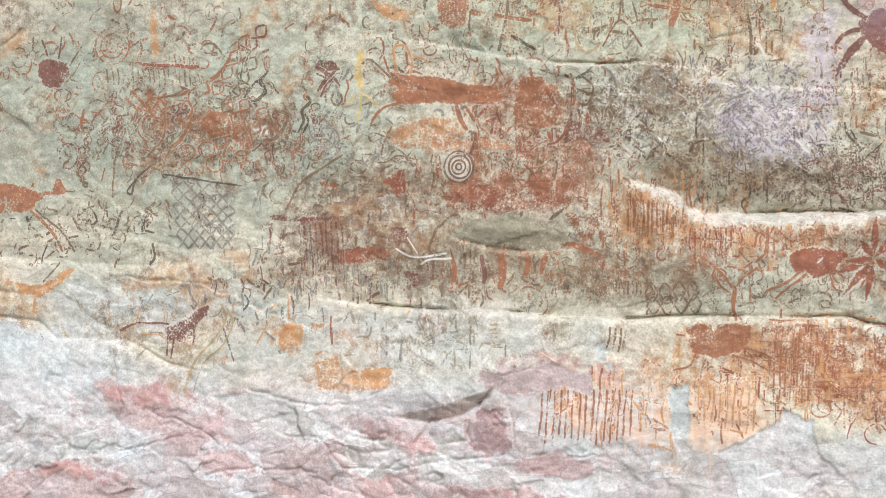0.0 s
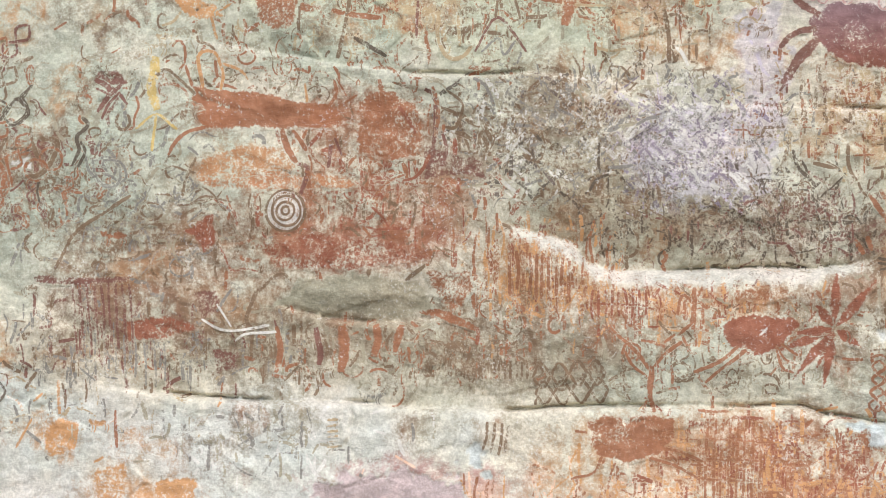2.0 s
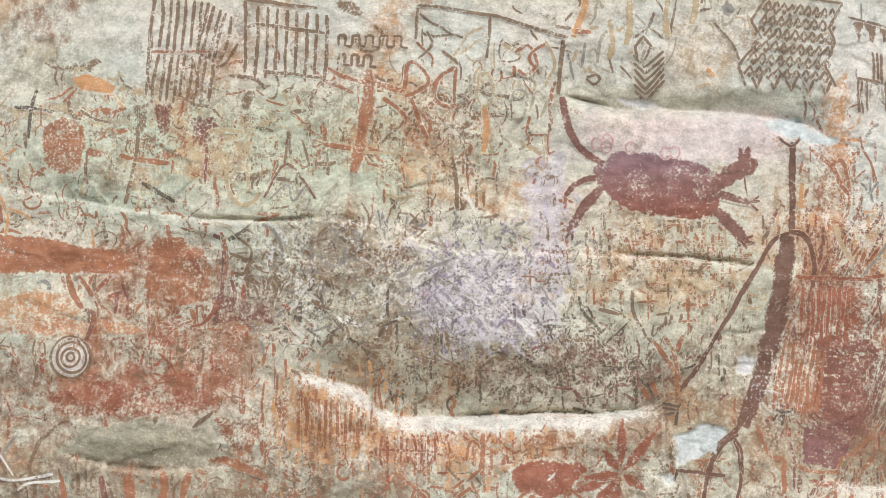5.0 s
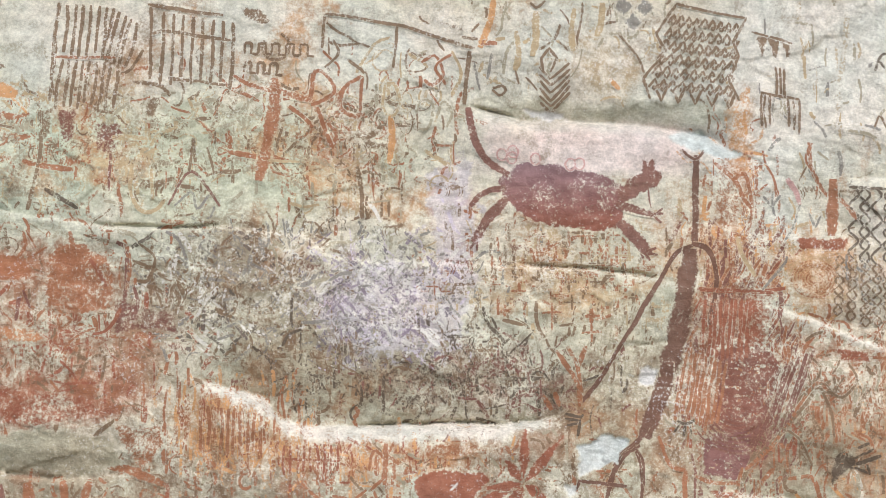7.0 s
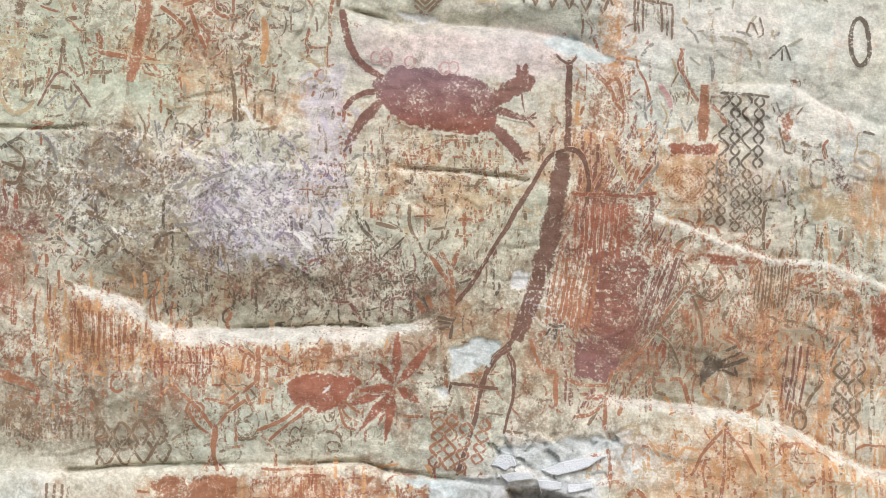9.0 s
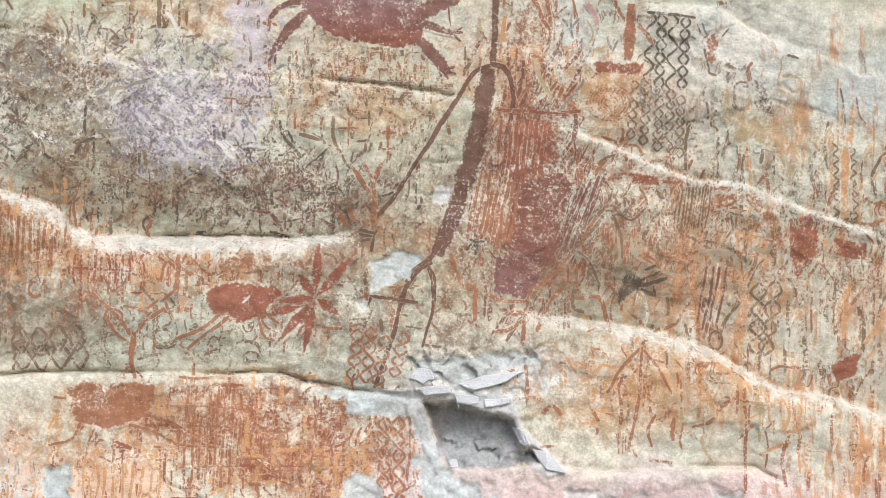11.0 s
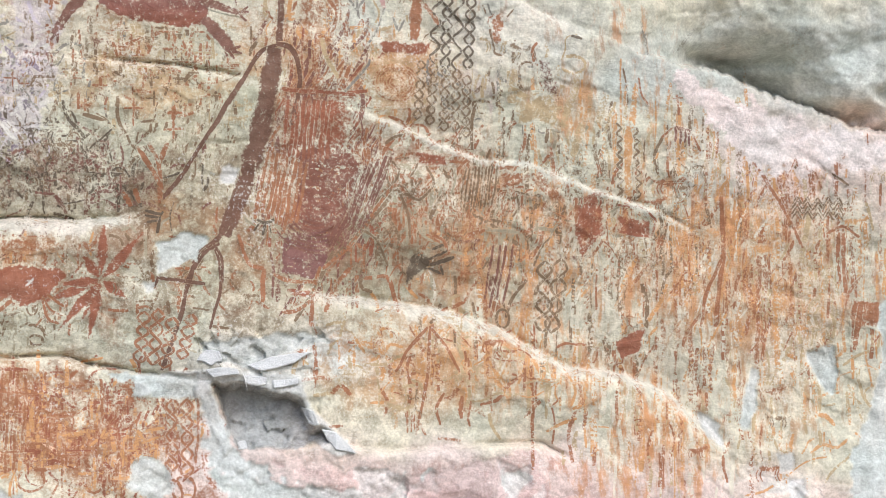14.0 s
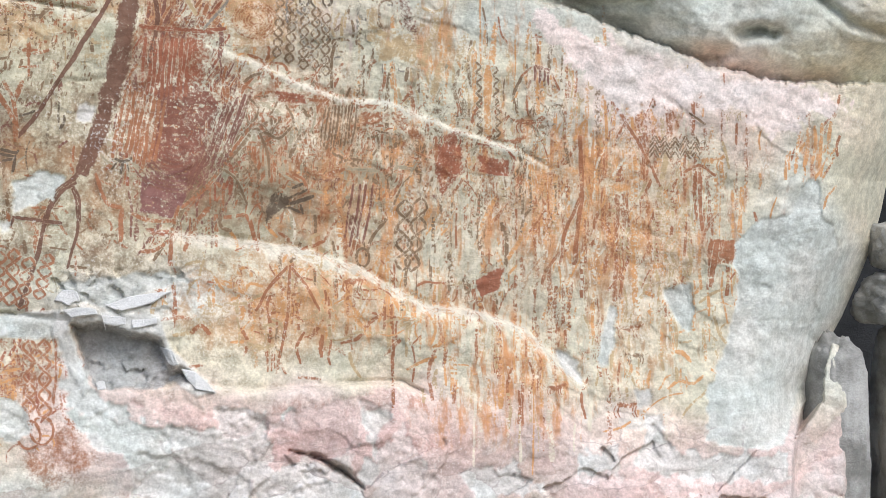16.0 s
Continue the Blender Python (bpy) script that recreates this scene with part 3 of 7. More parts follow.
washes_and_shade([
    (-2.551, 2.860, 0.465, 0.137, RUST, 0.55), (-2.002, 2.762, 0.328, 0.219, RUST, 0.6), (-2.145, 2.427, 0.520, 0.301, RUST, 0.5), (-2.088, 2.188, 0.492, 0.137, RED, 0.62),
    (-2.785, 2.608, 0.246, 0.109, ORANGE, 0.48), (-3.407, 1.871, 0.574, 0.137, WINE, 0.45), (-3.107, 1.784, 0.219, 0.082, RED, 0.5), (-1.217, 2.055, 0.356, 0.191, ORANGE, 0.48),
    (-1.243, 2.717, 0.465, 0.301, BROWN, 0.25), (-0.617, 2.295, 0.711, 0.191, BROWN, 0.28), (-0.535, 2.647, 0.301, 0.274, LILAC, 0.85), (-0.170, 3.065, 0.115, 0.328, LILAC, 0.8), (-0.619, 1.860, 0.684, 0.164, RUST, 0.3),
    (-3.704, 1.210, 0.164, 0.150, ORANGE, 0.48), (-3.251, 0.972, 0.356, 0.137, ORANGE, 0.48), (-1.803, 1.034, 0.520, 0.150, ROSE, 0.7), (-0.757, 1.102, 0.657, 0.301, ORANGE, 0.48), (-0.171, 1.269, 0.602, 0.164, RUST, 0.28),
    (-4.143, 2.670, 0.410, 0.123, RUST, 0.3), (-4.721, 2.717, 0.164, 0.164, RUST, 0.3), (-5.422, 3.062, 0.082, 0.109, WINE, 0.7), (-4.826, 0.814, 0.328, 0.137, ROSE, 0.7), (-5.453, 0.215, 0.383, 0.137, ROSE, 0.7),
    (-2.293, 0.621, 0.137, 0.150, ROSE, 0.7), (-2.695, 0.482, 0.246, 0.123, ROSE, 0.7), (-1.599, 0.802, 0.410, 0.246, PEACH, 0.55), (-0.760, 0.819, 0.356, 0.246, PEACH, 0.6), (0.019, 0.906, 0.328, 0.301, ORANGE, 0.48), (-1.083, 0.415, 0.164, 0.082, ORANGE, 0.48),
    (-1.230, 0.737, 0.821, 0.191, PEACH, 0.5), (-4.742, 0.738, 0.520, 0.164, ROSE, 0.75), (-5.282, 0.181, 0.657, 0.164, ROSE, 0.7), (-3.321, 0.616, 0.684, 0.164, ROSE, 0.45), (-1.970, 0.280, 0.547, 0.137, ROSE, 0.6), (-2.239, 1.048, 0.547, 0.109, ROSE, 0.35), (-4.455, 0.975, 0.109, 0.246, OCHRE, 0.5), (-3.166, 0.958, 0.191, 0.096, ORANGE, 0.48),
    (-0.024, 2.247, 0.492, 0.191, WINE, 0.42), (-1.206, 2.837, 0.602, 0.219, BROWN, 0.3), (1.236, 2.455, 0.260, 0.574, RUST, 0.42), (1.198, 2.019, 0.191, 0.219, WINE, 0.55), (1.212, 3.147, 0.123, 0.274, RUST, 0.5),
    # BROWN rows in the ledge hollows paint shade as well as pigment
    (0.590, 3.802, 0.191, 0.219, OCHRE, 0.5), (1.249, 3.512, 0.077, 0.301, ORANGE, 0.45), (0.133, 4.093, 0.164, 0.137, ORANGE, 0.3), (0.622, 2.028, 0.410, 0.356, BROWN, 0.22), (-0.388, 2.827, 0.547, 0.356, BROWN, 0.2), (0.675, 1.925, 0.465, 0.547, BROWN, 0.34), (-5.160, 0.574, 0.711, 0.164, ROSE, 0.6), (-2.926, 0.251, 0.821, 0.137, ROSE, 0.5), (-3.923, 0.831, 0.328, 0.109, ROSE, 0.4), (-2.966, 2.216, 0.602, 0.328, RUST, 0.3), (1.600, 2.782, 0.191, 0.246, ORANGE, 0.45), (-0.569, 3.419, 0.246, 0.164, RUST, 0.3), (-1.828, 3.745, 0.356, 0.191, ORANGE, 0.25), (0.912, 3.912, 0.246, 0.246, BROWN, 0.25), (0.393, 2.738, 0.547, 0.191, OCHRE, 0.3), (1.618, 2.479, 0.356, 0.191, RUST, 0.30), (-1.400, 1.640, 0.75, 0.20, BROWN, 0.38), (-2.45, 1.78, 0.60, 0.28, BROWN, 0.42), (-2.10, 2.30, 0.60, 0.32, RUST, 0.34), (-3.3, 1.75, 0.5, 0.2, BROWN, 0.45), (-3.2, 2.2, 0.6, 0.3, BROWN, 0.4), (-1.25, 1.75, 0.5, 0.28, BROWN, 0.42), (1.795, 1.933, 0.55, 0.22, BROWN, 0.55), (1.907, 1.267, 0.55, 0.18, OCHRE, 0.45), (1.050, 2.010, 0.30, 0.25, RUST, 0.3), (2.831, 0.946, 0.42, 0.2, RUST, 0.4), (-0.75, 2.30, 0.55, 0.22, BROWN, 0.42), (-2.600, 1.640, 0.9, 0.14, BROWN, 0.34), (-4.300, 2.640, 0.85, 0.40, BROWN, 0.22),
    (-0.081, 1.947, 0.547, 0.082, RUST, 0.35), (-0.436, 1.923, 0.684, 0.109, ORANGE, 0.3),
    (1.760, 2.127, 0.520, 0.328, RUST, 0.34), (2.673, 1.916, 0.821, 0.465, ORANGE, 0.48), (1.905, 1.406, 0.711, 0.219, ORANGE, 0.48), (2.675, 1.187, 0.438, 0.219, ORANGE, 0.48), (-0.043, 1.099, 0.739, 0.246, RUST, 0.42), (2.962, 2.570, 0.328, 0.274, OCHRE, 0.25),
    (1.671, 2.711, 0.191, 0.191, ORANGE, 0.4), (2.039, 2.719, 0.137, 0.137, LILAC, 0.6), (2.527, 2.674, 0.137, 0.219, OCHRE, 0.5),
    (3.252, 2.001, 0.547, 0.465, ORANGE, 0.48), (3.887, 1.774, 0.301, 0.410, RUST, 0.5), (3.071, 1.032, 0.410, 0.301, ORANGE, 0.48), (1.912, 1.406, 0.520, 0.301, ORANGE, 0.48), (3.611, 1.313, 0.301, 0.465, OCHRE, 0.45),
    (0.271, 1.010, 0.410, 0.246, RUST, 0.5), (2.083, 0.848, 0.410, 0.109, ROSE, 0.35), (4.554, 2.160, 0.109, 0.191, ORANGE, 0.48), (3.583, 1.975, 0.410, 0.438, ORANGE, 0.48), (2.890, 0.774, 0.410, 0.219, ORANGE, 0.48), (2.077, 0.791, 0.520, 0.109, ROSE, 0.4), (0.647, 0.632, 0.219, 0.137, RUST, 0.6),
])
bare_mask = np.zeros((NU, NV))
# ledge bands: paler bare stone plus sky brightness put into the colour
for band in skirts:
    bare_mask = np.maximum(bare_mask, 0.8 * band)
    stone = stone * (1 - band[..., None]) + srgb(210, 202, 191) * band[..., None]
    pigment[..., 3] *= 1 - 0.9 * band
# where water runs down the stone and breaks the pigment into drips
drip = step(1.3, 2.5, gu + 0.4 * (fbm(gu * 2, gv * 2, 85, 3) - 0.5)) * step(0.45, 0.75, gv)
warm = 0.45 * drip * (0.4 + 0.9 * fbm(gu * 3, gv * 3, 87, 3))
pigment[..., :3] = pigment[..., :3] * (1 - warm[..., None]) + srgb(184, 124, 82) * warm[..., None]
pigment[..., 3] *= 0.66 + 0.42 * step(0.3, 0.62, fbm(gu * 9, gv * 6, 83, 4)) * (1 - drip) + 0.20 * drip


def bare(pts, colour=None, rag=0.05, seed=0, sink=0.012, amount=1.0):
    """A patch of its own stone colour, slightly sunk, with a ragged rim; serves lost skin of the stone and painted
    shade.
    """
    s_ = local(pts, 0.12)
    d_ = inside(pts, gu[s_], gv[s_]) + (fbm(gu[s_] * 16, gv[s_] * 16, 200 + seed, 4) - 0.5) * rag * 2
    k_ = step(-0.004, 0.010, d_) * amount * (1 if amount == 1 else 0.5 + fbm(gu[s_] * 20, gv[s_] * 20, 230 + seed, 3))
    k_ = np.clip(k_, 0, 1)
    relief[s_] -= sink * k_
    col = BLUEW if colour is None else colour
    bare_mask[s_] = np.maximum(bare_mask[s_], k_ * (amount == 1))
    stone[s_] = stone[s_] * (1 - k_[..., None]) + col * k_[..., None]
    pigment[s_][..., 3] *= 1 - k_


PATCHES = [
    [(0.197, 3.602), (0.322, 3.590), (0.405, 3.577), (0.416, 3.538), (0.294, 3.531), (0.252, 3.565)], [(0.916, 3.448), (1.058, 3.480), (1.178, 3.405), (1.276, 3.354), (1.162, 3.338), (1.017, 3.396)],
    [(-1.104, 0.939), (-0.969, 0.959), (-0.975, 0.670), (-1.029, 0.525), (-1.091, 0.631)], [(-0.794, 0.531), (-0.544, 0.644), (-0.367, 0.791), (-0.191, 0.742), (-0.155, 0.547), (0.020, 0.375), (-0.330, 0.222), (-0.865, 0.205)],
    [(0.425, 1.952), (0.590, 2.003), (0.678, 1.964), (0.644, 1.854), (0.451, 1.801)], [(0.383, 1.747), (0.437, 1.760), (0.429, 1.709), (0.390, 1.709)],
    [(0.742, 2.326), (0.825, 2.306), (0.812, 2.237), (0.729, 2.233)], [(0.323, 0.883), (0.376, 0.924), (0.499, 0.883), (0.527, 0.802), (0.338, 0.748)], [(0.196, 1.330), (0.439, 1.317), (0.643, 1.318), (0.631, 1.195), (0.414, 1.195), (0.386, 1.257), (0.223, 1.289)],
    [(3.264, 1.058), (3.130, 1.131), (3.160, 1.031), (3.279, 0.930)], [(3.696, 1.413), (3.855, 1.456), (3.900, 1.311), (3.854, 1.196), (3.763, 1.255)], [(3.415, 1.343), (3.475, 1.342), (3.429, 1.028), (3.354, 1.015)], [(3.564, 0.898), (3.640, 0.911), (3.654, 0.825), (3.579, 0.820)],
    [(0.325, 0.915), (0.498, 0.818), (0.525, 0.764), (0.458, 0.744), (0.325, 0.794)], [(2.111, 0.876), (2.226, 0.846), (2.312, 0.761), (2.197, 0.679), (2.140, 0.736)], [(1.423, 0.844), (1.548, 0.843), (1.688, 0.744), (1.576, 0.636), (1.409, 0.694)],
[(4.110, 1.657), (4.251, 1.789), (4.410, 1.804), (4.474, 1.952), (4.554, 1.997), (4.601, 1.894), (4.601, 1.790), (4.665, 1.746), (4.681, 1.657), (4.585, 1.538), (4.553, 1.391), (4.584, 1.272), (4.504, 1.036), (4.430, 0.801), (4.392, 0.596), (4.202, 0.571), (3.952, 0.636), (3.952, 0.869), (4.015, 1.043), (4.077, 1.159), (4.109, 1.364)], [(2.134, 0.846), (2.277, 0.857), (2.306, 0.772), (2.220, 0.718)], [(0.995, 0.650), (1.267, 0.616), (1.598, 0.498), (1.598, 0.360), (0.995, 0.379)], [(3.658, 0.758), (3.766, 0.582), (3.551, 0.501)],
]
# slab and scoop face downward: their shade is painted into the stone colour
bare([(-2.550, 1.900), (-2.428, 2.019), (-2.169, 2.055), (-1.792, 1.966), (-1.709, 1.848), (-1.979, 1.822), (-2.282, 1.829)], srgb(166, 158, 136), 0.05, 60, 0.0)
bare([(-2.922, 0.708), (-2.697, 0.772), (-2.428, 0.852), (-2.268, 0.907), (-2.283, 0.847), (-2.466, 0.725), (-2.696, 0.675)], srgb(164, 152, 144), 0.02, 61, 0.0)
bare([(0.332, 1.308), (0.621, 1.335), (0.915, 1.325), (1.137, 1.307), (1.191, 1.159), (1.295, 1.054), (1.421, 0.925), (1.322, 0.905), (1.185, 0.995), (1.137, 1.176), (0.915, 1.249), (0.706, 1.262), (0.813, 0.952), (0.770, 0.913), (0.648, 1.192), (0.332, 1.207)], WHITE, 0.015, 62, -0.012)
bare(HOLLOW, srgb(170, 168, 166), 0.03, 64, 0.0)
bare([(0.661, 1.467), (0.781, 1.477), (0.915, 1.493), (1.186, 1.525), (1.268, 1.470), (1.082, 1.411), (0.955, 1.341), (0.781, 1.364), (0.669, 1.359)], srgb(190, 192, 188), 0.03, 63, 0.01)
for k, pts in enumerate(PATCHES):
    bare(pts, BLUEW if k % 3 else WHITE, 0.03, k)

bare([(2.981, 2.855), (3.220, 2.776), (3.432, 2.680), (3.738, 2.571), (4.080, 2.506), (4.490, 2.484), (4.683, 2.443), (4.747, 2.370), (4.682, 2.310), (4.490, 2.292), (4.394, 2.217), (4.205, 2.273), (4.079, 2.359), (3.799, 2.355), (3.523, 2.307), (3.401, 2.377), (3.311, 2.548), (3.071, 2.714)], srgb(226, 212, 207), 0.10, 65, 0.0)
bare_mask = np.maximum(bare_mask, 0.7 * bay)
bare([(-0.816, 2.691), (-0.610, 2.837), (-0.253, 2.835), (-0.252, 3.272), (-0.081, 3.286), (-0.066, 2.840), (-0.089, 2.564), (-0.145, 2.426), (-0.255, 2.399), (-0.364, 2.331), (-0.474, 2.428), (-0.665, 2.374), (-0.747, 2.512)], srgb(196, 186, 190), 0.16, 66, 0.0, 0.62)
# rosy plates and chalky scars among the broken blocks of the foot
ROSY = [
    [(-5.332, 0.785), (-5.036, 0.849), (-4.701, 0.739), (-4.165, 0.692), (-4.123, 0.521), (-4.409, 0.476), (-4.782, 0.544), (-5.160, 0.632)], [(-5.969, 0.200), (-5.539, 0.259), (-5.030, 0.243), (-4.736, 0.120), (-5.280, -0.014), (-5.967, 0.002)],
    [(-4.408, 0.380), (-4.041, 0.447), (-3.838, 0.338), (-4.120, 0.254)], [(-3.479, 0.461), (-3.163, 0.507), (-2.927, 0.420), (-3.240, 0.317)], [(-2.353, 1.028), (-1.974, 1.089), (-1.563, 1.014), (-1.637, 0.911), (-2.048, 0.867), (-2.314, 0.899)],
    [(-2.466, 0.710), (-2.237, 0.789), (-2.122, 0.570), (-2.311, 0.436), (-2.445, 0.488)], [(-2.140, 0.459), (-1.784, 0.505), (-1.560, 0.402), (-1.745, 0.214), (-2.120, 0.202)], [(-3.796, 0.225), (-3.398, 0.275), (-3.160, 0.169), (-3.635, 0.079)],
]
for k, pts in enumerate(ROSY):
    bare(pts, srgb(203, 186, 183) if k % 2 else srgb(196, 174, 170), 0.09, 80 + k, 0.005)
CHALK = [
    [(-3.962, 0.659), (-3.640, 0.704), (-3.479, 0.575), (-3.839, 0.490)], [(-3.320, 0.466), (-3.006, 0.549), (-2.849, 0.366), (-3.161, 0.282)], [(-1.638, 1.094), (-1.546, 1.205), (-1.489, 1.059)], [(-2.696, 0.593), (-2.542, 0.634), (-2.483, 0.487), (-2.656, 0.427)],
    [(-1.560, 0.365), (-1.339, 0.426), (-1.228, 0.266), (-1.448, 0.168)], [(-5.457, 0.528), (-5.117, 0.555), (-4.948, 0.423), (-5.327, 0.355)], [(-1.821, 0.541), (-1.413, 0.569), (-1.376, 0.516), (-1.783, 0.483)],
    [(0.727, 0.886), (0.915, 0.848), (1.185, 0.749), (1.082, 0.648), (0.821, 0.682)], [(1.144, 0.723), (1.487, 0.735), (1.654, 0.562), (1.327, 0.505)], [(1.682, 0.633), (1.895, 0.545), (1.850, 0.407), (1.604, 0.448)], [(2.162, 0.588), (2.467, 0.597), (2.427, 0.424), (2.133, 0.455)],
    [(2.625, 0.508), (2.889, 0.547), (3.056, 0.411), (2.698, 0.368)], [(1.543, 0.788), (1.794, 0.825), (1.850, 0.740), (1.626, 0.704)], [(3.218, 0.596), (3.460, 0.618), (3.520, 0.444), (3.278, 0.422)],
]
for k, pts in enumerate(CHALK):
    bare(pts, BLUEW if k < 7 else WHITE, 0.07, 95 + k, 0.008)

# pale lobes and rosy plates of the foot, east and west
for k, (pts, colour) in enumerate((
    ([(1.022, 0.881), (1.682, 0.813), (2.020, 0.904), (2.306, 0.927), (2.436, 0.615), (2.134, 0.622), (1.682, 0.523), (1.654, 0.703), (1.267, 0.753)], srgb(200, 172, 167)),
    ([(3.187, 0.453), (3.581, 0.500), (4.423, 0.418), (4.777, 0.854), (4.792, 0.313), (3.187, 0.310)], srgb(214, 194, 190)),
    ([(0.331, 0.854), (0.489, 0.824), (0.520, 0.743), (0.436, 0.691), (0.331, 0.707)], BLUEW),
    ([(0.674, 0.847), (0.861, 0.830), (1.131, 0.756), (1.267, 0.644), (1.267, 0.398), (0.995, 0.406), (1.022, 0.568), (0.861, 0.681), (0.780, 0.764)], BLUEW),
    ([(1.104, 0.724), (1.267, 0.780), (1.460, 0.743), (1.626, 0.800), (1.682, 0.661), (1.654, 0.551), (1.570, 0.471), (1.459, 0.392), (1.022, 0.405), (1.063, 0.540), (1.267, 0.644)], WHITE),
    ([(1.654, 0.386), (1.738, 0.571), (1.906, 0.595), (2.133, 0.477), (2.162, 0.370)], WHITE),
    ([(1.405, 0.860), (1.543, 0.871), (1.654, 0.786), (1.570, 0.719), (1.460, 0.694), (1.418, 0.764)], srgb(210, 202, 198)),
    ([(2.134, 0.846), (2.277, 0.829), (2.277, 0.759), (2.214, 0.704), (2.202, 0.593), (2.157, 0.706), (2.119, 0.776)], WHITE),
    ([(2.349, 0.771), (2.566, 0.358), (2.190, 0.369), (2.225, 0.620)], srgb(212, 203, 199)),
    ([(0.701, 1.265), (0.807, 0.953), (1.049, 0.812), (0.807, 0.804), (0.687, 0.874), (0.661, 1.144)], WHITE),
    ([(3.582, 0.587), (3.612, 0.745), (3.711, 0.786), (3.680, 0.642), (3.797, 0.575), (4.077, 0.557), (4.392, 0.555), (4.423, 0.418), (3.889, 0.433), (3.581, 0.500)], WHITE),
    ([(-5.984, 1.346), (-5.337, 1.227), (-5.164, 0.964), (-4.908, 0.657), (-4.574, 0.541), (-4.572, 0.318), (-5.158, 0.418), (-5.969, 0.160)], srgb(203, 205, 203)),
    ([(-4.207, 0.818), (-3.802, 0.871), (-3.481, 0.726), (-3.361, 0.615), (-3.478, 0.461), (-3.800, 0.605), (-4.043, 0.676)], BLUEW),
    ([(-3.262, 0.580), (-2.928, 0.513), (-2.772, 0.398), (-3.240, 0.347), (-3.320, 0.466)], WHITE),
    ([(-2.772, 0.461), (-2.159, 0.414), (-1.783, 0.315), (-1.486, 0.404), (-1.376, 0.552), (-1.229, 0.476), (-1.338, 0.190), (-1.670, 0.179), (-2.045, 0.241), (-2.771, 0.286)], WHITE),
    ([(-2.351, 0.787), (-2.207, 0.760), (-2.141, 0.496), (-2.426, 0.470)], srgb(176, 154, 152)),
)):
    bare(pts, colour, 0.055, 140 + k, 0.007, 0.6 if k in (0, 1, 11) else 1.0)

# where the stone is shattered: the foot of the wall at both ends
shatter = step(1.0, 0.7, gv) * step(-1.6, -2.3, gu) + step(0.72, 0.5, gv) * step(-2.4, -1.4, gu) * step(1.2, 0.4, gu) + step(0.86, 0.66, gv) * step(0.7, 1.1, gu)
shatter = np.clip(shatter * (0.4 + 1.1 * fbm(gu * 2, gv * 3, 131, 3)), 0, 1)


def mesh_grid(name, co, keep=None, steep=None):
    """A sheet over a grid of points; keep marks the cells that stay."""
    nu, nv = co.shape[:2]
    idx = np.arange(nu * nv).reshape(nu, nv)
    f = np.stack([idx[:-1, :-1], idx[1:, :-1], idx[1:, 1:], idx[:-1, 1:]], -1)
    f = f[keep] if keep is not None else f.reshape(-1, 4)
    co = co.reshape(-1, 3)
    used = np.unique(f)
    back = np.zeros(len(co), int)
    back[used] = np.arange(len(used))
    f, co = back[f], co[used]
    me = bpy.data.meshes.new(name)
    me.vertices.add(len(co))
    me.vertices.foreach_set("co", co.reshape(-1).astype(np.float32))
    me.loops.add(f.size)
    me.loops.foreach_set("vertex_index", f.reshape(-1).astype(np.int32))
    me.polygons.add(len(f))
    me.polygons.foreach_set("loop_start", np.arange(0, f.size, 4, dtype=np.int32))
    smooth = np.ones(len(f), bool) if steep is None else ~steep[keep]
    me.polygons.foreach_set("use_smooth", smooth)
    me.update(calc_edges=True)
    return me, used


def colour_layers(me, st, sh, pg, dr_, bare_of_marks=False):
    a = me.attributes.new("stone", "FLOAT_COLOR", "POINT")
    a.data.foreach_set("color", np.concatenate([st, sh[:, None]], 1).reshape(-1).astype(np.float32))
    a = me.attributes.new("drip", "FLOAT", "POINT")
    a.data.foreach_set("value", dr_.astype(np.float32))
    a = me.attributes.new("pigment", "FLOAT_COLOR", "POINT")
    a.data.foreach_set("color", pg.reshape(-1).astype(np.float32))
    if bare_of_marks:
        a = me.attributes.new("mark", "FLOAT_COLOR", "POINT")
        a.data.foreach_set("color", np.zeros(len(st) * 4, np.float32))


rim_u = np.minimum(gu, end_at(gv))
keep = (gu < end_at(gv))[:-1, :-1] | (gu < end_at(gv))[:-1, 1:]
corner = np.stack([relief[:-1, :-1], relief[1:, :-1], relief[1:, 1:], relief[:-1, 1:]])
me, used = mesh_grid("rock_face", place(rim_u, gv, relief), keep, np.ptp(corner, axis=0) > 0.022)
colour_layers(me, stone.reshape(-1, 3)[used], shatter.reshape(-1)[used], pigment.reshape(-1, 4)[used], drip.reshape(-1)[used], True)
me.materials.append(ROCK)
face = tagged(new("rock_face", me), "weathered sandstone cliff covered in red ochre rock paintings", "rock wall", kind="structure")

# ---- ground, rest of the cliff, rocks beyond the wall's end ----
gx, gy = np.meshgrid(np.concatenate([-np.geomspace(2000, 12, 14), np.linspace(-10, 10, 60), np.geomspace(12, 2000, 14)]),
                     np.concatenate([-np.geomspace(2000, 22, 12), np.linspace(-20, 4, 60), np.geomspace(6, 2000, 12)]), indexing="ij")
gz = 0.10 * (fbm(gx * 0.6, gy * 0.6, 91, 4) - 0.5) * np.exp(-np.hypot(gx, gy + 6) / 40)
me, used = mesh_grid("ground", np.stack([gx, gy, gz], -1))
me.materials.append(EARTH)
tagged(new("ground", me), "bare trodden earth below the cliff", "ground", kind="structure")


def rock_sheet(name, us, vs, fn, label, mat=BOULDER):
    u, v = np.meshgrid(us, vs, indexing="ij")
    me_, _ = mesh_grid(name, fn(u, v))
    me_.materials.append(mat)
    return tagged(new(name, me_), label, "rock wall", kind="structure")


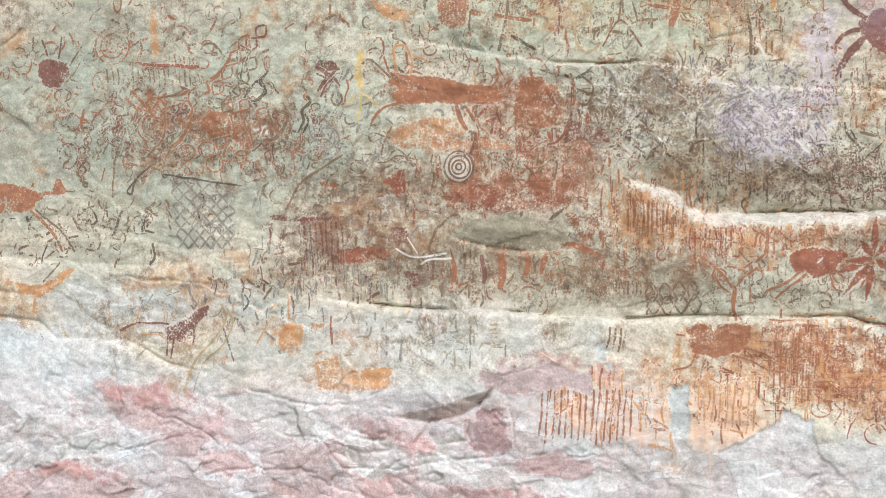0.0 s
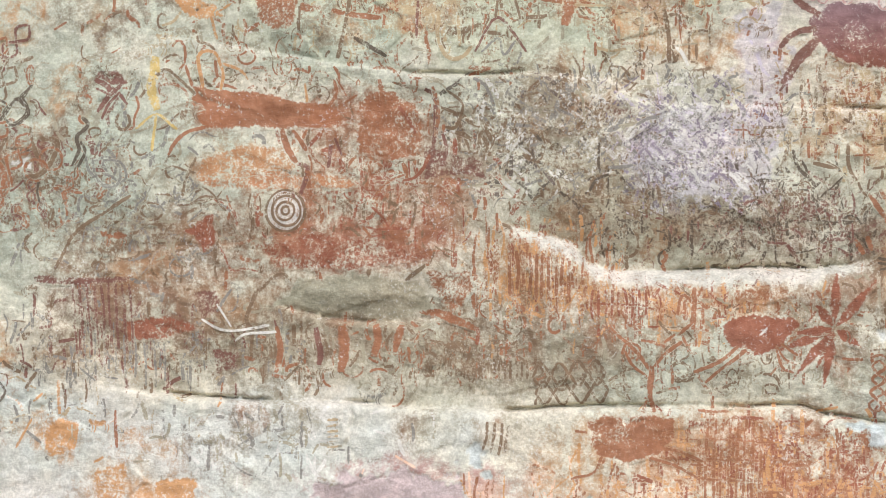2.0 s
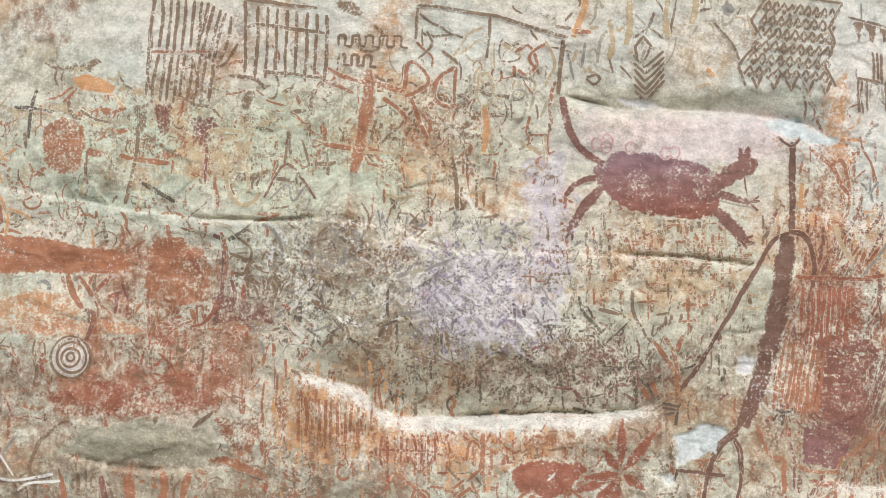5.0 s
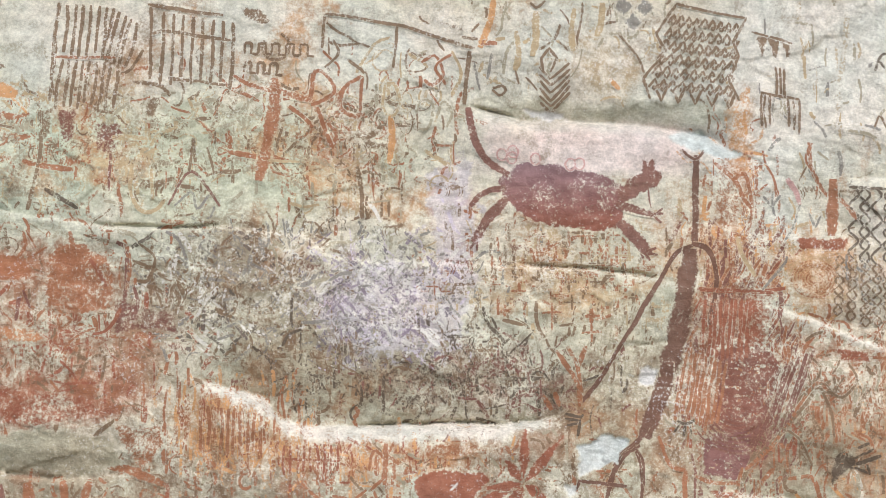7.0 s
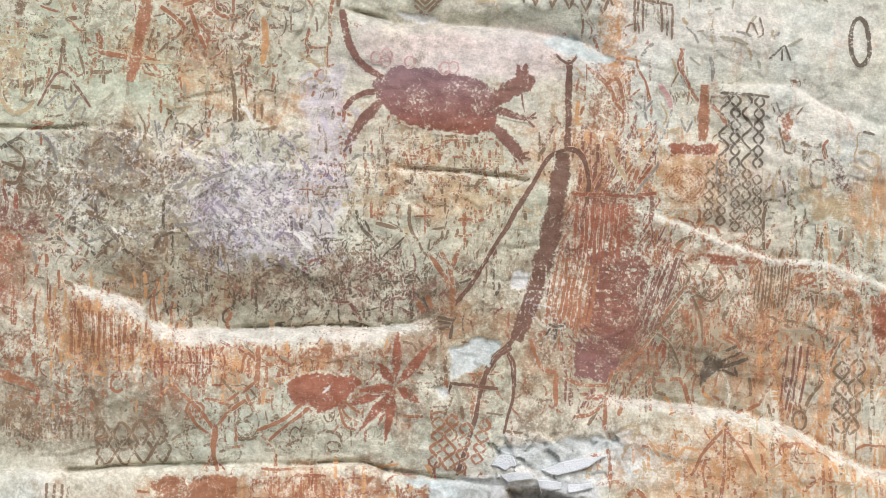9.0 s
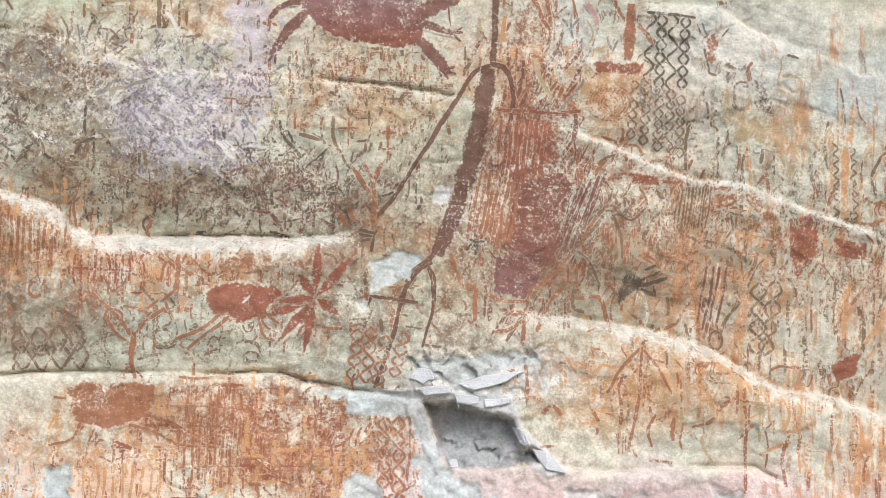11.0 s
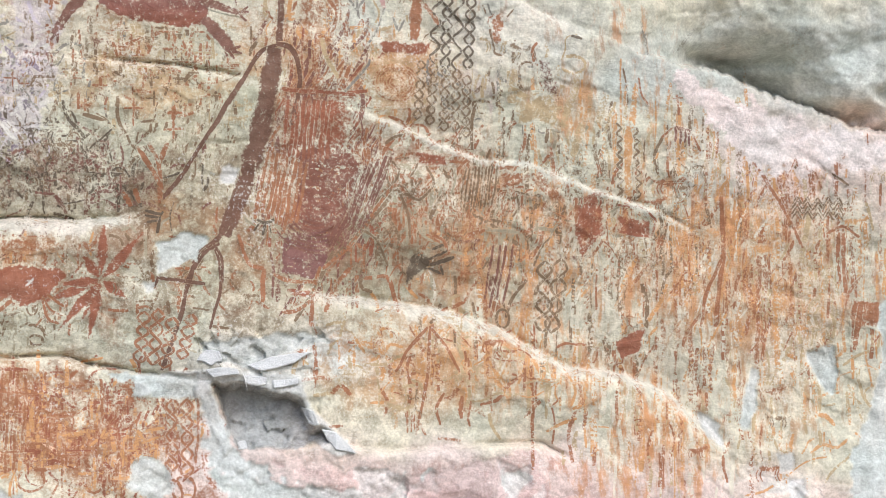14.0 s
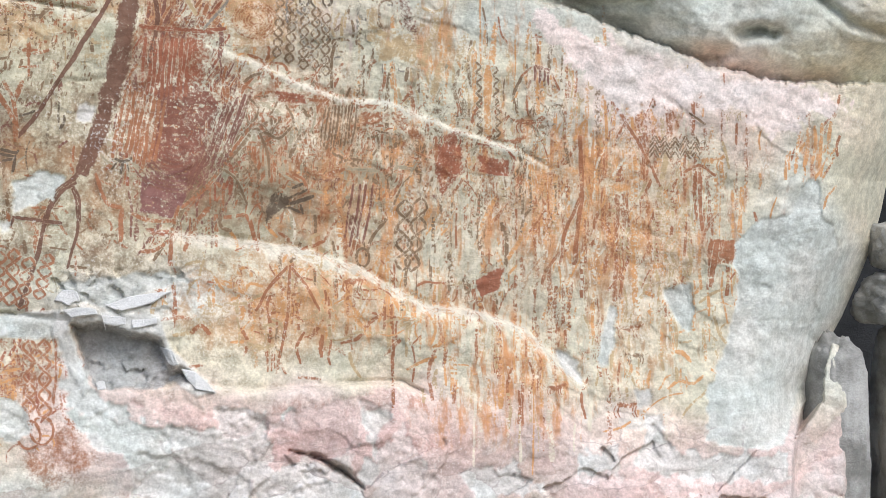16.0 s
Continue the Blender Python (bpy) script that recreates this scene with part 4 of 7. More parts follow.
# assumed overhang out of view, added to keep overhead sky off the ledge tops
def upper_cliff(u, v):
    y = 0.1 - 0.75 * (v - 4.6) - 0.5 * (fbm(u * 0.7, v * 0.7, 95, 4) - 0.5)
    return np.stack([u * 1.05, y, v], -1)


rock_sheet("unseen_overhang", np.linspace(-14, 9, 120), np.linspace(4.6, 8.5, 40), upper_cliff, "unseen overhanging upper cliff, added to block overhead sky")


def west_cliff(u, v):
    return np.stack([u, 0.25 - 0.4 * (u + 6) * 0 - 0.5 * (fbm(u * 0.8, v * 0.8, 97, 4) - 0.5), v], -1)


rock_sheet("cliff_continued", np.linspace(-14, -5.9, 80), np.linspace(-0.1, 4.8, 50), west_cliff, "pale sandstone cliff going on beyond the paintings")


def boulder(name, centre, size, seed, mat, label, rough=0.28):
    bm = bmesh.new()
    bmesh.ops.create_icosphere(bm, subdivisions=5, radius=1)
    for vert in bm.verts:
        p = vert.co.copy()
        k = 1 + rough * noise.fractal(p * 1.1 + Vector((seed, 0, 0)), 0.8, 2.0, 4) + 0.06 * noise.fractal(p * 5 + Vector((0, seed, 0)), 0.7, 2, 3)
        flat_ = max(abs(p.x), abs(p.y), abs(p.z)) ** 0.45
        vert.co = Vector((p.x * size[0], p.y * size[1], p.z * size[2])) * (k / flat_)
    for f_ in bm.faces:
        f_.smooth = True
    me_ = bpy.data.meshes.new(name)
    bm.to_mesh(me_)
    bm.free()
    me_.materials.append(mat)
    ob = new(name, me_)
    ob.location = centre
    return tagged(ob, label, "boulder")


def core_block():
    bm = bmesh.new()
    bmesh.ops.create_grid(bm, x_segments=40, y_segments=24, size=0.5)
    side = bm.faces[:]
    made = bmesh.ops.extrude_face_region(bm, geom=side)
    for el in made["geom"]:
        if isinstance(el, bmesh.types.BMVert):
            el.co.z += 1
    for vert in bm.verts:
        x_, z_, y_ = vert.co
        k = noise.fractal(Vector((x_ * 9, y_ * 4, z_ * 5)), 0.8, 2, 4)
        vert.co = Vector((-4.9 + x_ * 18.0, 1.5 + y_ * 4.5 + 0.25 * k, 4.1 + z_ * 8.6))
    bmesh.ops.recalc_face_normals(bm, faces=bm.faces)
    me_ = bpy.data.meshes.new("cliff_core")
    bm.to_mesh(me_)
    bm.free()
    me_.materials.append(BOULDER)
    return tagged(new("cliff_core", me_), "solid grey sandstone mass of the cliff", "rock wall", kind="structure")


core_block()
boulder("boulder", (5.27, 0.50, 1.65), (0.14, 0.16, 0.13), 3, BOULDER, "small grey boulder lying on a larger one", 0.18)
boulder("boulder", (5.30, 0.50, 1.35), (0.22, 0.24, 0.15), 8, BOULDER, "grey boulder wedged beside the cliff's end", 0.18)
boulder("boulder", (5.39, 0.55, 0.60), (0.17, 0.30, 0.65), 5, BOULDER, "dark grey upright boulder beside a black cleft", 0.12)
boulder("boulder", (4.85, 0.40, 0.56), (0.16, 0.22, 0.60), 12, BOULDER, "rounded grey stone behind a rosy block", 0.06)


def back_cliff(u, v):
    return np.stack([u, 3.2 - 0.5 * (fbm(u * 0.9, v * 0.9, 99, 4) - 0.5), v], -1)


# back of the cleft: its darkness is painted, not left to the light
rock_sheet("cliff_behind", np.linspace(3, 16, 90), np.linspace(-0.3, 8.5, 60), back_cliff, "rock deep in the cleft, its shade painted near-black", CLEFT_SHADE)


def flake(pts, rise, thick, label, mat=None):
    """A broken plate of stone that stands off the face."""
    bm = bmesh.new()
    pts = [q for a, b in zip(pts, pts[1:] + pts[:1]) for q in (a, ((a[0] + b[0]) / 2, (a[1] + b[1]) / 2))]
    u = np.array([p[0] for p in pts]) + np.random.uniform(-0.006, 0.006, len(pts))
    v = np.array([p[1] for p in pts]) + np.random.uniform(-0.006, 0.006, len(pts))
    h = sample(relief, u, v)
    h = 0.5 * h + 0.5 * h.max()
    lean_u, lean_v = np.random.uniform(-0.25, 0.25), np.random.uniform(-0.45, 0.15)
    lift = rise + (u - u.mean()) * lean_u + (v - v.mean()) * lean_v
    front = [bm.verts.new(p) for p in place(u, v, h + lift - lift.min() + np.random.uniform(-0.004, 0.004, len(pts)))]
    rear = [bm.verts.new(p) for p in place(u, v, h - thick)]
    bm.faces.new(front)
    for i in range(len(pts)):
        j = (i + 1) % len(pts)
        bm.faces.new((front[i], rear[i], rear[j], front[j]))
    bmesh.ops.triangulate(bm, faces=[f_ for f_ in bm.faces if len(f_.verts) > 4])
    bmesh.ops.recalc_face_normals(bm, faces=bm.faces)
    bmesh.ops.bevel(bm, geom=[e_ for e_ in bm.edges if e_.calc_face_angle(0) > 0.8], offset=0.005, segments=1, affect="EDGES")
    me_ = bpy.data.meshes.new("rock_flake")
    bm.to_mesh(me_)
    bm.free()
    me_.materials.append(mat or FLAKE)
    ob = new("rock_flake", me_)
    ob.parent = face
    return tagged(ob, label)


np.random.seed(9)
for pts in ([(1.145, 1.159), (1.202, 1.137), (1.235, 1.060), (1.180, 1.072)], [(1.235, 1.049), (1.309, 1.026), (1.410, 0.928), (1.306, 0.944)], [(0.861, 1.309), (0.985, 1.297), (0.974, 1.257), (0.877, 1.268)], [(1.001, 1.286), (1.120, 1.296), (1.131, 1.263), (1.012, 1.248)], [(0.834, 0.980), (0.869, 0.995), (0.885, 0.956), (0.839, 0.947)]):
    flake(pts, 0.005, 0.06, "pale broken plate of stone at the rim of a hollow")
for pts in ([(0.637, 1.381), (0.676, 1.435), (0.741, 1.424), (0.757, 1.379), (0.701, 1.358)], [(0.872, 1.358), (1.001, 1.400), (1.197, 1.421), (1.110, 1.367), (0.953, 1.327)], [(0.674, 1.338), (0.808, 1.347), (0.850, 1.315), (0.712, 1.300)]):
    flake(pts, 0.007, 0.05, "pale broken plate of stone at the rim of a hollow")


# ---- rock paintings: pigment laid on the face as thin skins that follow its relief ----
class Skin:
    """Collects the outlines of one painting in plane coordinates."""
    def __init__(self):
        self.fills, self.under = 0, []
        self.u, self.v, self.a, self.c, self.f, self.h, self.n = [], [], [], [], [], [], 0

    def add(self, u, v, a, colour, quads, lift):
        self.u.append(u), self.v.append(v), self.a.append(a)
        self.c.append(np.array(colour) if np.ndim(colour) == 2 else np.tile(colour, (len(u), 1)))
        self.h.append(np.full(len(u), lift + len(self.h) * 0.0000015))
        self.f.append(quads + self.n)
        self.n += len(u)

    def over(self, u, v, a, colour):
        """Where a later coat is thin, the coat below it shows."""
        tone_ = np.tile(colour, (len(u), 1))
        for pts, c_, cover in self.under:
            k = (inside(pts, u, v) > 0.004) & (a < 0.55 * cover)
            a = np.where(k, 0.75 * cover, a)
            tone_[k] = c_
        return a, tone_

    def stroke(self, pts, width, colour, cover=0.85, smooth=True, taper=0.35):
        p = np.array(pts, float)
        if smooth and len(p) > 2:
            q = np.vstack([2 * p[0] - p[1], p, 2 * p[-1] - p[-2]])
            out = []
            for i in range(1, len(q) - 2):
                k = np.linspace(0, 1, 6, endpoint=False)[:, None]
                a, b, c, d = q[i - 1], q[i], q[i + 1], q[i + 2]
                out.append(0.5 * (2 * b + (c - a) * k + (2 * a - 5 * b + 4 * c - d) * k ** 2 + (3 * b - a - 3 * c + d) * k ** 3))
            p = np.vstack(out + [p[-1:]])
        seg = np.hypot(*np.diff(p, axis=0).T)
        s = np.concatenate([[0], np.cumsum(seg)])
        m = max(3, int(s[-1] / 0.016) + 2)
        t = np.linspace(0, s[-1], m)
        x, y = np.interp(t, s, p[:, 0]), np.interp(t, s, p[:, 1])
        dx, dy = np.gradient(x), np.gradient(y)
        r = np.hypot(dx, dy) + 1e-9
        nx, ny = -dy / r, dx / r
        knots = np.arange(0, m + 5, 5)
        w = width * 0.8 * (0.8 + 0.4 * np.interp(np.arange(m), knots, np.random.rand(len(knots))))
        end = np.minimum(t, s[-1] - t) / max(width, 1e-4)
        w *= (1 - taper) + taper * np.clip(end, 0, 1)
        jig = (np.interp(np.arange(m), knots, np.random.rand(len(knots))) - 0.5) * min(width, 0.02) * 0.5
        cross = np.array([-0.74, -0.40, 0.0, 0.40, 0.74])
        U = x[:, None] + nx[:, None] * (cross * w[:, None] + jig[:, None])
        V = y[:, None] + ny[:, None] * (cross * w[:, None] + jig[:, None])
        A = np.tile(np.array([0.0, 1, 1, 1, 0.0]), (m, 1)) * cover * (0.6 + 0.5 * np.interp(np.arange(m), np.arange(0, m + 4, 4), np.random.rand(len(np.arange(0, m + 4, 4)))))[:, None]
        idx = np.arange(m * 5).reshape(m, 5)
        quads = np.stack([idx[:-1, :-1], idx[1:, :-1], idx[1:, 1:], idx[:-1, 1:]], -1).reshape(-1, 4)
        u_, v_, a_ = U.ravel(), V.ravel(), A.ravel()
        a_, tone_ = self.over(u_, v_, a_, colour)
        self.add(u_, v_, a_, tone_, quads, 0.0015)

    def fill(self, pts, colour, cover=0.9, rag=0.014, cell=0.0075):
        pts = [tuple(p) for p in pts]
        a, b = min(p[0] for p in pts) - 0.03, max(p[0] for p in pts) + 0.03
        c, d = min(p[1] for p in pts) - 0.03, max(p[1] for p in pts) + 0.03
        x, y = np.meshgrid(np.arange(a, b, cell), np.arange(c, d, cell), indexing="ij")
        e_ = inside(pts, x, y) + (fbm(x * 25, y * 25, 301, 3) - 0.5) * rag * 2
        A = np.clip(e_ / 0.015 + 0.5, 0, 1) * cover * (0.40 + 0.95 * fbm(x * 12, y * 12, 305, 4))
        on = A > 0
        cells = on[:-1, :-1] | on[1:, :-1] | on[:-1, 1:] | on[1:, 1:]
        idx = np.arange(x.size).reshape(x.shape)
        quads = np.stack([idx[:-1, :-1], idx[1:, :-1], idx[1:, 1:], idx[:-1, 1:]], -1)[cells]
        used = np.unique(quads)
        back = np.zeros(x.size, int)
        back[used] = np.arange(len(used))
        if len(used):
            self.fills += 1
            a_, tone_ = self.over(x.ravel()[used], y.ravel()[used], A.ravel()[used], colour)
            self.add(x.ravel()[used], y.ravel()[used], a_, tone_, back[quads], min(0.0012, 0.0004 * (self.fills - 1)))
            self.under.append((pts, colour, cover))

    # signs that come again and again
    def ring(self, u, v, ru, rv, width, colour, cover=0.8):
        k = np.linspace(0, 2 * math.pi, 15) + random.random()
        self.stroke(np.stack([u + ru * np.cos(k), v + rv * np.sin(k)], 1), width, colour, cover, True, 0)

    def bars(self, a, b, drop, count, width, colour, cover=0.85):
        """Parallel strokes from a line a to b, each leading along drop."""
        for i in range(count):
            k = i / max(1, count - 1)
            x, y = a[0] + (b[0] - a[0]) * k, a[1] + (b[1] - a[1]) * k
            j = 0.9 + 0.2 * random.random()
            self.stroke([(x, y), (x + drop[0] * 0.5 + width * (random.random() - 0.5), y + drop[1] * 0.5), (x + drop[0] * j, y + drop[1] * j)], width, colour, cover)

    def wave(self, a, b, amp, turns, width, colour, cover=0.8, phase=0.0, sharp=False):
        a, b = np.array(a), np.array(b)
        along = b - a
        side = np.array([-along[1], along[0]]) / (np.hypot(*along) + 1e-9)
        m = int(turns * (2 if sharp else 4)) + 1
        k = np.linspace(0, 1, m)
        s_ = np.where(np.arange(m) % 2, 1, -1) if sharp else np.sin(k * turns * 2 * math.pi + phase)
        self.stroke(a + along * k[:, None] + side * (amp * s_)[:, None], width, colour, cover, not sharp)

    def chain(self, a, b, amp, turns, width, colour, cover=0.8):
        """Two strands that cross: a row of lozenges."""
        self.wave(a, b, amp, turns / 2, width, colour, cover, 0.0)
        self.wave(a, b, amp, turns / 2, width, colour, cover, math.pi)

    def meander(self, a, b, amp, turns, width, colour):
        a, b = np.array(a), np.array(b)
        along = (b - a) / (turns * 4)
        side = np.array([-along[1], along[0]]) / np.hypot(*along) * amp
        pts, p = [], a
        for i in range(turns):
            for d in (side, along * 2, -side, along * 2):
                pts.append(p)
                p = p + d
        self.stroke(pts + [p], width, colour, 0.85, False)

    def net(self, corners, n_, m_, width, colour, cover=0.75):
        """Two sets of slanting lines over a four-cornered field."""
        p, q, r, s_ = [np.array(c) for c in corners]
        at = lambda x, y: (p * (1 - x) + q * x) * (1 - y) + (s_ * (1 - x) + r * x) * y
        for i in range(-m_, n_):
            for flip in (0, 1):
                pts = []
                for j in range(m_ + 1):
                    x, y = (i + j) / n_, j / m_
                    if 0 <= x <= 1:
                        pts.append(at(1 - x if flip else x, y))
                if len(pts) > 1:
                    self.stroke(pts, width, colour, cover, False)

    def walker(self, u, v, size, colour, cover=0.8, flip=1):
        """A small four-legged sign."""
        f = flip * size
        self.fill([(u - f, v + size * 0.12), (u - f * 0.5, v + size * 0.26), (u + f * 0.5, v + size * 0.24), (u + f * 0.85, v + size * 0.45), (u + f * 1.1, v + size * 0.3), (u + f * 0.7, v - size * 0.02), (u, v - size * 0.2), (u - f * 0.7, v - size * 0.1)][::1], colour, cover)
        for k in (-0.75, -0.5, 0.4, 0.62):
            self.stroke([(u + f * k, v), (u + f * (k - 0.12), v - size * 0.35), (u + f * (k + 0.04), v - size * 0.7)], size * 0.1, colour, cover)
        self.stroke([(u - f, v + size * 0.1), (u - f * 1.3, v + size * 0.3)], size * 0.08, colour, cover)

    def stick(self, u, v, size, colour, cover=0.8):
        """A small upright sign with four spread limbs."""
        self.stroke([(u, v + size), (u, v), (u, v - size * 0.3)], size * 0.18, colour, cover)
        for sx in (-1, 1):
            self.stroke([(u, v + size * 0.5), (u + sx * size * 0.45, v + size * 0.35), (u + sx * size * 0.55, v + size * 0.75)], size * 0.1, colour, cover)
            self.stroke([(u, v - size * 0.3), (u + sx * size * 0.35, v - size * 0.6), (u + sx * size * 0.3, v - size * 1.0)], size * 0.1, colour, cover)

    def done(self, name, label="", kind=""):
        u, v = np.concatenate(self.u), np.concatenate(self.v)
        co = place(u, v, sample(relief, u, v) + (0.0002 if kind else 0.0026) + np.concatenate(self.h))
        f = np.concatenate(self.f)
        me_ = bpy.data.meshes.new(name)
        me_.vertices.add(len(co))
        me_.vertices.foreach_set("co", co.reshape(-1).astype(np.float32))
        me_.loops.add(f.size)
        me_.loops.foreach_set("vertex_index", f.reshape(-1).astype(np.int32))
        me_.polygons.add(len(f))
        me_.polygons.foreach_set("loop_start", np.arange(0, f.size, 4, dtype=np.int32))
        me_.polygons.foreach_set("use_smooth", np.ones(len(f), bool))
        me_.update(calc_edges=True)
        # the skins take the normals' side of the face
        colour_layers(me_, sample(stone, u, v), sample(shatter, u, v), sample(pigment, u, v), sample(drip, u, v))
        at = me_.attributes.new("mark", "FLOAT_COLOR", "POINT")
        at.data.foreach_set("color", np.concatenate([np.concatenate(self.c), (np.concatenate(self.a) * (1 - 0.92 * sample(bare_mask, u, v)))[:, None]], 1).reshape(-1).astype(np.float32))
        me_.materials.append(ROCK)
        ob = new(name, me_)
        ob.parent = face
        return tagged(ob, label, kind=kind)


random.seed(5)
np.random.seed(5)
# faint small signs scattered between the large ones, field by field
FIELDS = [
    # centre, half width, half height, count, colours, kinds, size
    (-4.767, 3.068, 1.094, 0.410, 230, (BROWN, RUST, OLIVE), "dash loop hook", 0.055), (-4.347, 2.595, 0.903, 0.301, 280, (RUST, BROWN, WINE), "dash loop hook diamond", 0.06),
    (-5.176, 1.979, 0.821, 0.246, 140, (DARK, BROWN, OLIVE), "dash hook", 0.045), (-3.330, 1.673, 0.821, 0.219, 190, (WINE, BROWN, SLATE), "dash vert", 0.06), (-4.130, 1.325, 1.368, 0.219, 100, (OCHRE, OCHRE, ORANGE, SLATE), "dash hook vert", 0.05),
    (-2.546, 1.192, 0.711, 0.219, 80, (SLATE, OLIVE, PALE), "dash hook vert", 0.05), 
    (-1.049, 0.813, 0.957, 0.301, 170, (ORANGE, RUST, PEACH), "vert dash", 0.085), (-2.523, 3.001, 0.957, 0.246, 150, (BROWN, OLIVE, RUST), "dash loop hook", 0.055),
    (-2.088, 2.426, 0.657, 0.383, 240, (RUST, RED, BROWN), "dash hook vert", 0.06), (-3.259, 2.358, 0.711, 0.383, 210, (BROWN, OLIVE, SLATE), "dash hook loop", 0.06), (-1.188, 2.689, 0.520, 0.328, 330, (BROWN, OLIVE, SLATE), "dash hook", 0.055),
    (-1.945, 1.670, 1.231, 0.191, 240, (BROWN, OLIVE, RUST), "dash vert loop", 0.05), (-1.245, 2.083, 0.383, 0.191, 130, (ORANGE, RUST), "vert", 0.085), (-0.483, 2.320, 0.629, 0.219, 210, (BROWN, DARK, OLIVE), "dash hook vert loop", 0.07),
    (-0.508, 2.647, 0.356, 0.301, 240, (PALE, SLATE, LILAC), "dash hook", 0.045), (-0.700, 1.860, 0.766, 0.164, 160, (RUST, RED, ORANGE), "dash vert", 0.06), (-0.701, 1.535, 0.821, 0.123, 110, (BROWN, OLIVE), "dash loop", 0.05),
    (-2.258, 3.478, 1.094, 0.301, 190, (OLIVE, BROWN, OCHRE, RUST), "dash hook loop walk vert", 0.06), (-0.983, 3.391, 0.766, 0.356, 190, (BROWN, OLIVE, RUST), "dash hook vert", 0.06),
    (-1.685, 3.459, 0.766, 0.301, 120, (BROWN, OLIVE, OCHRE), "dash hook loop", 0.06), (-0.569, 3.475, 0.410, 0.410, 120, (RUST, BROWN, OCHRE), "vert hook loop", 0.06), (0.394, 2.794, 0.629, 0.274, 240, (OCHRE, BROWN, RUST), "dash vert cross", 0.05),
    (0.058, 2.246, 0.547, 0.219, 200, (WINE, BROWN, DARK), "dash hook vert", 0.06), (0.634, 2.405, 0.219, 0.274, 120, (OLIVE, BROWN), "tick", 0.022), (0.410, 3.918, 0.766, 0.274, 70, (OCHRE, BROWN, OLIVE), "dash hook", 0.05), (1.681, 3.620, 0.438, 0.492, 50, (OLIVE, OCHRE, SLATE), "dash vert", 0.05),
    (1.233, 2.345, 0.274, 0.574, 400, (RED, WINE, RUST, WINE), "slash vert", 0.10), (1.226, 3.147, 0.191, 0.328, 90, (RUST, ORANGE), "vert hook", 0.06), (1.491, 2.783, 0.219, 0.219, 70, (ORANGE, OCHRE), "vert dash", 0.06),
    (1.833, 2.093, 0.821, 0.356, 420, (BROWN, RUST, RUST, OLIVE), "vert slash hook", 0.075), (1.986, 2.758, 0.465, 0.274, 140, (SLATE, BROWN, OCHRE), "hook vert loop", 0.055), (0.041, 1.750, 0.957, 0.301, 200, (RUST, BROWN, OLIVE), "dash vert hook", 0.05),
    (2.673, 1.859, 0.821, 0.465, 560, (ORANGE, RUST, BROWN, CREAM), "vert streak streak slash", 0.09), (1.962, 1.351, 0.766, 0.246, 300, (ORANGE, OCHRE, RUST), "vert dash hook", 0.075), (2.817, 2.425, 0.629, 0.328, 240, (OCHRE, ORANGE, BROWN), "vert streak", 0.10), (-0.096, 1.072, 0.766, 0.274, 280, (RUST, ORANGE, RED), "vert dash cross", 0.075),
    (3.462, 1.917, 0.711, 0.520, 620, (ORANGE, RUST, RUST, OCHRE, CREAM), "vert streak streak slash", 0.10), (3.012, 1.089, 0.657, 0.383, 380, (ORANGE, RUST, OCHRE, CREAM), "vert streak", 0.095), (3.763, 1.312, 0.328, 0.520, 190, (OCHRE, ORANGE), "vert hook", 0.07), (3.464, 2.377, 0.821, 0.200, 60, (BROWN, OCHRE, ORANGE), "slash vert", 0.05),
    (1.912, 1.378, 0.629, 0.356, 240, (OCHRE, ORANGE, RUST), "vert hook dash", 0.07), (0.272, 0.956, 0.438, 0.301, 130, (RUST, RED, ORANGE), "loop dash vert", 0.07), (3.645, 1.888, 0.766, 0.547, 260, (ORANGE, RUST), "vert streak", 0.10), (4.586, 2.101, 0.164, 0.246, 60, (ORANGE, RUST), "vert slash", 0.07),
    (-0.384, 2.556, 0.684, 0.465, 110, (BROWN, SLATE, OLIVE), "dash hook vert", 0.05),
    (-1.238, 2.705, 0.40, 0.27, 250, (srgb(112, 98, 88), BROWN, PALE, srgb(104, 94, 82), PALE), "chip", 0.085), (-0.545, 2.667, 0.36, 0.28, 250, (srgb(122, 112, 116), srgb(134, 120, 128), PALE, srgb(142, 128, 138)), "chip", 0.065),
]
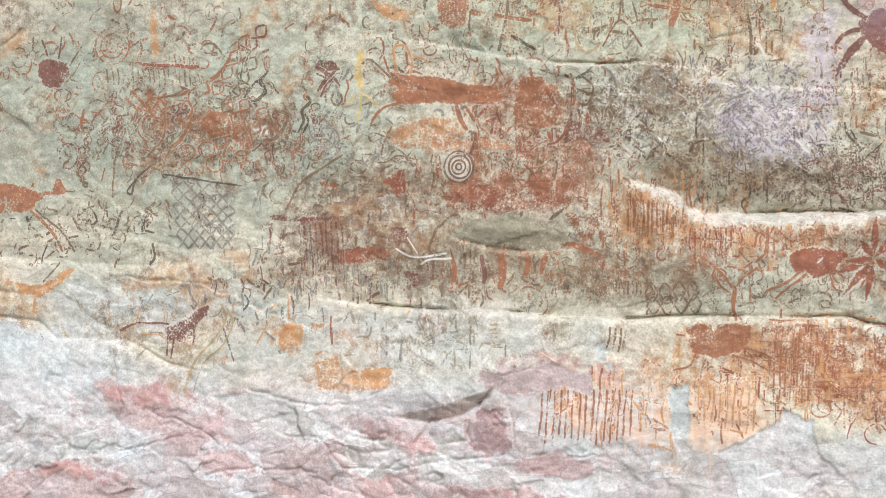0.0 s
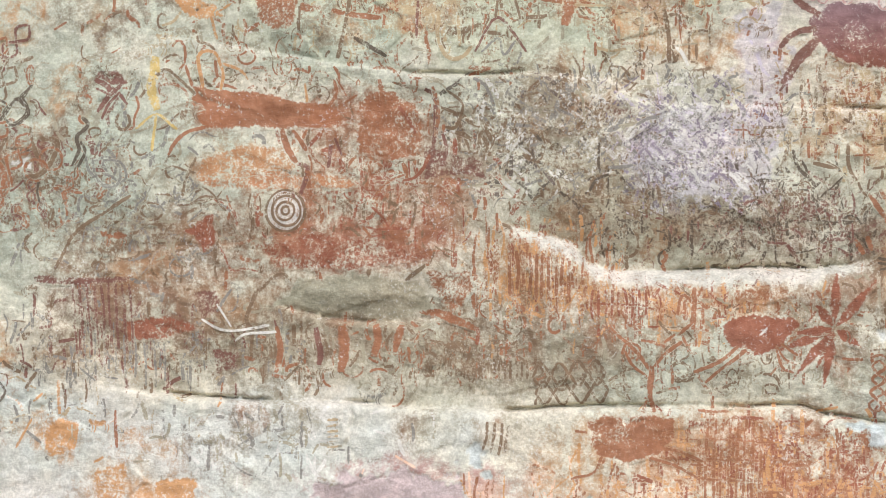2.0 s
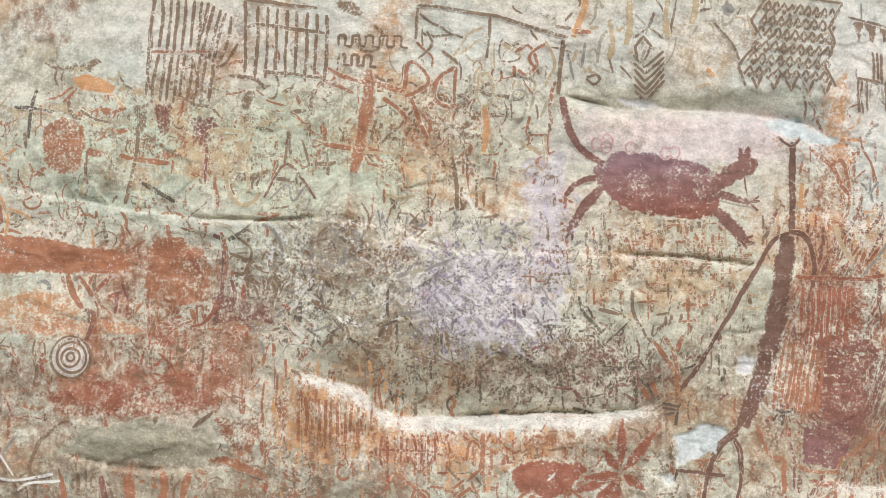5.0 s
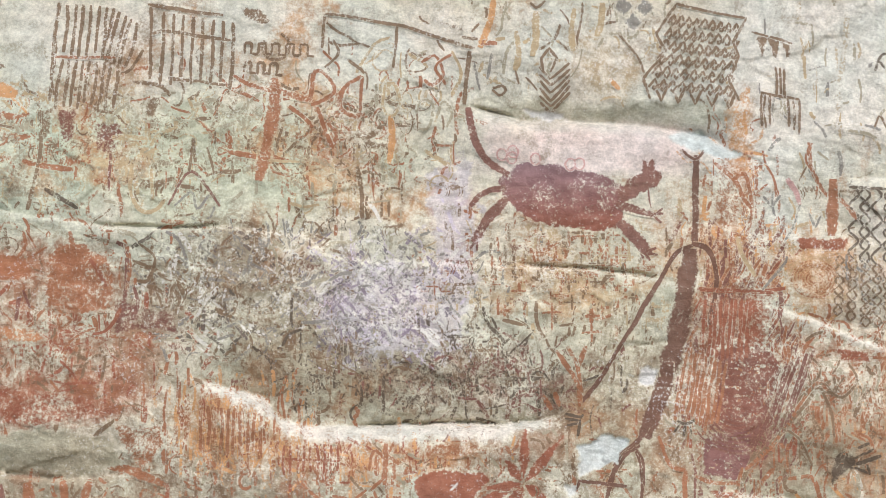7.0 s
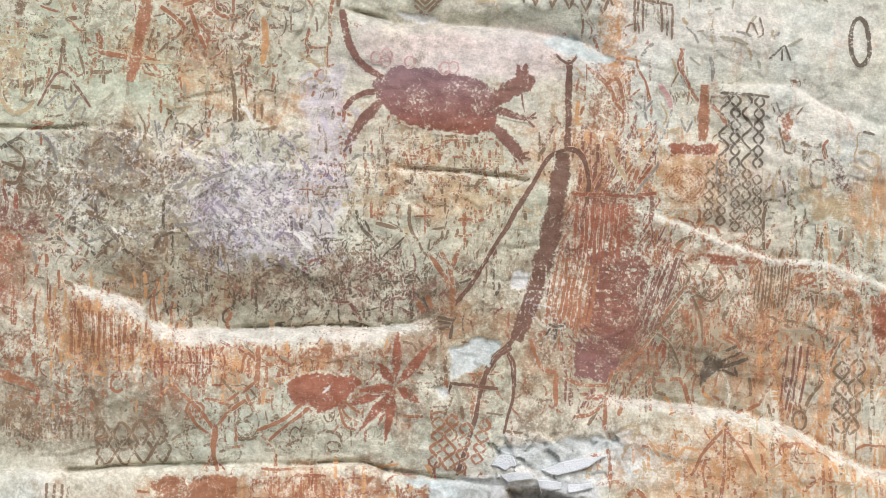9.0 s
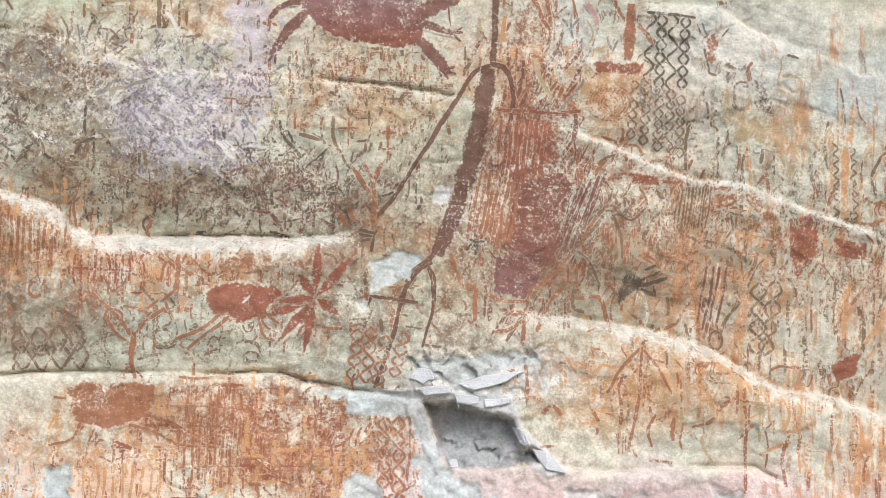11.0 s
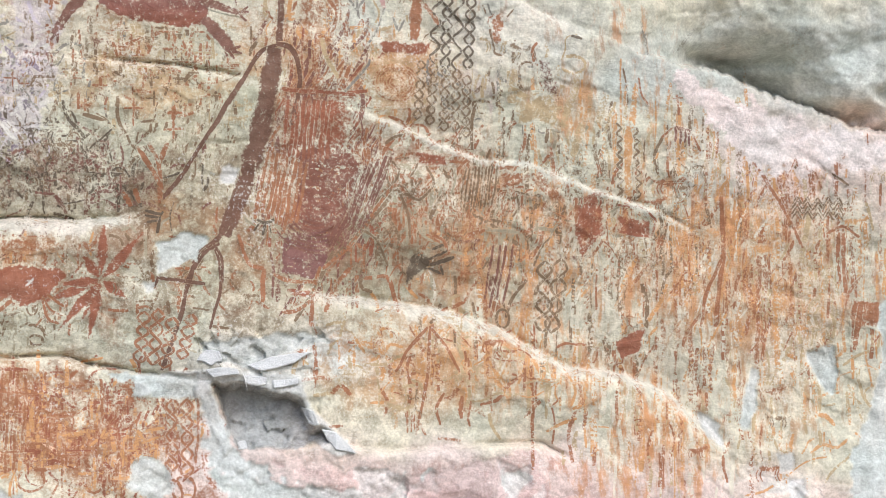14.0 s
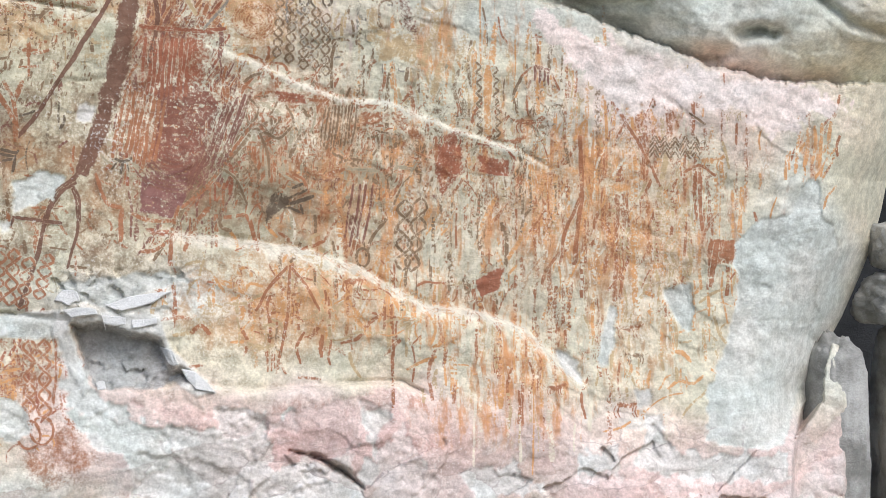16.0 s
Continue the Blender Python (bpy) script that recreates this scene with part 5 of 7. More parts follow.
for u, v, ru, rv, count, colours, kinds, size in FIELDS:
    sk = Skin()
    kinds = kinds.split()
    for _ in range(int(count * (1.3 if u < 1.85 else 0.5))):
        x, y = u + ru * max(-1.1, min(1.1, random.gauss(0, 0.52))), v + rv * max(-1.1, min(1.1, random.gauss(0, 0.52)))
        c, k, s = random.choice(colours), random.choice(kinds), size * random.uniform(0.7, 2.1)
        w, cov = random.uniform(0.008, 0.024), random.uniform(0.40, 0.92)
        a = random.uniform(0, math.pi)
        if k == "dash":
            sk.stroke([(x, y), (x + s * 0.5 * math.cos(a) + 0.01 * random.gauss(0, 1), y + s * 0.5 * math.sin(a)), (x + s * math.cos(a), y + s * math.sin(a))], w, c, cov)
        elif k == "vert":
            b = random.gauss(0, 0.12)
            sk.stroke([(x, y + s * 0.6), (x + s * b, y), (x + s * b * 0.5, y - s * 0.6)], w, c, cov)
        elif k == "streak":
            b = random.gauss(0, 0.06)
            ln_ = s * random.uniform(0.4, 1.5)
            sk.stroke([(x - ln_ * b, y + ln_), (x + s * b + random.gauss(0, 0.008), y), (x + s * b * 0.5, y - ln_)], w * random.uniform(0.8, 1.8), c, cov * 0.85)
        elif k == "slash":
            sk.stroke([(x + s * 0.35, y + s * 0.6), (x + s * random.uniform(-0.2, 0.2), y), (x - s * 0.35, y - s * 0.6)], w, c, cov)
        elif k == "hook":
            walk_, q, p_ = [(x, y)], a, np.array((x, y))
            for _k in range(random.randint(2, 4)):
                q += random.gauss(0, 0.55)
                p_ = p_ + s * 0.6 * np.array((math.cos(q), math.sin(q)))
                walk_.append(tuple(p_))
            sk.stroke(walk_, w, c, cov)
        elif k == "loop":
            q = np.linspace(0, random.uniform(2.0, 6.0), 7) + a * 2
            rx, ry = s * random.uniform(0.2, 0.7), s * random.uniform(0.2, 0.8)
            sk.stroke(np.stack([x + rx * np.cos(q), y + ry * np.sin(q)], 1), w * 0.8, c, cov)
        elif k == "diamond":
            sk.chain((x, y), (x + s * math.cos(a), y - s * 1.8), s * 0.25, 3, w, c, cov)
        elif k == "cross":
            sk.stroke([(x - s * 0.5, y), (x + s * 0.5, y)], w, c, cov), sk.stroke([(x, y - s * 0.5), (x, y + s * 0.5)], w, c, cov)
        elif k == "chip":
            b = random.choice((0.7, 0.9, 2.3, 2.5, 1.5)) + random.gauss(0, 0.15)
            sk.stroke([(x - s * 0.4 * math.cos(b), y - s * 0.4 * math.sin(b)), (x + s * 0.4 * math.cos(b), y + s * 0.4 * math.sin(b))], w * 1.1, c, cov)
        elif k == "tick":
            sk.stroke([(x, y), (x + s * 0.3, y + s)], w * 0.8, c, cov)
        elif k == "walk":
            sk.walker(x, y, s, c, cov, random.choice((-1, 1)))
        elif k == "stick":
            sk.stick(x, y, s, c, cov)
    sk.done("painted_marks", "faded small strokes and signs in ochre and brown pigment", "stuff")



# small single signs between the large paintings
random.seed(11)
np.random.seed(11)


def small_sign(u, v, size, colour, kind):
    sk = Skin()
    cov = random.uniform(0.42, 0.8)
    if kind == "animal":
        sk.walker(u, v, size * 0.8, colour, cov, random.choice((-1, 1)))
        label = "four-legged animal sign"
    else:
        sk.stick(u, v, size * 0.75, colour, cov)
        label = "upright stick sign with spread limbs"
    tone = {id(BROWN): "brown", id(RUST): "rust red", id(WINE): "wine red", id(OLIVE): "olive", id(DARK): "dark brown", id(ORANGE): "orange", id(OCHRE): "ochre", id(RED): "red", id(SLATE): "grey"}[id(colour)]
    return sk.done("painted_sign", "small faded " + tone + " " + label)


SIGN_FIELDS = [
    (-4.638, 2.754, 1.149, 0.766, 38, (BROWN, RUST, WINE, OLIVE), 0.12), (-3.132, 1.674, 1.094, 0.410, 24, (BROWN, WINE, SLATE), 0.11), (-2.962, 2.583, 1.149, 0.629, 34, (BROWN, RUST, OLIVE, OCHRE), 0.12),
    (-1.106, 2.549, 0.821, 0.629, 40, (BROWN, DARK, OLIVE, WINE), 0.11), (-1.384, 1.588, 1.231, 0.164, 24, (BROWN, RUST), 0.10), (-3.552, 1.183, 0.821, 0.219, 14, (ORANGE, BROWN, OCHRE), 0.11), (-1.829, 3.468, 1.368, 0.356, 34, (BROWN, RUST, OCHRE, OLIVE), 0.12), (-0.986, 3.310, 1.040, 0.274, 22, (BROWN, RUST, OLIVE), 0.11),
    (0.253, 2.574, 0.629, 0.383, 30, (BROWN, OCHRE, WINE), 0.10), (-0.434, 2.332, 0.684, 0.246, 22, (BROWN, DARK, WINE), 0.12), (0.177, 1.667, 1.040, 0.246, 22, (RUST, BROWN, RED), 0.10), (1.832, 2.038, 0.684, 0.301, 30, (BROWN, RUST, WINE), 0.12), (-0.096, 1.072, 0.711, 0.246, 18, (RUST, RED, BROWN), 0.12), (1.851, 2.954, 0.629, 0.438, 20, (BROWN, OCHRE, SLATE), 0.10),
    (3.162, 1.943, 0.903, 0.492, 40, (RUST, BROWN, ORANGE), 0.13), (2.140, 1.321, 0.766, 0.301, 22, (RUST, OCHRE, BROWN), 0.13), (3.160, 1.088, 0.629, 0.301, 20, (RUST, BROWN), 0.12), (3.464, 2.300, 0.711, 0.150, 8, (BROWN, OCHRE), 0.08),
]
for u, v, ru, rv, count, colours, size in SIGN_FIELDS:
    for _ in range(int(count * 0.3)):
        small_sign(u + random.uniform(-ru, ru), v + random.uniform(-rv, rv), size * random.uniform(0.5, 0.9), random.choice(colours), random.choice(("animal", "animal", "stick")))

# ---- the large paintings, one after another along the wall ----
def painting(name, label, strokes=(), fills=(), more=None):
    """strokes: (points, width, colour); fills: (outline, colour, cover)."""
    sk = Skin()
    for pts, colour, cover in fills:
        sk.fill(pts, colour, cover)
    for pts, width, colour in strokes:
        sk.stroke(pts, width, colour)
    if more:
        more(sk)
    return sk.done(name, label)


# west end
painting("painted_deer", "red ochre deer with long hind legs",
         [([(-5.604, 2.098), (-5.439, 1.960), (-5.343, 1.799)], 0.025, RUST), ([(-5.552, 2.098), (-5.354, 1.940), (-5.250, 1.799)], 0.019, BROWN), ([(-5.348, 2.215), (-5.242, 2.222)], 0.011, RUST)],
         [([(-6.083, 2.259), (-5.822, 2.289), (-5.648, 2.249), (-5.519, 2.208), (-5.425, 2.231), (-5.392, 2.302), (-5.358, 2.310), (-5.336, 2.254), (-5.314, 2.207), (-5.412, 2.188), (-5.510, 2.169), (-5.595, 2.083), (-5.819, 2.060), (-6.080, 2.080)], RUST, 0.9)])
painting("painted_animal", "small orange animal with a brown foreleg",
         [([(-5.490, 1.587), (-5.419, 1.658), (-5.360, 1.728)], 0.014, BROWN), ([(-5.537, 1.508), (-5.552, 1.370)], 0.019, ORANGE)],
         [([(-5.705, 1.585), (-5.554, 1.567), (-5.477, 1.575), (-5.342, 1.666), (-5.249, 1.690), (-5.299, 1.619), (-5.451, 1.508), (-5.528, 1.484), (-5.683, 1.526)], ORANGE, 0.75)])
painting("painted_bowl", "dark red bowl-shaped patch", [([(-5.510, 3.281), (-5.466, 3.162)], 0.016, WINE), ([(-5.361, 3.297), (-5.380, 3.140)], 0.014, WINE)],
         [([(-5.538, 3.116), (-5.466, 3.146), (-5.316, 3.111), (-5.294, 3.032), (-5.378, 2.939), (-5.485, 2.945), (-5.537, 3.025)], WINE, 0.85)])


def spiral_west(sk):
    for r in (11, 21, 31):
        sk.ring(-4.982, 3.221, 0.004 * r, 0.004 * r, 0.016, RUST, 0.6)


painting("painted_rings", "faint red concentric rings", more=spiral_west)


def red_t(sk):
    sk.stroke([(-4.667, 3.479), (-4.678, 3.319), (-4.659, 3.151)], 0.060, ORANGE, 0.6)
    sk.stroke([(-4.809, 3.096), (-4.559, 3.075), (-4.344, 3.063)], 0.025, RED, 0.85)
    for a, b, d, n_, c in (([(-4.559, 3.149)][0], [(-4.386, 3.130)][0], 0.055, 6, RUST), ([(-5.019, 3.066)][0], [(-4.372, 3.044)][0], 0.109, 18, BROWN)):
        sk.bars(a, b, (0.01, -d), n_, 0.014, c, 0.6)


painting("painted_sign", "red upright bar over a fringed crossbar", more=red_t)


def flower(sk):
    c = [(-4.704, 2.670)][0]
    for r in (16, 28, 40):
        sk.ring(c[0], c[1], 0.003 * r, 0.004 * r, 0.016, RUST, 0.7)
    for pts in ([(-4.882, 2.868), (-4.806, 2.796), (-4.743, 2.772)], [(-4.832, 2.913), (-4.764, 2.834), (-4.714, 2.771)], [(-4.703, 2.911), (-4.697, 2.775)], [(-4.578, 2.889), (-4.639, 2.832), (-4.680, 2.771)], [(-4.548, 2.792), (-4.618, 2.774)]):
        sk.stroke(pts, 0.025, RUST, 0.85)
    sk.stroke([(-4.879, 2.633), (-4.937, 2.505), (-4.961, 2.369), (-4.975, 2.174)], 0.016, BROWN, 0.7)
    sk.stroke([(-4.867, 2.661), (-4.811, 2.516), (-4.739, 2.445), (-4.657, 2.514)], 0.019, BROWN, 0.7)
    sk.stroke([(-4.390, 2.731), (-4.450, 2.597), (-4.553, 2.501), (-4.593, 2.405)], 0.022, RUST, 0.8)


painting("painted_flower", "red rayed sign with nested rings", more=flower)


def chains_west(sk):
    for a, b, n_, c in (([(-3.986, 3.275)][0], [(-4.235, 2.872)][0], 4, RUST), ([(-3.936, 3.127)][0], [(-4.164, 2.747)][0], 4, BROWN), ([(-3.865, 3.337)][0], [(-4.065, 3.092)][0], 3, WINE), ([(-3.982, 2.840)][0], [(-4.203, 2.497)][0], 4, RUST), ([(-3.860, 2.781)][0], [(-4.059, 2.400)][0], 4, RUST)):
        sk.chain(a, b, 0.044, n_, 0.016, c, 0.8)
    sk.stroke([(-3.837, 3.025), (-3.902, 2.954), (-3.860, 2.884), (-3.941, 2.820), (-3.998, 2.883), (-3.934, 2.943)], 0.019, DARK, 0.85)
    sk.stroke([(-4.024, 3.052), (-4.040, 2.976), (-3.983, 2.936)], 0.019, DARK, 0.8)


painting("painted_chains", "brown and red lozenge chains", more=chains_west)


def west_loops(sk):
    for c in [(-4.285, 2.498), (-4.141, 2.470), (-4.019, 2.507), (-4.348, 2.626), (-4.222, 2.401), (-4.429, 2.480), (-3.737, 2.645), (-3.817, 2.589)]:
        sk.ring(c[0], c[1], 0.060, 0.055, 0.016, RUST, 0.75)
    sk.stroke([(-3.980, 2.706), (-3.818, 2.696)], 0.016, BROWN, 0.8)


painting("painted_loops", "rust red loops strung together", more=west_loops)
painting("painted_figure", "dark red upright sign with a broad head", [([(-3.420, 3.009), (-3.332, 2.916)], 0.022, WINE), ([(-3.380, 2.982), (-3.439, 2.907), (-3.467, 2.843)], 0.022, WINE), ([(-3.500, 3.003), (-3.400, 2.956)], 0.016, WINE)], [([(-3.517, 3.095), (-3.381, 3.100), (-3.333, 3.023), (-3.480, 3.018)], WINE, 0.65)])
painting("painted_figure", "yellow ochre sign with arched arms", [([(-3.183, 3.156), (-3.206, 2.997), (-3.181, 2.883)], 0.060, srgb(202, 174, 108)), ([(-3.277, 2.938), (-3.202, 3.027), (-3.136, 3.087), (-3.056, 3.032), (-2.977, 2.955)], 0.019, BROWN), ([(-3.291, 2.790), (-3.181, 2.864), (-3.070, 2.783)], 0.016, srgb(202, 174, 108)), ([(-3.181, 2.864), (-3.203, 2.675)], 0.016, srgb(202, 174, 108))])
painting("painted_deer", "large rust red deer with looped antlers",
         [([(-3.008, 3.040), (-3.026, 3.109)], 0.016, RUST), ([(-2.935, 2.993), (-2.957, 3.153), (-2.875, 3.172), (-2.834, 3.071), (-2.844, 2.980)], 0.02, ORANGE), ([(-2.878, 3.129), (-2.857, 3.043)], 0.02, RUST), ([(-2.834, 3.114), (-2.741, 3.075), (-2.700, 3.029)], 0.016, ORANGE), ([(-2.924, 2.796), (-3.019, 2.767), (-3.086, 2.711), (-3.120, 2.654)], 0.022, RUST), ([(-2.531, 2.782), (-2.507, 2.691), (-2.449, 2.605)], 0.036, RUST), ([(-2.467, 2.769), (-2.403, 2.661)], 0.024, RUST), ([(-2.284, 2.885), (-2.250, 2.947), (-2.262, 3.018)], 0.018, RUST), ([(-2.399, 2.907), (-2.411, 3.001)], 0.016, ORANGE)],
         [([(-3.017, 3.060), (-2.978, 3.002), (-2.932, 2.990), (-2.847, 2.980), (-2.572, 2.944), (-2.457, 2.908), (-2.284, 2.885), (-2.241, 2.856), (-2.209, 2.777), (-2.255, 2.780), (-2.513, 2.778), (-2.686, 2.787), (-2.889, 2.790), (-2.933, 2.799), (-2.977, 2.874), (-3.001, 2.974)], srgb(156, 104, 74), 1.0)])
painting("painted_block", "faded rust red block beside a dark post", [([(-1.800, 2.961), (-1.749, 2.921), (-1.749, 2.769), (-1.766, 2.643)], 0.024, WINE), ([(-1.928, 2.879), (-1.885, 2.814), (-1.851, 2.737)], 0.022, RED), ([(-2.028, 3.013), (-2.016, 2.914), (-2.033, 2.802)], 0.03, RUST), ([(-1.709, 2.735), (-1.692, 2.656), (-1.715, 2.573)], 0.024, WINE), ([(-1.653, 2.712), (-1.647, 2.628)], 0.03, RED), ([(-1.771, 2.629), (-1.842, 2.532), (-1.912, 2.505)], 0.02, RED), ([(-1.687, 2.951), (-1.608, 2.874), (-1.645, 2.768), (-1.698, 2.768)], 0.016, BROWN)],
         [([(-2.142, 2.902), (-2.070, 2.943), (-1.971, 2.956), (-1.857, 2.883), (-1.811, 2.770), (-1.822, 2.625), (-1.970, 2.610), (-2.140, 2.649)], RUST, 0.62), ([(-1.811, 2.686), (-1.687, 2.642), (-1.518, 2.598), (-1.495, 2.508), (-1.630, 2.530), (-1.799, 2.512)], WINE, 0.55)])
painting("painted_frame", "orange-brown strokes above a ring sign", [([(-2.440, 2.597), (-2.397, 2.576), (-2.411, 2.498), (-2.439, 2.428)], 0.026, WINE), ([(-2.477, 2.484), (-2.468, 2.420)], 0.016, WINE), ([(-2.278, 2.693), (-2.288, 2.575)], 0.02, WINE), ([(-2.255, 2.726), (-2.220, 2.636)], 0.016, WINE)],
         [([(-2.973, 2.519), (-2.937, 2.640), (-2.743, 2.694), (-2.441, 2.681), (-2.460, 2.543), (-2.650, 2.557), (-2.828, 2.526)], srgb(180, 132, 92), 0.55)])
painting("painted_band", "orange-brown horizontal bands", [([(-2.401, 2.578), (-2.377, 2.436)], 0.033, RUST), ([(-2.417, 2.608), (-2.416, 2.533)], 0.016, BROWN)],
         [([(-2.963, 2.532), (-2.768, 2.552), (-2.710, 2.574), (-2.172, 2.530), (-2.153, 2.474), (-2.709, 2.469), (-2.943, 2.494)], srgb(176, 122, 84), 0.6), ([(-2.668, 2.199), (-2.323, 2.253), (-1.943, 2.195), (-1.792, 2.120), (-2.169, 2.067), (-2.552, 2.079)], RED, 0.42)])


def spiral(sk):
    c = [(-2.507, 2.363)][0]
    sk.fill([(c[0] + 0.104 * math.cos(k), c[1] + 0.109 * math.sin(k)) for k in np.linspace(0, 6.28, 14)[:-1]], PALE, 0.6)
    for r in (7, 16, 25, 34):
        sk.ring(c[0] + 0.004 * random.uniform(-1, 1), c[1], 0.003 * r, 0.003 * r, 0.015, BROWN, 0.95)
    sk.stroke([(-2.370, 2.413), (-2.331, 2.383), (-2.354, 2.346)], 0.014, BROWN, 0.7)


painting("painted_spiral", "brown nested rings on a pale ground", more=spiral)
painting("painted_sign", "small dark red triangular sign", [([(-2.883, 2.351), (-2.917, 2.220), (-2.925, 2.163)], 0.022, RED)], [([(-3.058, 2.269), (-2.980, 2.284), (-2.887, 2.381), (-2.870, 2.200), (-2.925, 2.171), (-2.980, 2.246)], RED, 0.75)])


painting("painted_links", "dark brown crooked links",
         [([(-3.850, 3.024), (-3.890, 2.967), (-3.942, 2.953)], 0.024, DARK), ([(-3.890, 2.967), (-3.870, 2.899), (-3.919, 2.836), (-3.987, 2.820)], 0.022, DARK), ([(-3.933, 2.953), (-3.988, 2.881), (-4.019, 2.838)], 0.022, DARK), ([(-3.992, 3.260), (-3.972, 3.160), (-4.052, 3.074), (-4.067, 3.001), (-4.032, 2.950)], 0.018, BROWN), ([(-3.972, 3.160), (-4.048, 3.203)], 0.016, BROWN), ([(-3.572, 2.857), (-3.538, 2.813), (-3.604, 2.756), (-3.585, 2.689), (-3.621, 2.608)], 0.022, DARK), ([(-4.051, 2.941), (-4.097, 2.898), (-4.066, 2.862)], 0.018, BROWN)])
painting("painted_beast", "rust red beast with looping limbs",
         [([(-4.115, 3.120), (-4.177, 3.033), (-4.239, 2.984), (-4.286, 2.956)], 0.030, RUST), ([(-4.286, 2.956), (-4.264, 2.896), (-4.308, 2.880)], 0.024, RUST), ([(-4.097, 2.869), (-4.131, 2.811), (-4.093, 2.763), (-4.143, 2.758)], 0.020, RUST), ([(-4.128, 2.870), (-4.175, 2.794)], 0.018, BROWN), ([(-3.971, 2.778), (-3.999, 2.720), (-4.033, 2.668)], 0.022, BROWN), ([(-3.971, 2.705), (-3.847, 2.694)], 0.014, DARK), ([(-4.048, 2.662), (-3.985, 2.588), (-3.997, 2.509)], 0.028, RUST), ([(-4.072, 2.581), (-4.015, 2.498)], 0.024, RUST), ([(-4.109, 2.561), (-4.158, 2.471), (-4.123, 2.400)], 0.020, RUST), ([(-4.410, 2.684), (-4.462, 2.581), (-4.550, 2.506)], 0.032, RUST), ([(-4.505, 2.715), (-4.451, 2.682), (-4.456, 2.617)], 0.026, RUST), ([(-3.848, 2.811), (-3.832, 2.731), (-3.800, 2.652)], 0.024, BROWN), ([(-3.801, 2.751), (-3.708, 2.729), (-3.723, 2.651), (-3.793, 2.570), (-3.898, 2.554)], 0.030, BROWN), ([(-4.714, 2.853), (-4.634, 2.857), (-4.586, 2.776), (-4.649, 2.715), (-4.707, 2.776), (-4.714, 2.853)], 0.022, RUST), ([(-4.474, 2.783), (-4.427, 2.832), (-4.388, 2.763), (-4.426, 2.699)], 0.020, RUST), ([(-3.799, 2.541), (-3.811, 2.483), (-3.798, 2.425)], 0.014, DARK)],
         [([(-4.315, 2.712), (-4.269, 2.770), (-4.143, 2.752), (-4.064, 2.692), (-4.029, 2.618), (-4.059, 2.545), (-4.141, 2.591), (-4.266, 2.578), (-4.330, 2.638)], RUST, 0.75), ([(-3.955, 2.637), (-3.849, 2.659), (-3.843, 2.600), (-3.948, 2.614)], PALE, 0.8)])
painting("painted_ring", "thin grey loop with an inner stroke", [([(-3.555, 2.653), (-3.536, 2.581), (-3.456, 2.507)], 0.018, SLATE), ([(-3.509, 2.629), (-3.433, 2.651), (-3.372, 2.586), (-3.389, 2.506), (-3.462, 2.501), (-3.505, 2.566)], 0.016, SLATE), ([(-3.478, 2.609), (-3.417, 2.599)], 0.012, SLATE)])
painting("painted_crossed_sign", "wine red crossed strokes", [([(-3.503, 3.053), (-3.429, 2.981), (-3.489, 2.878)], 0.028, WINE), ([(-3.369, 3.020), (-3.435, 2.952)], 0.024, WINE)])


def net_west(sk):
    sk.net([(-4.551, 2.296), (-4.066, 2.246), (-4.086, 1.824), (-4.484, 1.823)], 5, 5, 0.017, SLATE, 0.72)
    sk.stroke([(-4.601, 2.331), (-4.344, 2.294), (-4.025, 2.250)], 0.016, DARK, 0.85)


painting("painted_net", "dark grey net of crossing lines", more=net_west)
painting("painted_snake", "dark looping snake-like line", [([(-4.685, 2.390), (-4.800, 2.298), (-4.824, 2.196), (-4.867, 2.220), (-4.784, 2.313)], 0.019, DARK), ([(-3.585, 2.730), (-3.553, 2.677), (-3.592, 2.601)], 0.019, DARK), ([(-3.312, 2.453), (-3.455, 2.363), (-3.613, 2.258), (-3.712, 2.083)], 0.022, BROWN), ([(-3.517, 2.642), (-3.496, 2.546), (-3.416, 2.500), (-3.337, 2.544), (-3.369, 2.621), (-3.457, 2.629), (-3.436, 2.576)], 0.016, SLATE), ([(-4.715, 2.064), (-4.747, 1.978)], 0.016, DARK), ([(-5.113, 2.077), (-5.083, 2.010), (-5.133, 1.979)], 0.019, DARK), ([(-4.671, 1.862), (-4.649, 1.765), (-4.690, 1.707)], 0.025, DARK), ([(-4.002, 1.510), (-3.969, 1.457), (-4.009, 1.403)], 0.016, DARK)])


def fringe(sk):
    sk.stroke([(-3.821, 2.038), (-3.571, 2.022), (-3.317, 2.029)], 0.038, WINE, 0.65)
    sk.bars([(-3.619, 2.022)][0], [(-3.317, 2.006)][0], (0.03, -0.356), 9, 0.016, WINE, 0.65)
    sk.bars([(-3.549, 1.786)][0], [(-3.133, 1.712)][0], (0.01, -0.219), 9, 0.014, SLATE, 0.6)
    sk.fill([(-3.331, 1.817), (-3.094, 1.840), (-2.937, 1.780), (-3.133, 1.727), (-3.322, 1.726)], RED, 0.75)
    sk.fill([(-2.978, 1.957), (-2.861, 1.975), (-2.821, 1.863), (-2.938, 1.825)], WINE, 0.6)
    sk.fill([(-2.878, 1.675), (-2.742, 1.657), (-2.761, 1.582), (-2.858, 1.555)], WINE, 0.6)


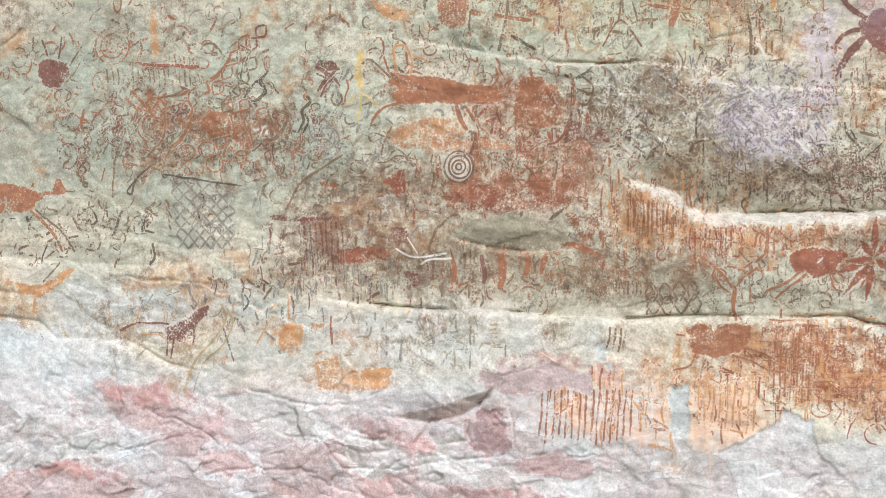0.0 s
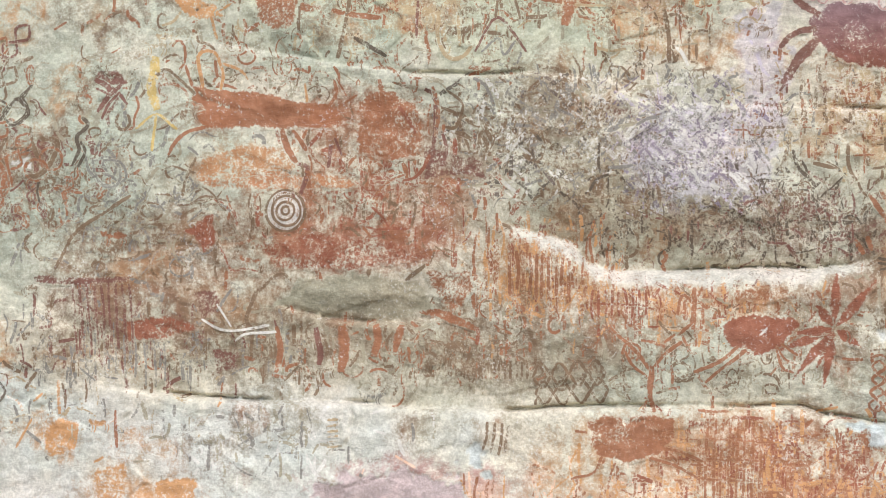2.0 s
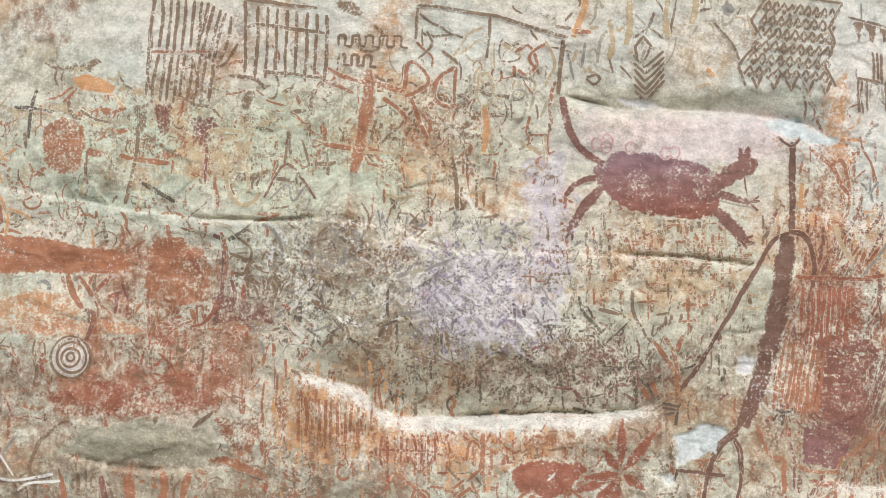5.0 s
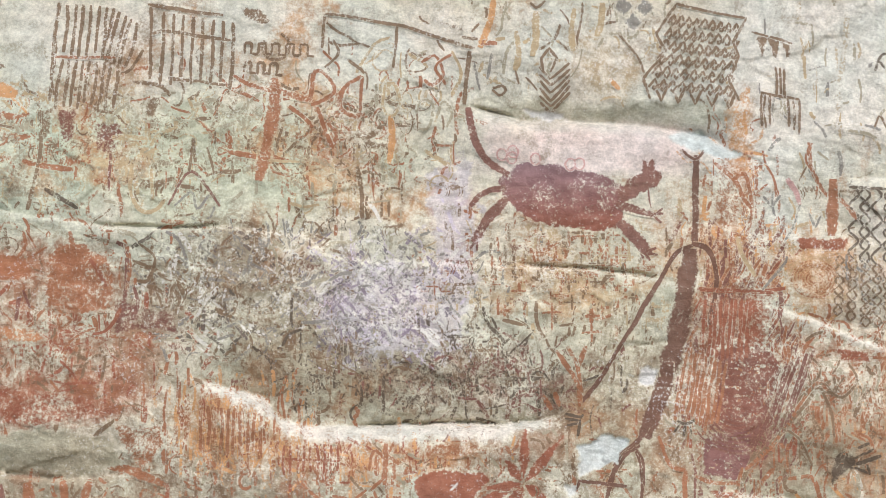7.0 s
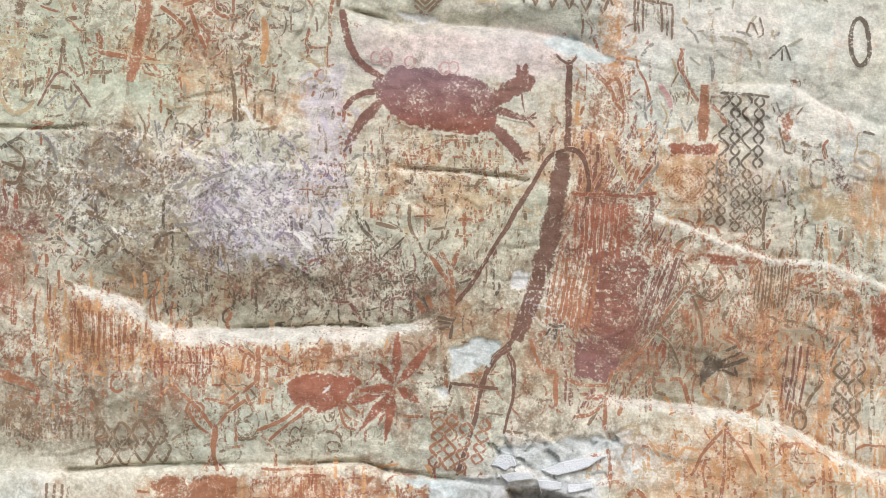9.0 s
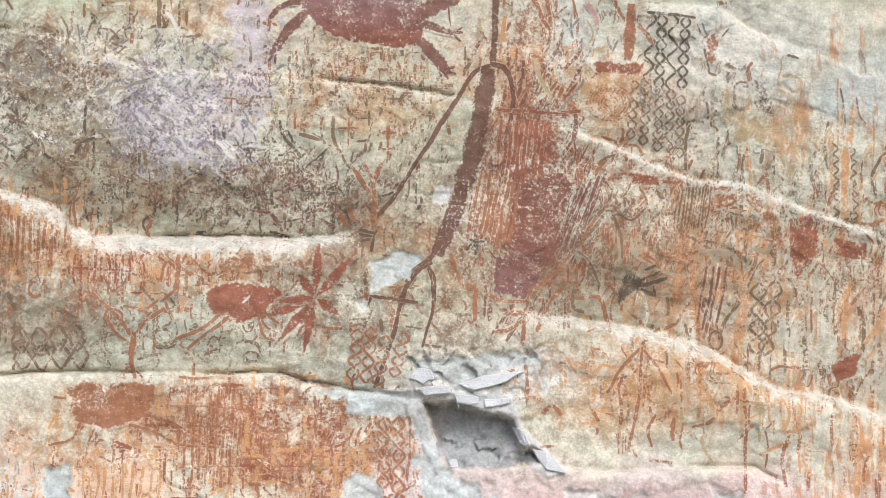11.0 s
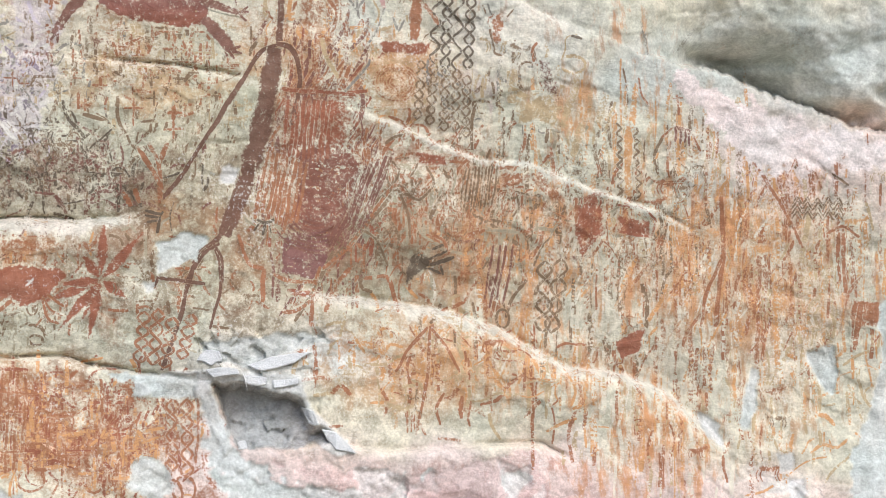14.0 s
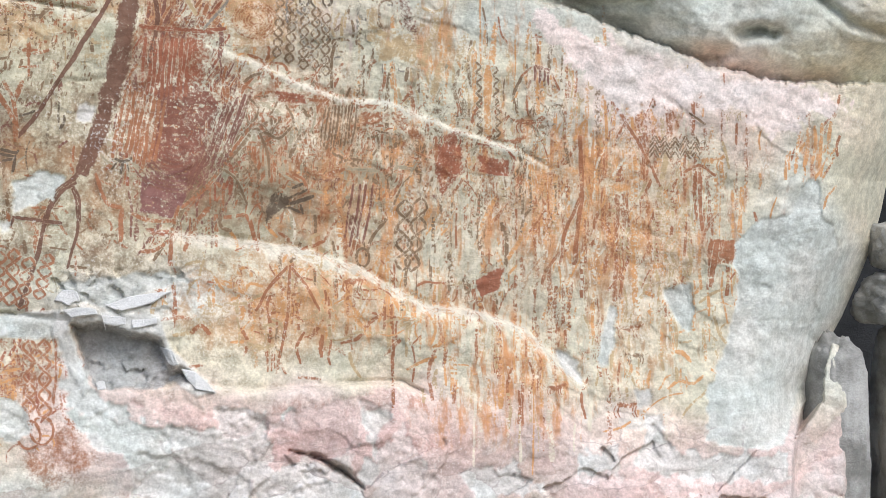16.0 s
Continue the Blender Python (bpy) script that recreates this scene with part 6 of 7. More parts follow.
painting("painted_fringe", "dark red band with hanging strokes", more=fringe)
painting("painted_strands", "pale strands over red-brown strokes", [([(-2.938, 1.825), (-2.801, 1.765), (-2.588, 1.795)], 0.016, PALE), ([(-2.762, 1.713), (-2.704, 1.750), (-2.549, 1.758)], 0.014, PALE), ([(-2.860, 1.900), (-2.782, 1.788)], 0.014, PALE), ([(-2.783, 1.975), (-2.860, 1.863)], 0.016, SLATE), ([(-2.647, 1.975), (-2.704, 1.825), (-2.665, 1.769)], 0.022, BROWN)])
painting("painted_legs", "row of short red-brown uprights below a stone slab", [([(-2.350, 1.781), (-2.327, 1.677), (-2.334, 1.595)], 0.044, WINE), ([(-2.221, 1.789), (-2.205, 1.677), (-2.219, 1.559)], 0.055, RUST), ([(-2.046, 1.804), (-2.038, 1.715), (-2.053, 1.634)], 0.049, RUST), ([(-1.911, 1.804), (-1.933, 1.730), (-1.948, 1.656)], 0.041, RUST), ([(-2.550, 1.788), (-2.526, 1.676), (-2.548, 1.557)], 0.033, RUST)])


def arcs(sk):
    for i in range(8):
        a = [(-1.771, 1.606)][0]
        x, y = a[0] + i * 0.047, a[1] + 0.038 * math.sin(i)
        sk.stroke([(x - 0.022, y - 0.044), (x - 0.014, y), (x + 0.014, y), (x + 0.022, y - 0.044)], 0.012, BROWN, 0.6)
        sk.stroke([(x - 0.022, y - 0.120), (x - 0.014, y - 0.077), (x + 0.014, y - 0.077), (x + 0.022, y - 0.120)], 0.012, OLIVE, 0.6)


painting("painted_arches", "two rows of small brown arches", more=arcs)
painting("painted_creature", "wine red creature with a long snout and fringe", [([(-4.907, 1.263), (-4.769, 1.311), (-4.541, 1.306)], 0.019, WINE), ([(-4.548, 1.244), (-4.555, 1.089)], 0.014, WINE), ([(-4.503, 1.225), (-4.526, 1.070)], 0.014, WINE), ([(-4.355, 1.246), (-4.366, 1.161)], 0.014, WINE), ([(-4.172, 1.447), (-4.130, 1.344), (-4.211, 1.209), (-4.353, 1.054), (-4.433, 0.852)], 0.019, OCHRE), ([(-4.123, 1.421), (-4.081, 1.318), (-4.149, 1.179), (-4.291, 1.035), (-4.363, 0.842)], 0.016, OCHRE), ([(-4.150, 1.287), (-4.067, 1.058)], 0.014, BROWN)],
         [([(-4.574, 1.282), (-4.417, 1.341), (-4.315, 1.419), (-4.246, 1.447), (-4.270, 1.362), (-4.347, 1.300), (-4.350, 1.223), (-4.436, 1.183), (-4.540, 1.197)], WINE, 0.6)])
painting("painted_bird", "orange bird-like patch", [([(-3.687, 1.520), (-3.678, 1.349)], 0.019, ORANGE), ([(-3.906, 1.175), (-3.826, 1.328)], 0.016, ORANGE), ([(-3.387, 1.370), (-3.373, 1.181)], 0.016, RUST)], [([(-3.781, 1.245), (-3.666, 1.337), (-3.573, 1.300), (-3.596, 1.171), (-3.724, 1.131)], ORANGE, 0.75), ([(-3.182, 1.014), (-2.963, 1.037), (-2.962, 0.894), (-3.166, 0.875)], ORANGE, 0.8), ([(-3.484, 1.066), (-3.325, 1.107), (-3.323, 0.880), (-3.482, 0.877)], ORANGE, 0.55)])
painting("painted_animal", "broad rust red animal in profile", [([(-0.703, 1.151), (-0.583, 1.117), (-0.476, 1.051)], 0.019, RUST), ([(-0.676, 1.197), (-0.569, 1.185), (-0.449, 1.132)], 0.019, RUST), ([(-0.933, 1.154), (-0.974, 1.072), (-1.083, 1.043)], 0.016, RUST)],
         [([(-0.995, 1.316), (-0.932, 1.349), (-0.702, 1.353), (-0.590, 1.333), (-0.579, 1.252), (-0.649, 1.170), (-0.811, 1.123), (-0.946, 1.159), (-0.995, 1.235)], RUST, 0.8)])


def grid_low(sk):
    for a, b, d, n_, c in (([(-0.421, 1.334)][0], [(-0.170, 1.336)][0], 0.465, 8, RUST), ([(-1.936, 0.905)][0], [(-1.341, 0.916)][0], 0.328, 15, RUST), ([(-0.904, 0.996)][0], [(-0.545, 0.931)][0], 0.274, 9, ORANGE), ([(-1.495, 1.318)][0], [(-1.384, 1.308)][0], 0.150, 4, BROWN)):
        sk.bars(a, b, (-0.02, -d), n_, 0.016, c, 0.7)
    for pts in ([(-0.435, 1.240), (-0.158, 1.229)], [(-0.436, 1.146), (-0.158, 1.135)], [(-0.463, 1.051), (-0.172, 1.039)], [(-0.464, 0.944), (-0.173, 0.954)]):
        sk.stroke(pts, 0.014, RUST, 0.65)
    for y in range(6):
        a = [(-2.264, 1.321)][0]
        sk.stroke([(a[0] - 0.027, a[1] - y * 0.027), (a[0] + 0.027, a[1] - y * 0.027 + 0.006)], 0.014, OCHRE, 0.75)


painting("painted_grid", "orange-red grid and rows of upright strokes", more=grid_low)

# middle of the wall
painting("painted_insect", "red oval insect with long hind legs", [([(-0.278, 1.684), (-0.366, 1.608), (-0.488, 1.555)], 0.019, RUST), ([(-0.240, 1.667), (-0.339, 1.586), (-0.432, 1.506)], 0.019, RUST), ([(-0.099, 1.688), (-0.054, 1.625), (-0.000, 1.595)], 0.014, RUST), ([(-0.077, 1.699), (0.008, 1.639)], 0.014, RUST), ([(-0.094, 1.680), (-0.068, 1.585), (-0.014, 1.558)], 0.014, RUST)],
         [([(-0.347, 1.782), (-0.309, 1.814), (-0.200, 1.830), (-0.011, 1.817), (0.011, 1.785), (-0.067, 1.685), (-0.159, 1.637), (-0.256, 1.651), (-0.332, 1.698)], RED, 0.95), ([(-0.171, 1.743), (-0.141, 1.780), (-0.119, 1.786), (-0.152, 1.742), (-0.169, 1.732)], PALE, 1.0)])


def star(sk):
    c = [(0.177, 1.767)][0]
    for tip in [(0.192, 2.011), (0.098, 1.876), (0.292, 1.885), (0.347, 1.960), (0.015, 1.747), (0.007, 1.558), (0.130, 1.530), (-0.040, 1.679), (0.107, 1.611), (0.283, 1.691)]:
        tip = (c[0] + 1.2 * (tip[0] - c[0]), c[1] + 1.2 * (tip[1] - c[1]))
        mid = ((c[0] * 0.6 + tip[0] * 0.4), (c[1] * 0.6 + tip[1] * 0.4))
        dx, dy = tip[0] - c[0], tip[1] - c[1]
        r = math.hypot(dx, dy)
        px, py = -dy / r * 0.027, dx / r * 0.027
        sk.fill([c, (mid[0] + px, mid[1] + py), tip, (mid[0] - px, mid[1] - py)], RED, 0.98, 0.006, 0.008)


painting("painted_star", "red many-rayed star", more=star)


def under_ledge(sk):
    sk.bars([(-0.976, 1.959)][0], [(-0.717, 1.957)][0], (0, -0.131), 9, 0.016, RED, 0.8)
    sk.stroke([(-0.992, 1.896), (-0.704, 1.883)], 0.016, RED, 0.7)
    sk.bars([(-1.380, 2.156)][0], [(-1.088, 2.111)][0], (0, -0.205), 10, 0.019, RUST, 0.75)
    sk.fill([(-0.307, 1.953), (-0.035, 1.964), (0.018, 1.909), (-0.280, 1.901)], RUST, 0.45)
    sk.fill([(-1.799, 2.064), (-1.575, 2.056), (-1.561, 1.951), (-1.659, 1.841), (-1.771, 1.980)], RUST, 0.5)
    sk.stroke([(-1.827, 1.856), (-1.715, 1.842), (-1.547, 1.772)], 0.044, RUST, 0.7)
    sk.stroke([(-0.484, 1.968), (-0.486, 1.764)], 0.027, RUST, 0.85)
    for pts in ([(-0.485, 1.886), (-0.539, 1.928), (-0.567, 1.833)], [(-0.485, 1.886), (-0.443, 1.968)], [(-0.486, 1.805), (-0.555, 1.737)], [(-0.486, 1.791), (-0.479, 1.682)]):
        sk.stroke(pts, 0.016, RUST, 0.8)


painting("painted_row", "red uprights and small signs under a ledge", more=under_ledge)


def tree(sk):
    for pts, w in (([(-0.681, 1.366), (-0.699, 1.480), (-0.693, 1.588)], 11), ([(-0.698, 1.561), (-0.774, 1.665), (-0.894, 1.775)], 7), ([(-0.693, 1.561), (-0.624, 1.642), (-0.541, 1.702)], 7), ([(-0.824, 1.665), (-0.775, 1.589), (-0.707, 1.534)], 6), ([(-0.829, 1.644), (-0.807, 1.693), (-0.747, 1.676), (-0.764, 1.611)], 6), ([(-0.736, 1.366), (-0.699, 1.453)], 6)):
        sk.stroke(pts, w * 0.00274, RUST, 0.85)
    for a, b in (([(-1.270, 1.537)][0], [(-0.912, 1.562)][0]), ([(-1.257, 1.455)][0], [(-0.899, 1.475)][0])):
        sk.chain(a, b, 0.060, 4, 0.016, BROWN, 0.75)
    sk.bars([(-1.799, 1.636)][0], [(-1.298, 1.619)][0], (0, -0.096), 20, 0.014, BROWN, 0.6)


painting("painted_tree", "branching rust red sign beside a brown net", more=tree)
painting("painted_stick", "dark stick sign on a brown oval", [([(-0.938, 2.676), (-0.944, 2.579), (-0.933, 2.529)], 0.016, DARK), ([(-0.989, 2.442), (-0.956, 2.496), (-0.892, 2.523)], 0.016, DARK)], [([(-0.989, 2.511), (-0.928, 2.529), (-0.906, 2.468), (-0.948, 2.413), (-0.989, 2.442)], BROWN, 0.7)])


def upper_west(sk):
    sk.fill([(-3.112, 3.476), (-2.995, 3.456), (-2.878, 3.413), (-2.840, 3.355), (-2.950, 3.334), (-3.052, 3.383)], ORANGE, 0.85)
    for pts, w, c in (([(-3.052, 3.383), (-3.095, 3.332), (-3.154, 3.313)], 6, OCHRE), ([(-2.892, 3.350), (-2.862, 3.235)], 7, ORANGE), ([(-2.849, 3.378), (-2.791, 3.420)], 6, ORANGE), ([(-3.091, 3.476), (-3.133, 3.514)], 6, ORANGE),
                      ([(-2.513, 3.720), (-2.582, 3.673), (-2.652, 3.654)], 6, RUST), ([(-2.490, 3.708), (-2.562, 3.643)], 5, RUST), ([(-2.331, 3.686), (-2.282, 3.645), (-2.253, 3.604)], 6, ORANGE), ([(-2.475, 3.598), (-2.402, 3.553), (-2.316, 3.531)], 6, BROWN),
                      ([(-2.196, 3.620), (-2.184, 3.476), (-2.194, 3.363), (-2.242, 3.122)], 8, BROWN), ([(-2.272, 3.370), (-2.186, 3.340), (-2.029, 3.325)], 10, RUST), ([(-2.160, 3.231), (-2.085, 3.176), (-1.994, 3.125)], 10, DARK), ([(-2.693, 3.719), (-2.721, 3.605), (-2.734, 3.461)], 7, DARK), ([(-2.808, 3.621), (-2.721, 3.616), (-2.605, 3.596)], 7, DARK),
                      ([(-1.730, 3.357), (-1.733, 3.210), (-1.682, 3.113), (-1.608, 3.117), (-1.563, 3.167)], 8, OCHRE), ([(-1.631, 3.321), (-1.625, 3.166)], 6, OCHRE), ([(-1.835, 3.411), (-1.840, 3.213)], 6, WINE), ([(-1.829, 3.473), (-1.659, 3.478)], 9, OCHRE),
                      ([(-1.546, 3.136), (-1.489, 3.247), (-1.433, 3.302), (-1.363, 3.230), (-1.293, 3.130)], 6, WINE), ([(-1.518, 3.135), (-1.433, 3.204), (-1.405, 3.119), (-1.349, 3.188)], 6, SLATE), ([(-1.433, 3.430), (-1.447, 3.303)], 6, BROWN), ([(-1.362, 3.428), (-1.320, 3.286)], 6, BROWN),
                      ([(-1.758, 2.971), (-1.738, 2.872), (-1.744, 2.718)], 9, RUST)):
        sk.stroke(pts, w * 0.00274, c, 0.8)
    sk.fill([(-2.513, 3.766), (-2.447, 3.781), (-2.352, 3.750), (-2.288, 3.708), (-2.317, 3.680), (-2.475, 3.702)], ORANGE, 0.8)
    sk.fill([(-2.662, 3.531), (-2.561, 3.566), (-2.460, 3.535), (-2.445, 3.426), (-2.473, 3.298), (-2.573, 3.272), (-2.660, 3.345)], RUST, 0.62)
    sk.fill([(-1.915, 3.541), (-1.801, 3.558), (-1.773, 3.481), (-1.829, 3.383), (-1.909, 3.413)], WINE, 0.6)
    sk.fill([(-2.187, 3.619), (-2.130, 3.632), (-2.143, 3.490), (-2.195, 3.462)], BROWN, 0.65)
    sk.fill([(-2.092, 3.617), (-2.012, 3.621), (-2.018, 3.501), (-2.080, 3.431)], WINE, 0.6)
    sk.fill([(-1.673, 3.634), (-1.616, 3.690), (-1.602, 3.618), (-1.645, 3.577)], BROWN, 0.6)
    sk.fill([(-1.631, 3.671), (-1.598, 3.691), (-1.586, 3.642), (-1.636, 3.583), (-1.672, 3.601)], BROWN, 0.7)


painting("painted_group", "orange and brown animals and signs on greenish stone", more=upper_west)


def coyote(sk):
    sk.fill([(0.105, 3.293), (0.208, 3.331), (0.360, 3.319), (0.484, 3.295), (0.608, 3.254), (0.698, 3.208), (0.714, 3.158), (0.674, 3.091), (0.694, 3.002), (0.562, 2.992), (0.397, 3.005), (0.259, 3.037), (0.163, 3.096), (0.095, 3.167), (0.079, 3.237)], srgb(126, 86, 78), 0.86)
    top, low = [(0.402, 3.324)][0][1], [(0.397, 3.016)][0][1]
    k = np.clip((sk.v[-1] - low) / (top - low), 0, 1)[:, None]
    sk.c[-1] = srgb(132, 102, 104) * k + srgb(130, 78, 62) * (1 - k)
    sk.stroke([(-0.067, 3.611), (-0.057, 3.512), (-0.027, 3.418), (0.030, 3.333), (0.124, 3.270)], 0.041, WINE, 0.9)
    sk.fill([(0.654, 3.181), (0.699, 3.236), (0.777, 3.275), (0.778, 3.342), (0.795, 3.353), (0.808, 3.308), (0.817, 3.353), (0.839, 3.336), (0.843, 3.291), (0.873, 3.257), (0.853, 3.207), (0.800, 3.191), (0.744, 3.152), (0.675, 3.119)], WINE, 0.9)
    sk.stroke([(0.806, 3.193), (0.810, 3.146), (0.818, 3.101)], 0.011, WINE, 0.85)
    for pts, w in (([(0.647, 3.119), (0.757, 3.085), (0.844, 3.062)], 16), ([(0.659, 3.036), (0.732, 2.957), (0.807, 2.867)], 20), ([(0.109, 3.209), (0.007, 3.182), (-0.066, 3.121)], 12), ([(0.117, 3.158), (0.028, 3.061), (-0.051, 2.937)], 19)):
        sk.stroke(pts, w * 0.00274, WINE, 0.9)
    for a in ([(0.833, 3.062), (0.873, 3.100)], [(0.833, 3.067), (0.878, 3.072)], [(0.833, 3.056), (0.866, 3.025)], [(0.794, 2.884), (0.841, 2.900)], [(0.794, 2.878), (0.846, 2.867)], [(0.786, 2.879), (0.807, 2.840)], [(0.767, 2.901), (0.774, 2.851)], [(-0.040, 2.953), (-0.068, 2.909)], [(-0.029, 2.953), (-0.035, 2.898)]):
        sk.stroke(a, 0.016, WINE, 0.85)


painting("painted_coyote", "large wine red four-legged animal with a raised tail", more=coyote)


def small_loops(sk):
    for c in [(0.092, 3.372), (0.142, 3.355), (0.147, 3.388), (0.258, 3.348), (0.429, 3.318), (0.471, 3.323)]:
        sk.ring(c[0], c[1], 0.025, 0.030, 0.011, ROSE, 0.7)


painting("painted_loops", "small pinkish loops", more=small_loops)


def tall(sk):
    c = srgb(110, 80, 66)
    for pts, w in (([(1.044, 3.359), (1.037, 3.177), (1.023, 2.910)], 12), ([(0.973, 3.385), (1.005, 3.357), (1.049, 3.345), (1.094, 3.395), (1.084, 3.429)], 6), ([(1.017, 2.915), (0.931, 2.866), (0.846, 2.734), (0.718, 2.520), (0.572, 2.291), (0.461, 2.155)], 9),
                   ([(1.017, 2.921), (1.088, 2.898), (1.125, 2.814), (1.121, 2.676), (1.093, 2.525)], 10), ([(1.006, 2.899), (0.973, 2.677), (0.925, 2.458), (0.872, 2.266)], 36), ([(0.890, 2.348), (0.834, 2.158), (0.762, 1.982)], 32),
                   ([(0.785, 2.036), (0.713, 1.952), (0.652, 1.909), (0.596, 1.775)], 9), ([(0.713, 1.952), (0.755, 1.860), (0.758, 1.752)], 5),
                   ([(0.741, 1.947), (0.672, 1.909), (0.621, 1.827), (0.587, 1.718), (0.548, 1.555), (0.469, 1.334)], 9), ([(0.727, 1.930), (0.742, 1.826), (0.741, 1.690), (0.695, 1.532)], 6), ([(0.440, 1.779), (0.561, 1.768), (0.675, 1.750)], 7), ([(0.446, 1.779), (0.434, 1.736)], 5)):
        sk.stroke(pts, w * 0.00274, c, 1.05)


painting("painted_tall_figure", "very tall dark brown stick-like sign with arched limbs", more=tall)


def palm_marks(sk):
    for pts in ([(0.386, 2.103), (0.454, 2.086), (0.471, 2.097)], [(0.383, 2.075), (0.454, 2.069)], [(0.393, 2.048), (0.459, 2.053)], [(0.442, 1.993), (0.459, 2.075)]):
        sk.stroke(pts, 0.016, DARK, 0.9)
    for pts in ([(0.455, 2.134), (0.457, 2.270), (0.442, 2.352), (0.399, 2.424)], [(0.452, 2.325), (0.487, 2.429)], [(0.462, 2.215), (0.403, 2.325), (0.347, 2.408)], [(0.331, 2.203), (0.357, 2.134)], [(0.281, 2.189), (0.324, 2.121)]):
        sk.stroke(pts, 0.027, RUST, 0.85)


painting("painted_prints", "dark finger strokes beside a red branching sign", more=palm_marks)


def red_mass(sk):
    sk.fill([(1.126, 2.401), (1.291, 2.454), (1.429, 2.344), (1.392, 2.180), (1.319, 1.991), (1.196, 1.938), (1.096, 2.074)], srgb(128, 84, 70), 0.8)
    sk.fill([(1.061, 1.993), (1.279, 2.018), (1.261, 1.842), (1.192, 1.775), (1.044, 1.809)], srgb(126, 88, 82), 0.85)
    sk.stroke([(1.045, 2.693), (1.215, 2.686), (1.461, 2.695)], 0.019, RED, 0.85)
    sk.fill([(1.269, 2.675), (1.412, 2.684), (1.344, 2.427), (1.233, 2.345), (1.293, 2.537)], RED, 0.55)
    for i in range(9):
        c = [(1.214, 2.127)][0]
        r = 0.05 + 0.022 * i
        k = np.linspace(-2.6, -0.4, 10)
        sk.stroke(np.stack([c[0] + r * np.cos(k), c[1] + r * np.sin(k)], 1), 0.012, WINE, 0.7)
    sk.bars([(1.077, 2.649)][0], [(1.296, 2.647)][0], (-0.03, -0.301), 10, 0.019, RED, 0.8)
    sk.bars([(0.976, 2.402)][0], [(1.165, 2.346)][0], (-0.06, -0.328), 9, 0.019, RUST, 0.8)
    sk.bars([(1.423, 2.316)][0], [(1.589, 2.397)][0], (-0.16, -0.410), 6, 0.022, WINE, 0.75)
    for pts in ([(1.234, 1.836), (1.197, 1.713), (1.183, 1.544)], [(1.196, 1.681), (1.121, 1.618), (1.047, 1.611)], [(0.959, 1.825), (0.949, 1.661)], [(1.000, 1.797), (1.082, 1.763), (1.219, 1.762)], [(0.837, 1.990), (0.885, 1.853), (0.959, 1.825)], [(1.248, 1.822), (1.416, 1.986), (1.586, 2.233), (1.655, 2.204)]):
        sk.stroke(pts, 0.022, RUST, 0.85)


painting("painted_mass", "dense dark red patch of hatched strokes", more=red_mass)


def upper_grids(sk):
    sk.bars([(-2.100, 4.164)][0], [(-1.862, 4.141)][0], (-0.02, -0.260), 7, 0.019, BROWN, 0.85)
    sk.bars([(-1.828, 4.132)][0], [(-1.714, 4.058)][0], (-0.06, -0.246), 5, 0.019, BROWN, 0.8)
    sk.bars([(-2.117, 3.879)][0], [(-1.802, 3.853)][0], (-0.03, -0.233), 10, 0.019, BROWN, 0.75)
    sk.stroke([(-2.134, 3.891), (-1.971, 3.883), (-1.816, 3.879)], 0.016, RUST, 0.8)
    sk.stroke([(-2.103, 4.164), (-2.120, 4.006), (-2.132, 3.777), (-2.108, 3.662)], 0.019, BROWN, 0.8)
    sk.bars([(-1.580, 4.108)][0], [(-1.230, 4.052)][0], (-0.015, -0.342), 8, 0.019, BROWN, 0.85)
    for pts in ([(-1.659, 4.150), (-1.467, 4.113), (-1.284, 4.087)], [(-1.646, 3.994), (-1.551, 4.010), (-1.241, 3.961)], [(-1.554, 3.776), (-1.268, 3.738)], [(-1.642, 4.144), (-1.644, 3.771)]):
        sk.stroke(pts, 0.019, BROWN, 0.85)
    sk.fill([(-1.200, 4.124), (-1.101, 4.114), (-1.039, 4.056), (-1.073, 4.036), (-1.157, 4.074)], BROWN, 0.75)
    sk.meander([(-1.179, 3.894)][0], [(-0.831, 3.876)][0], 0.055, 5, 0.016, BROWN)
    sk.meander([(-1.178, 3.800)][0], [(-0.988, 3.781)][0], 0.055, 3, 0.016, BROWN)


painting("painted_grids", "brown upright bar grids and a meander line", more=upper_grids)


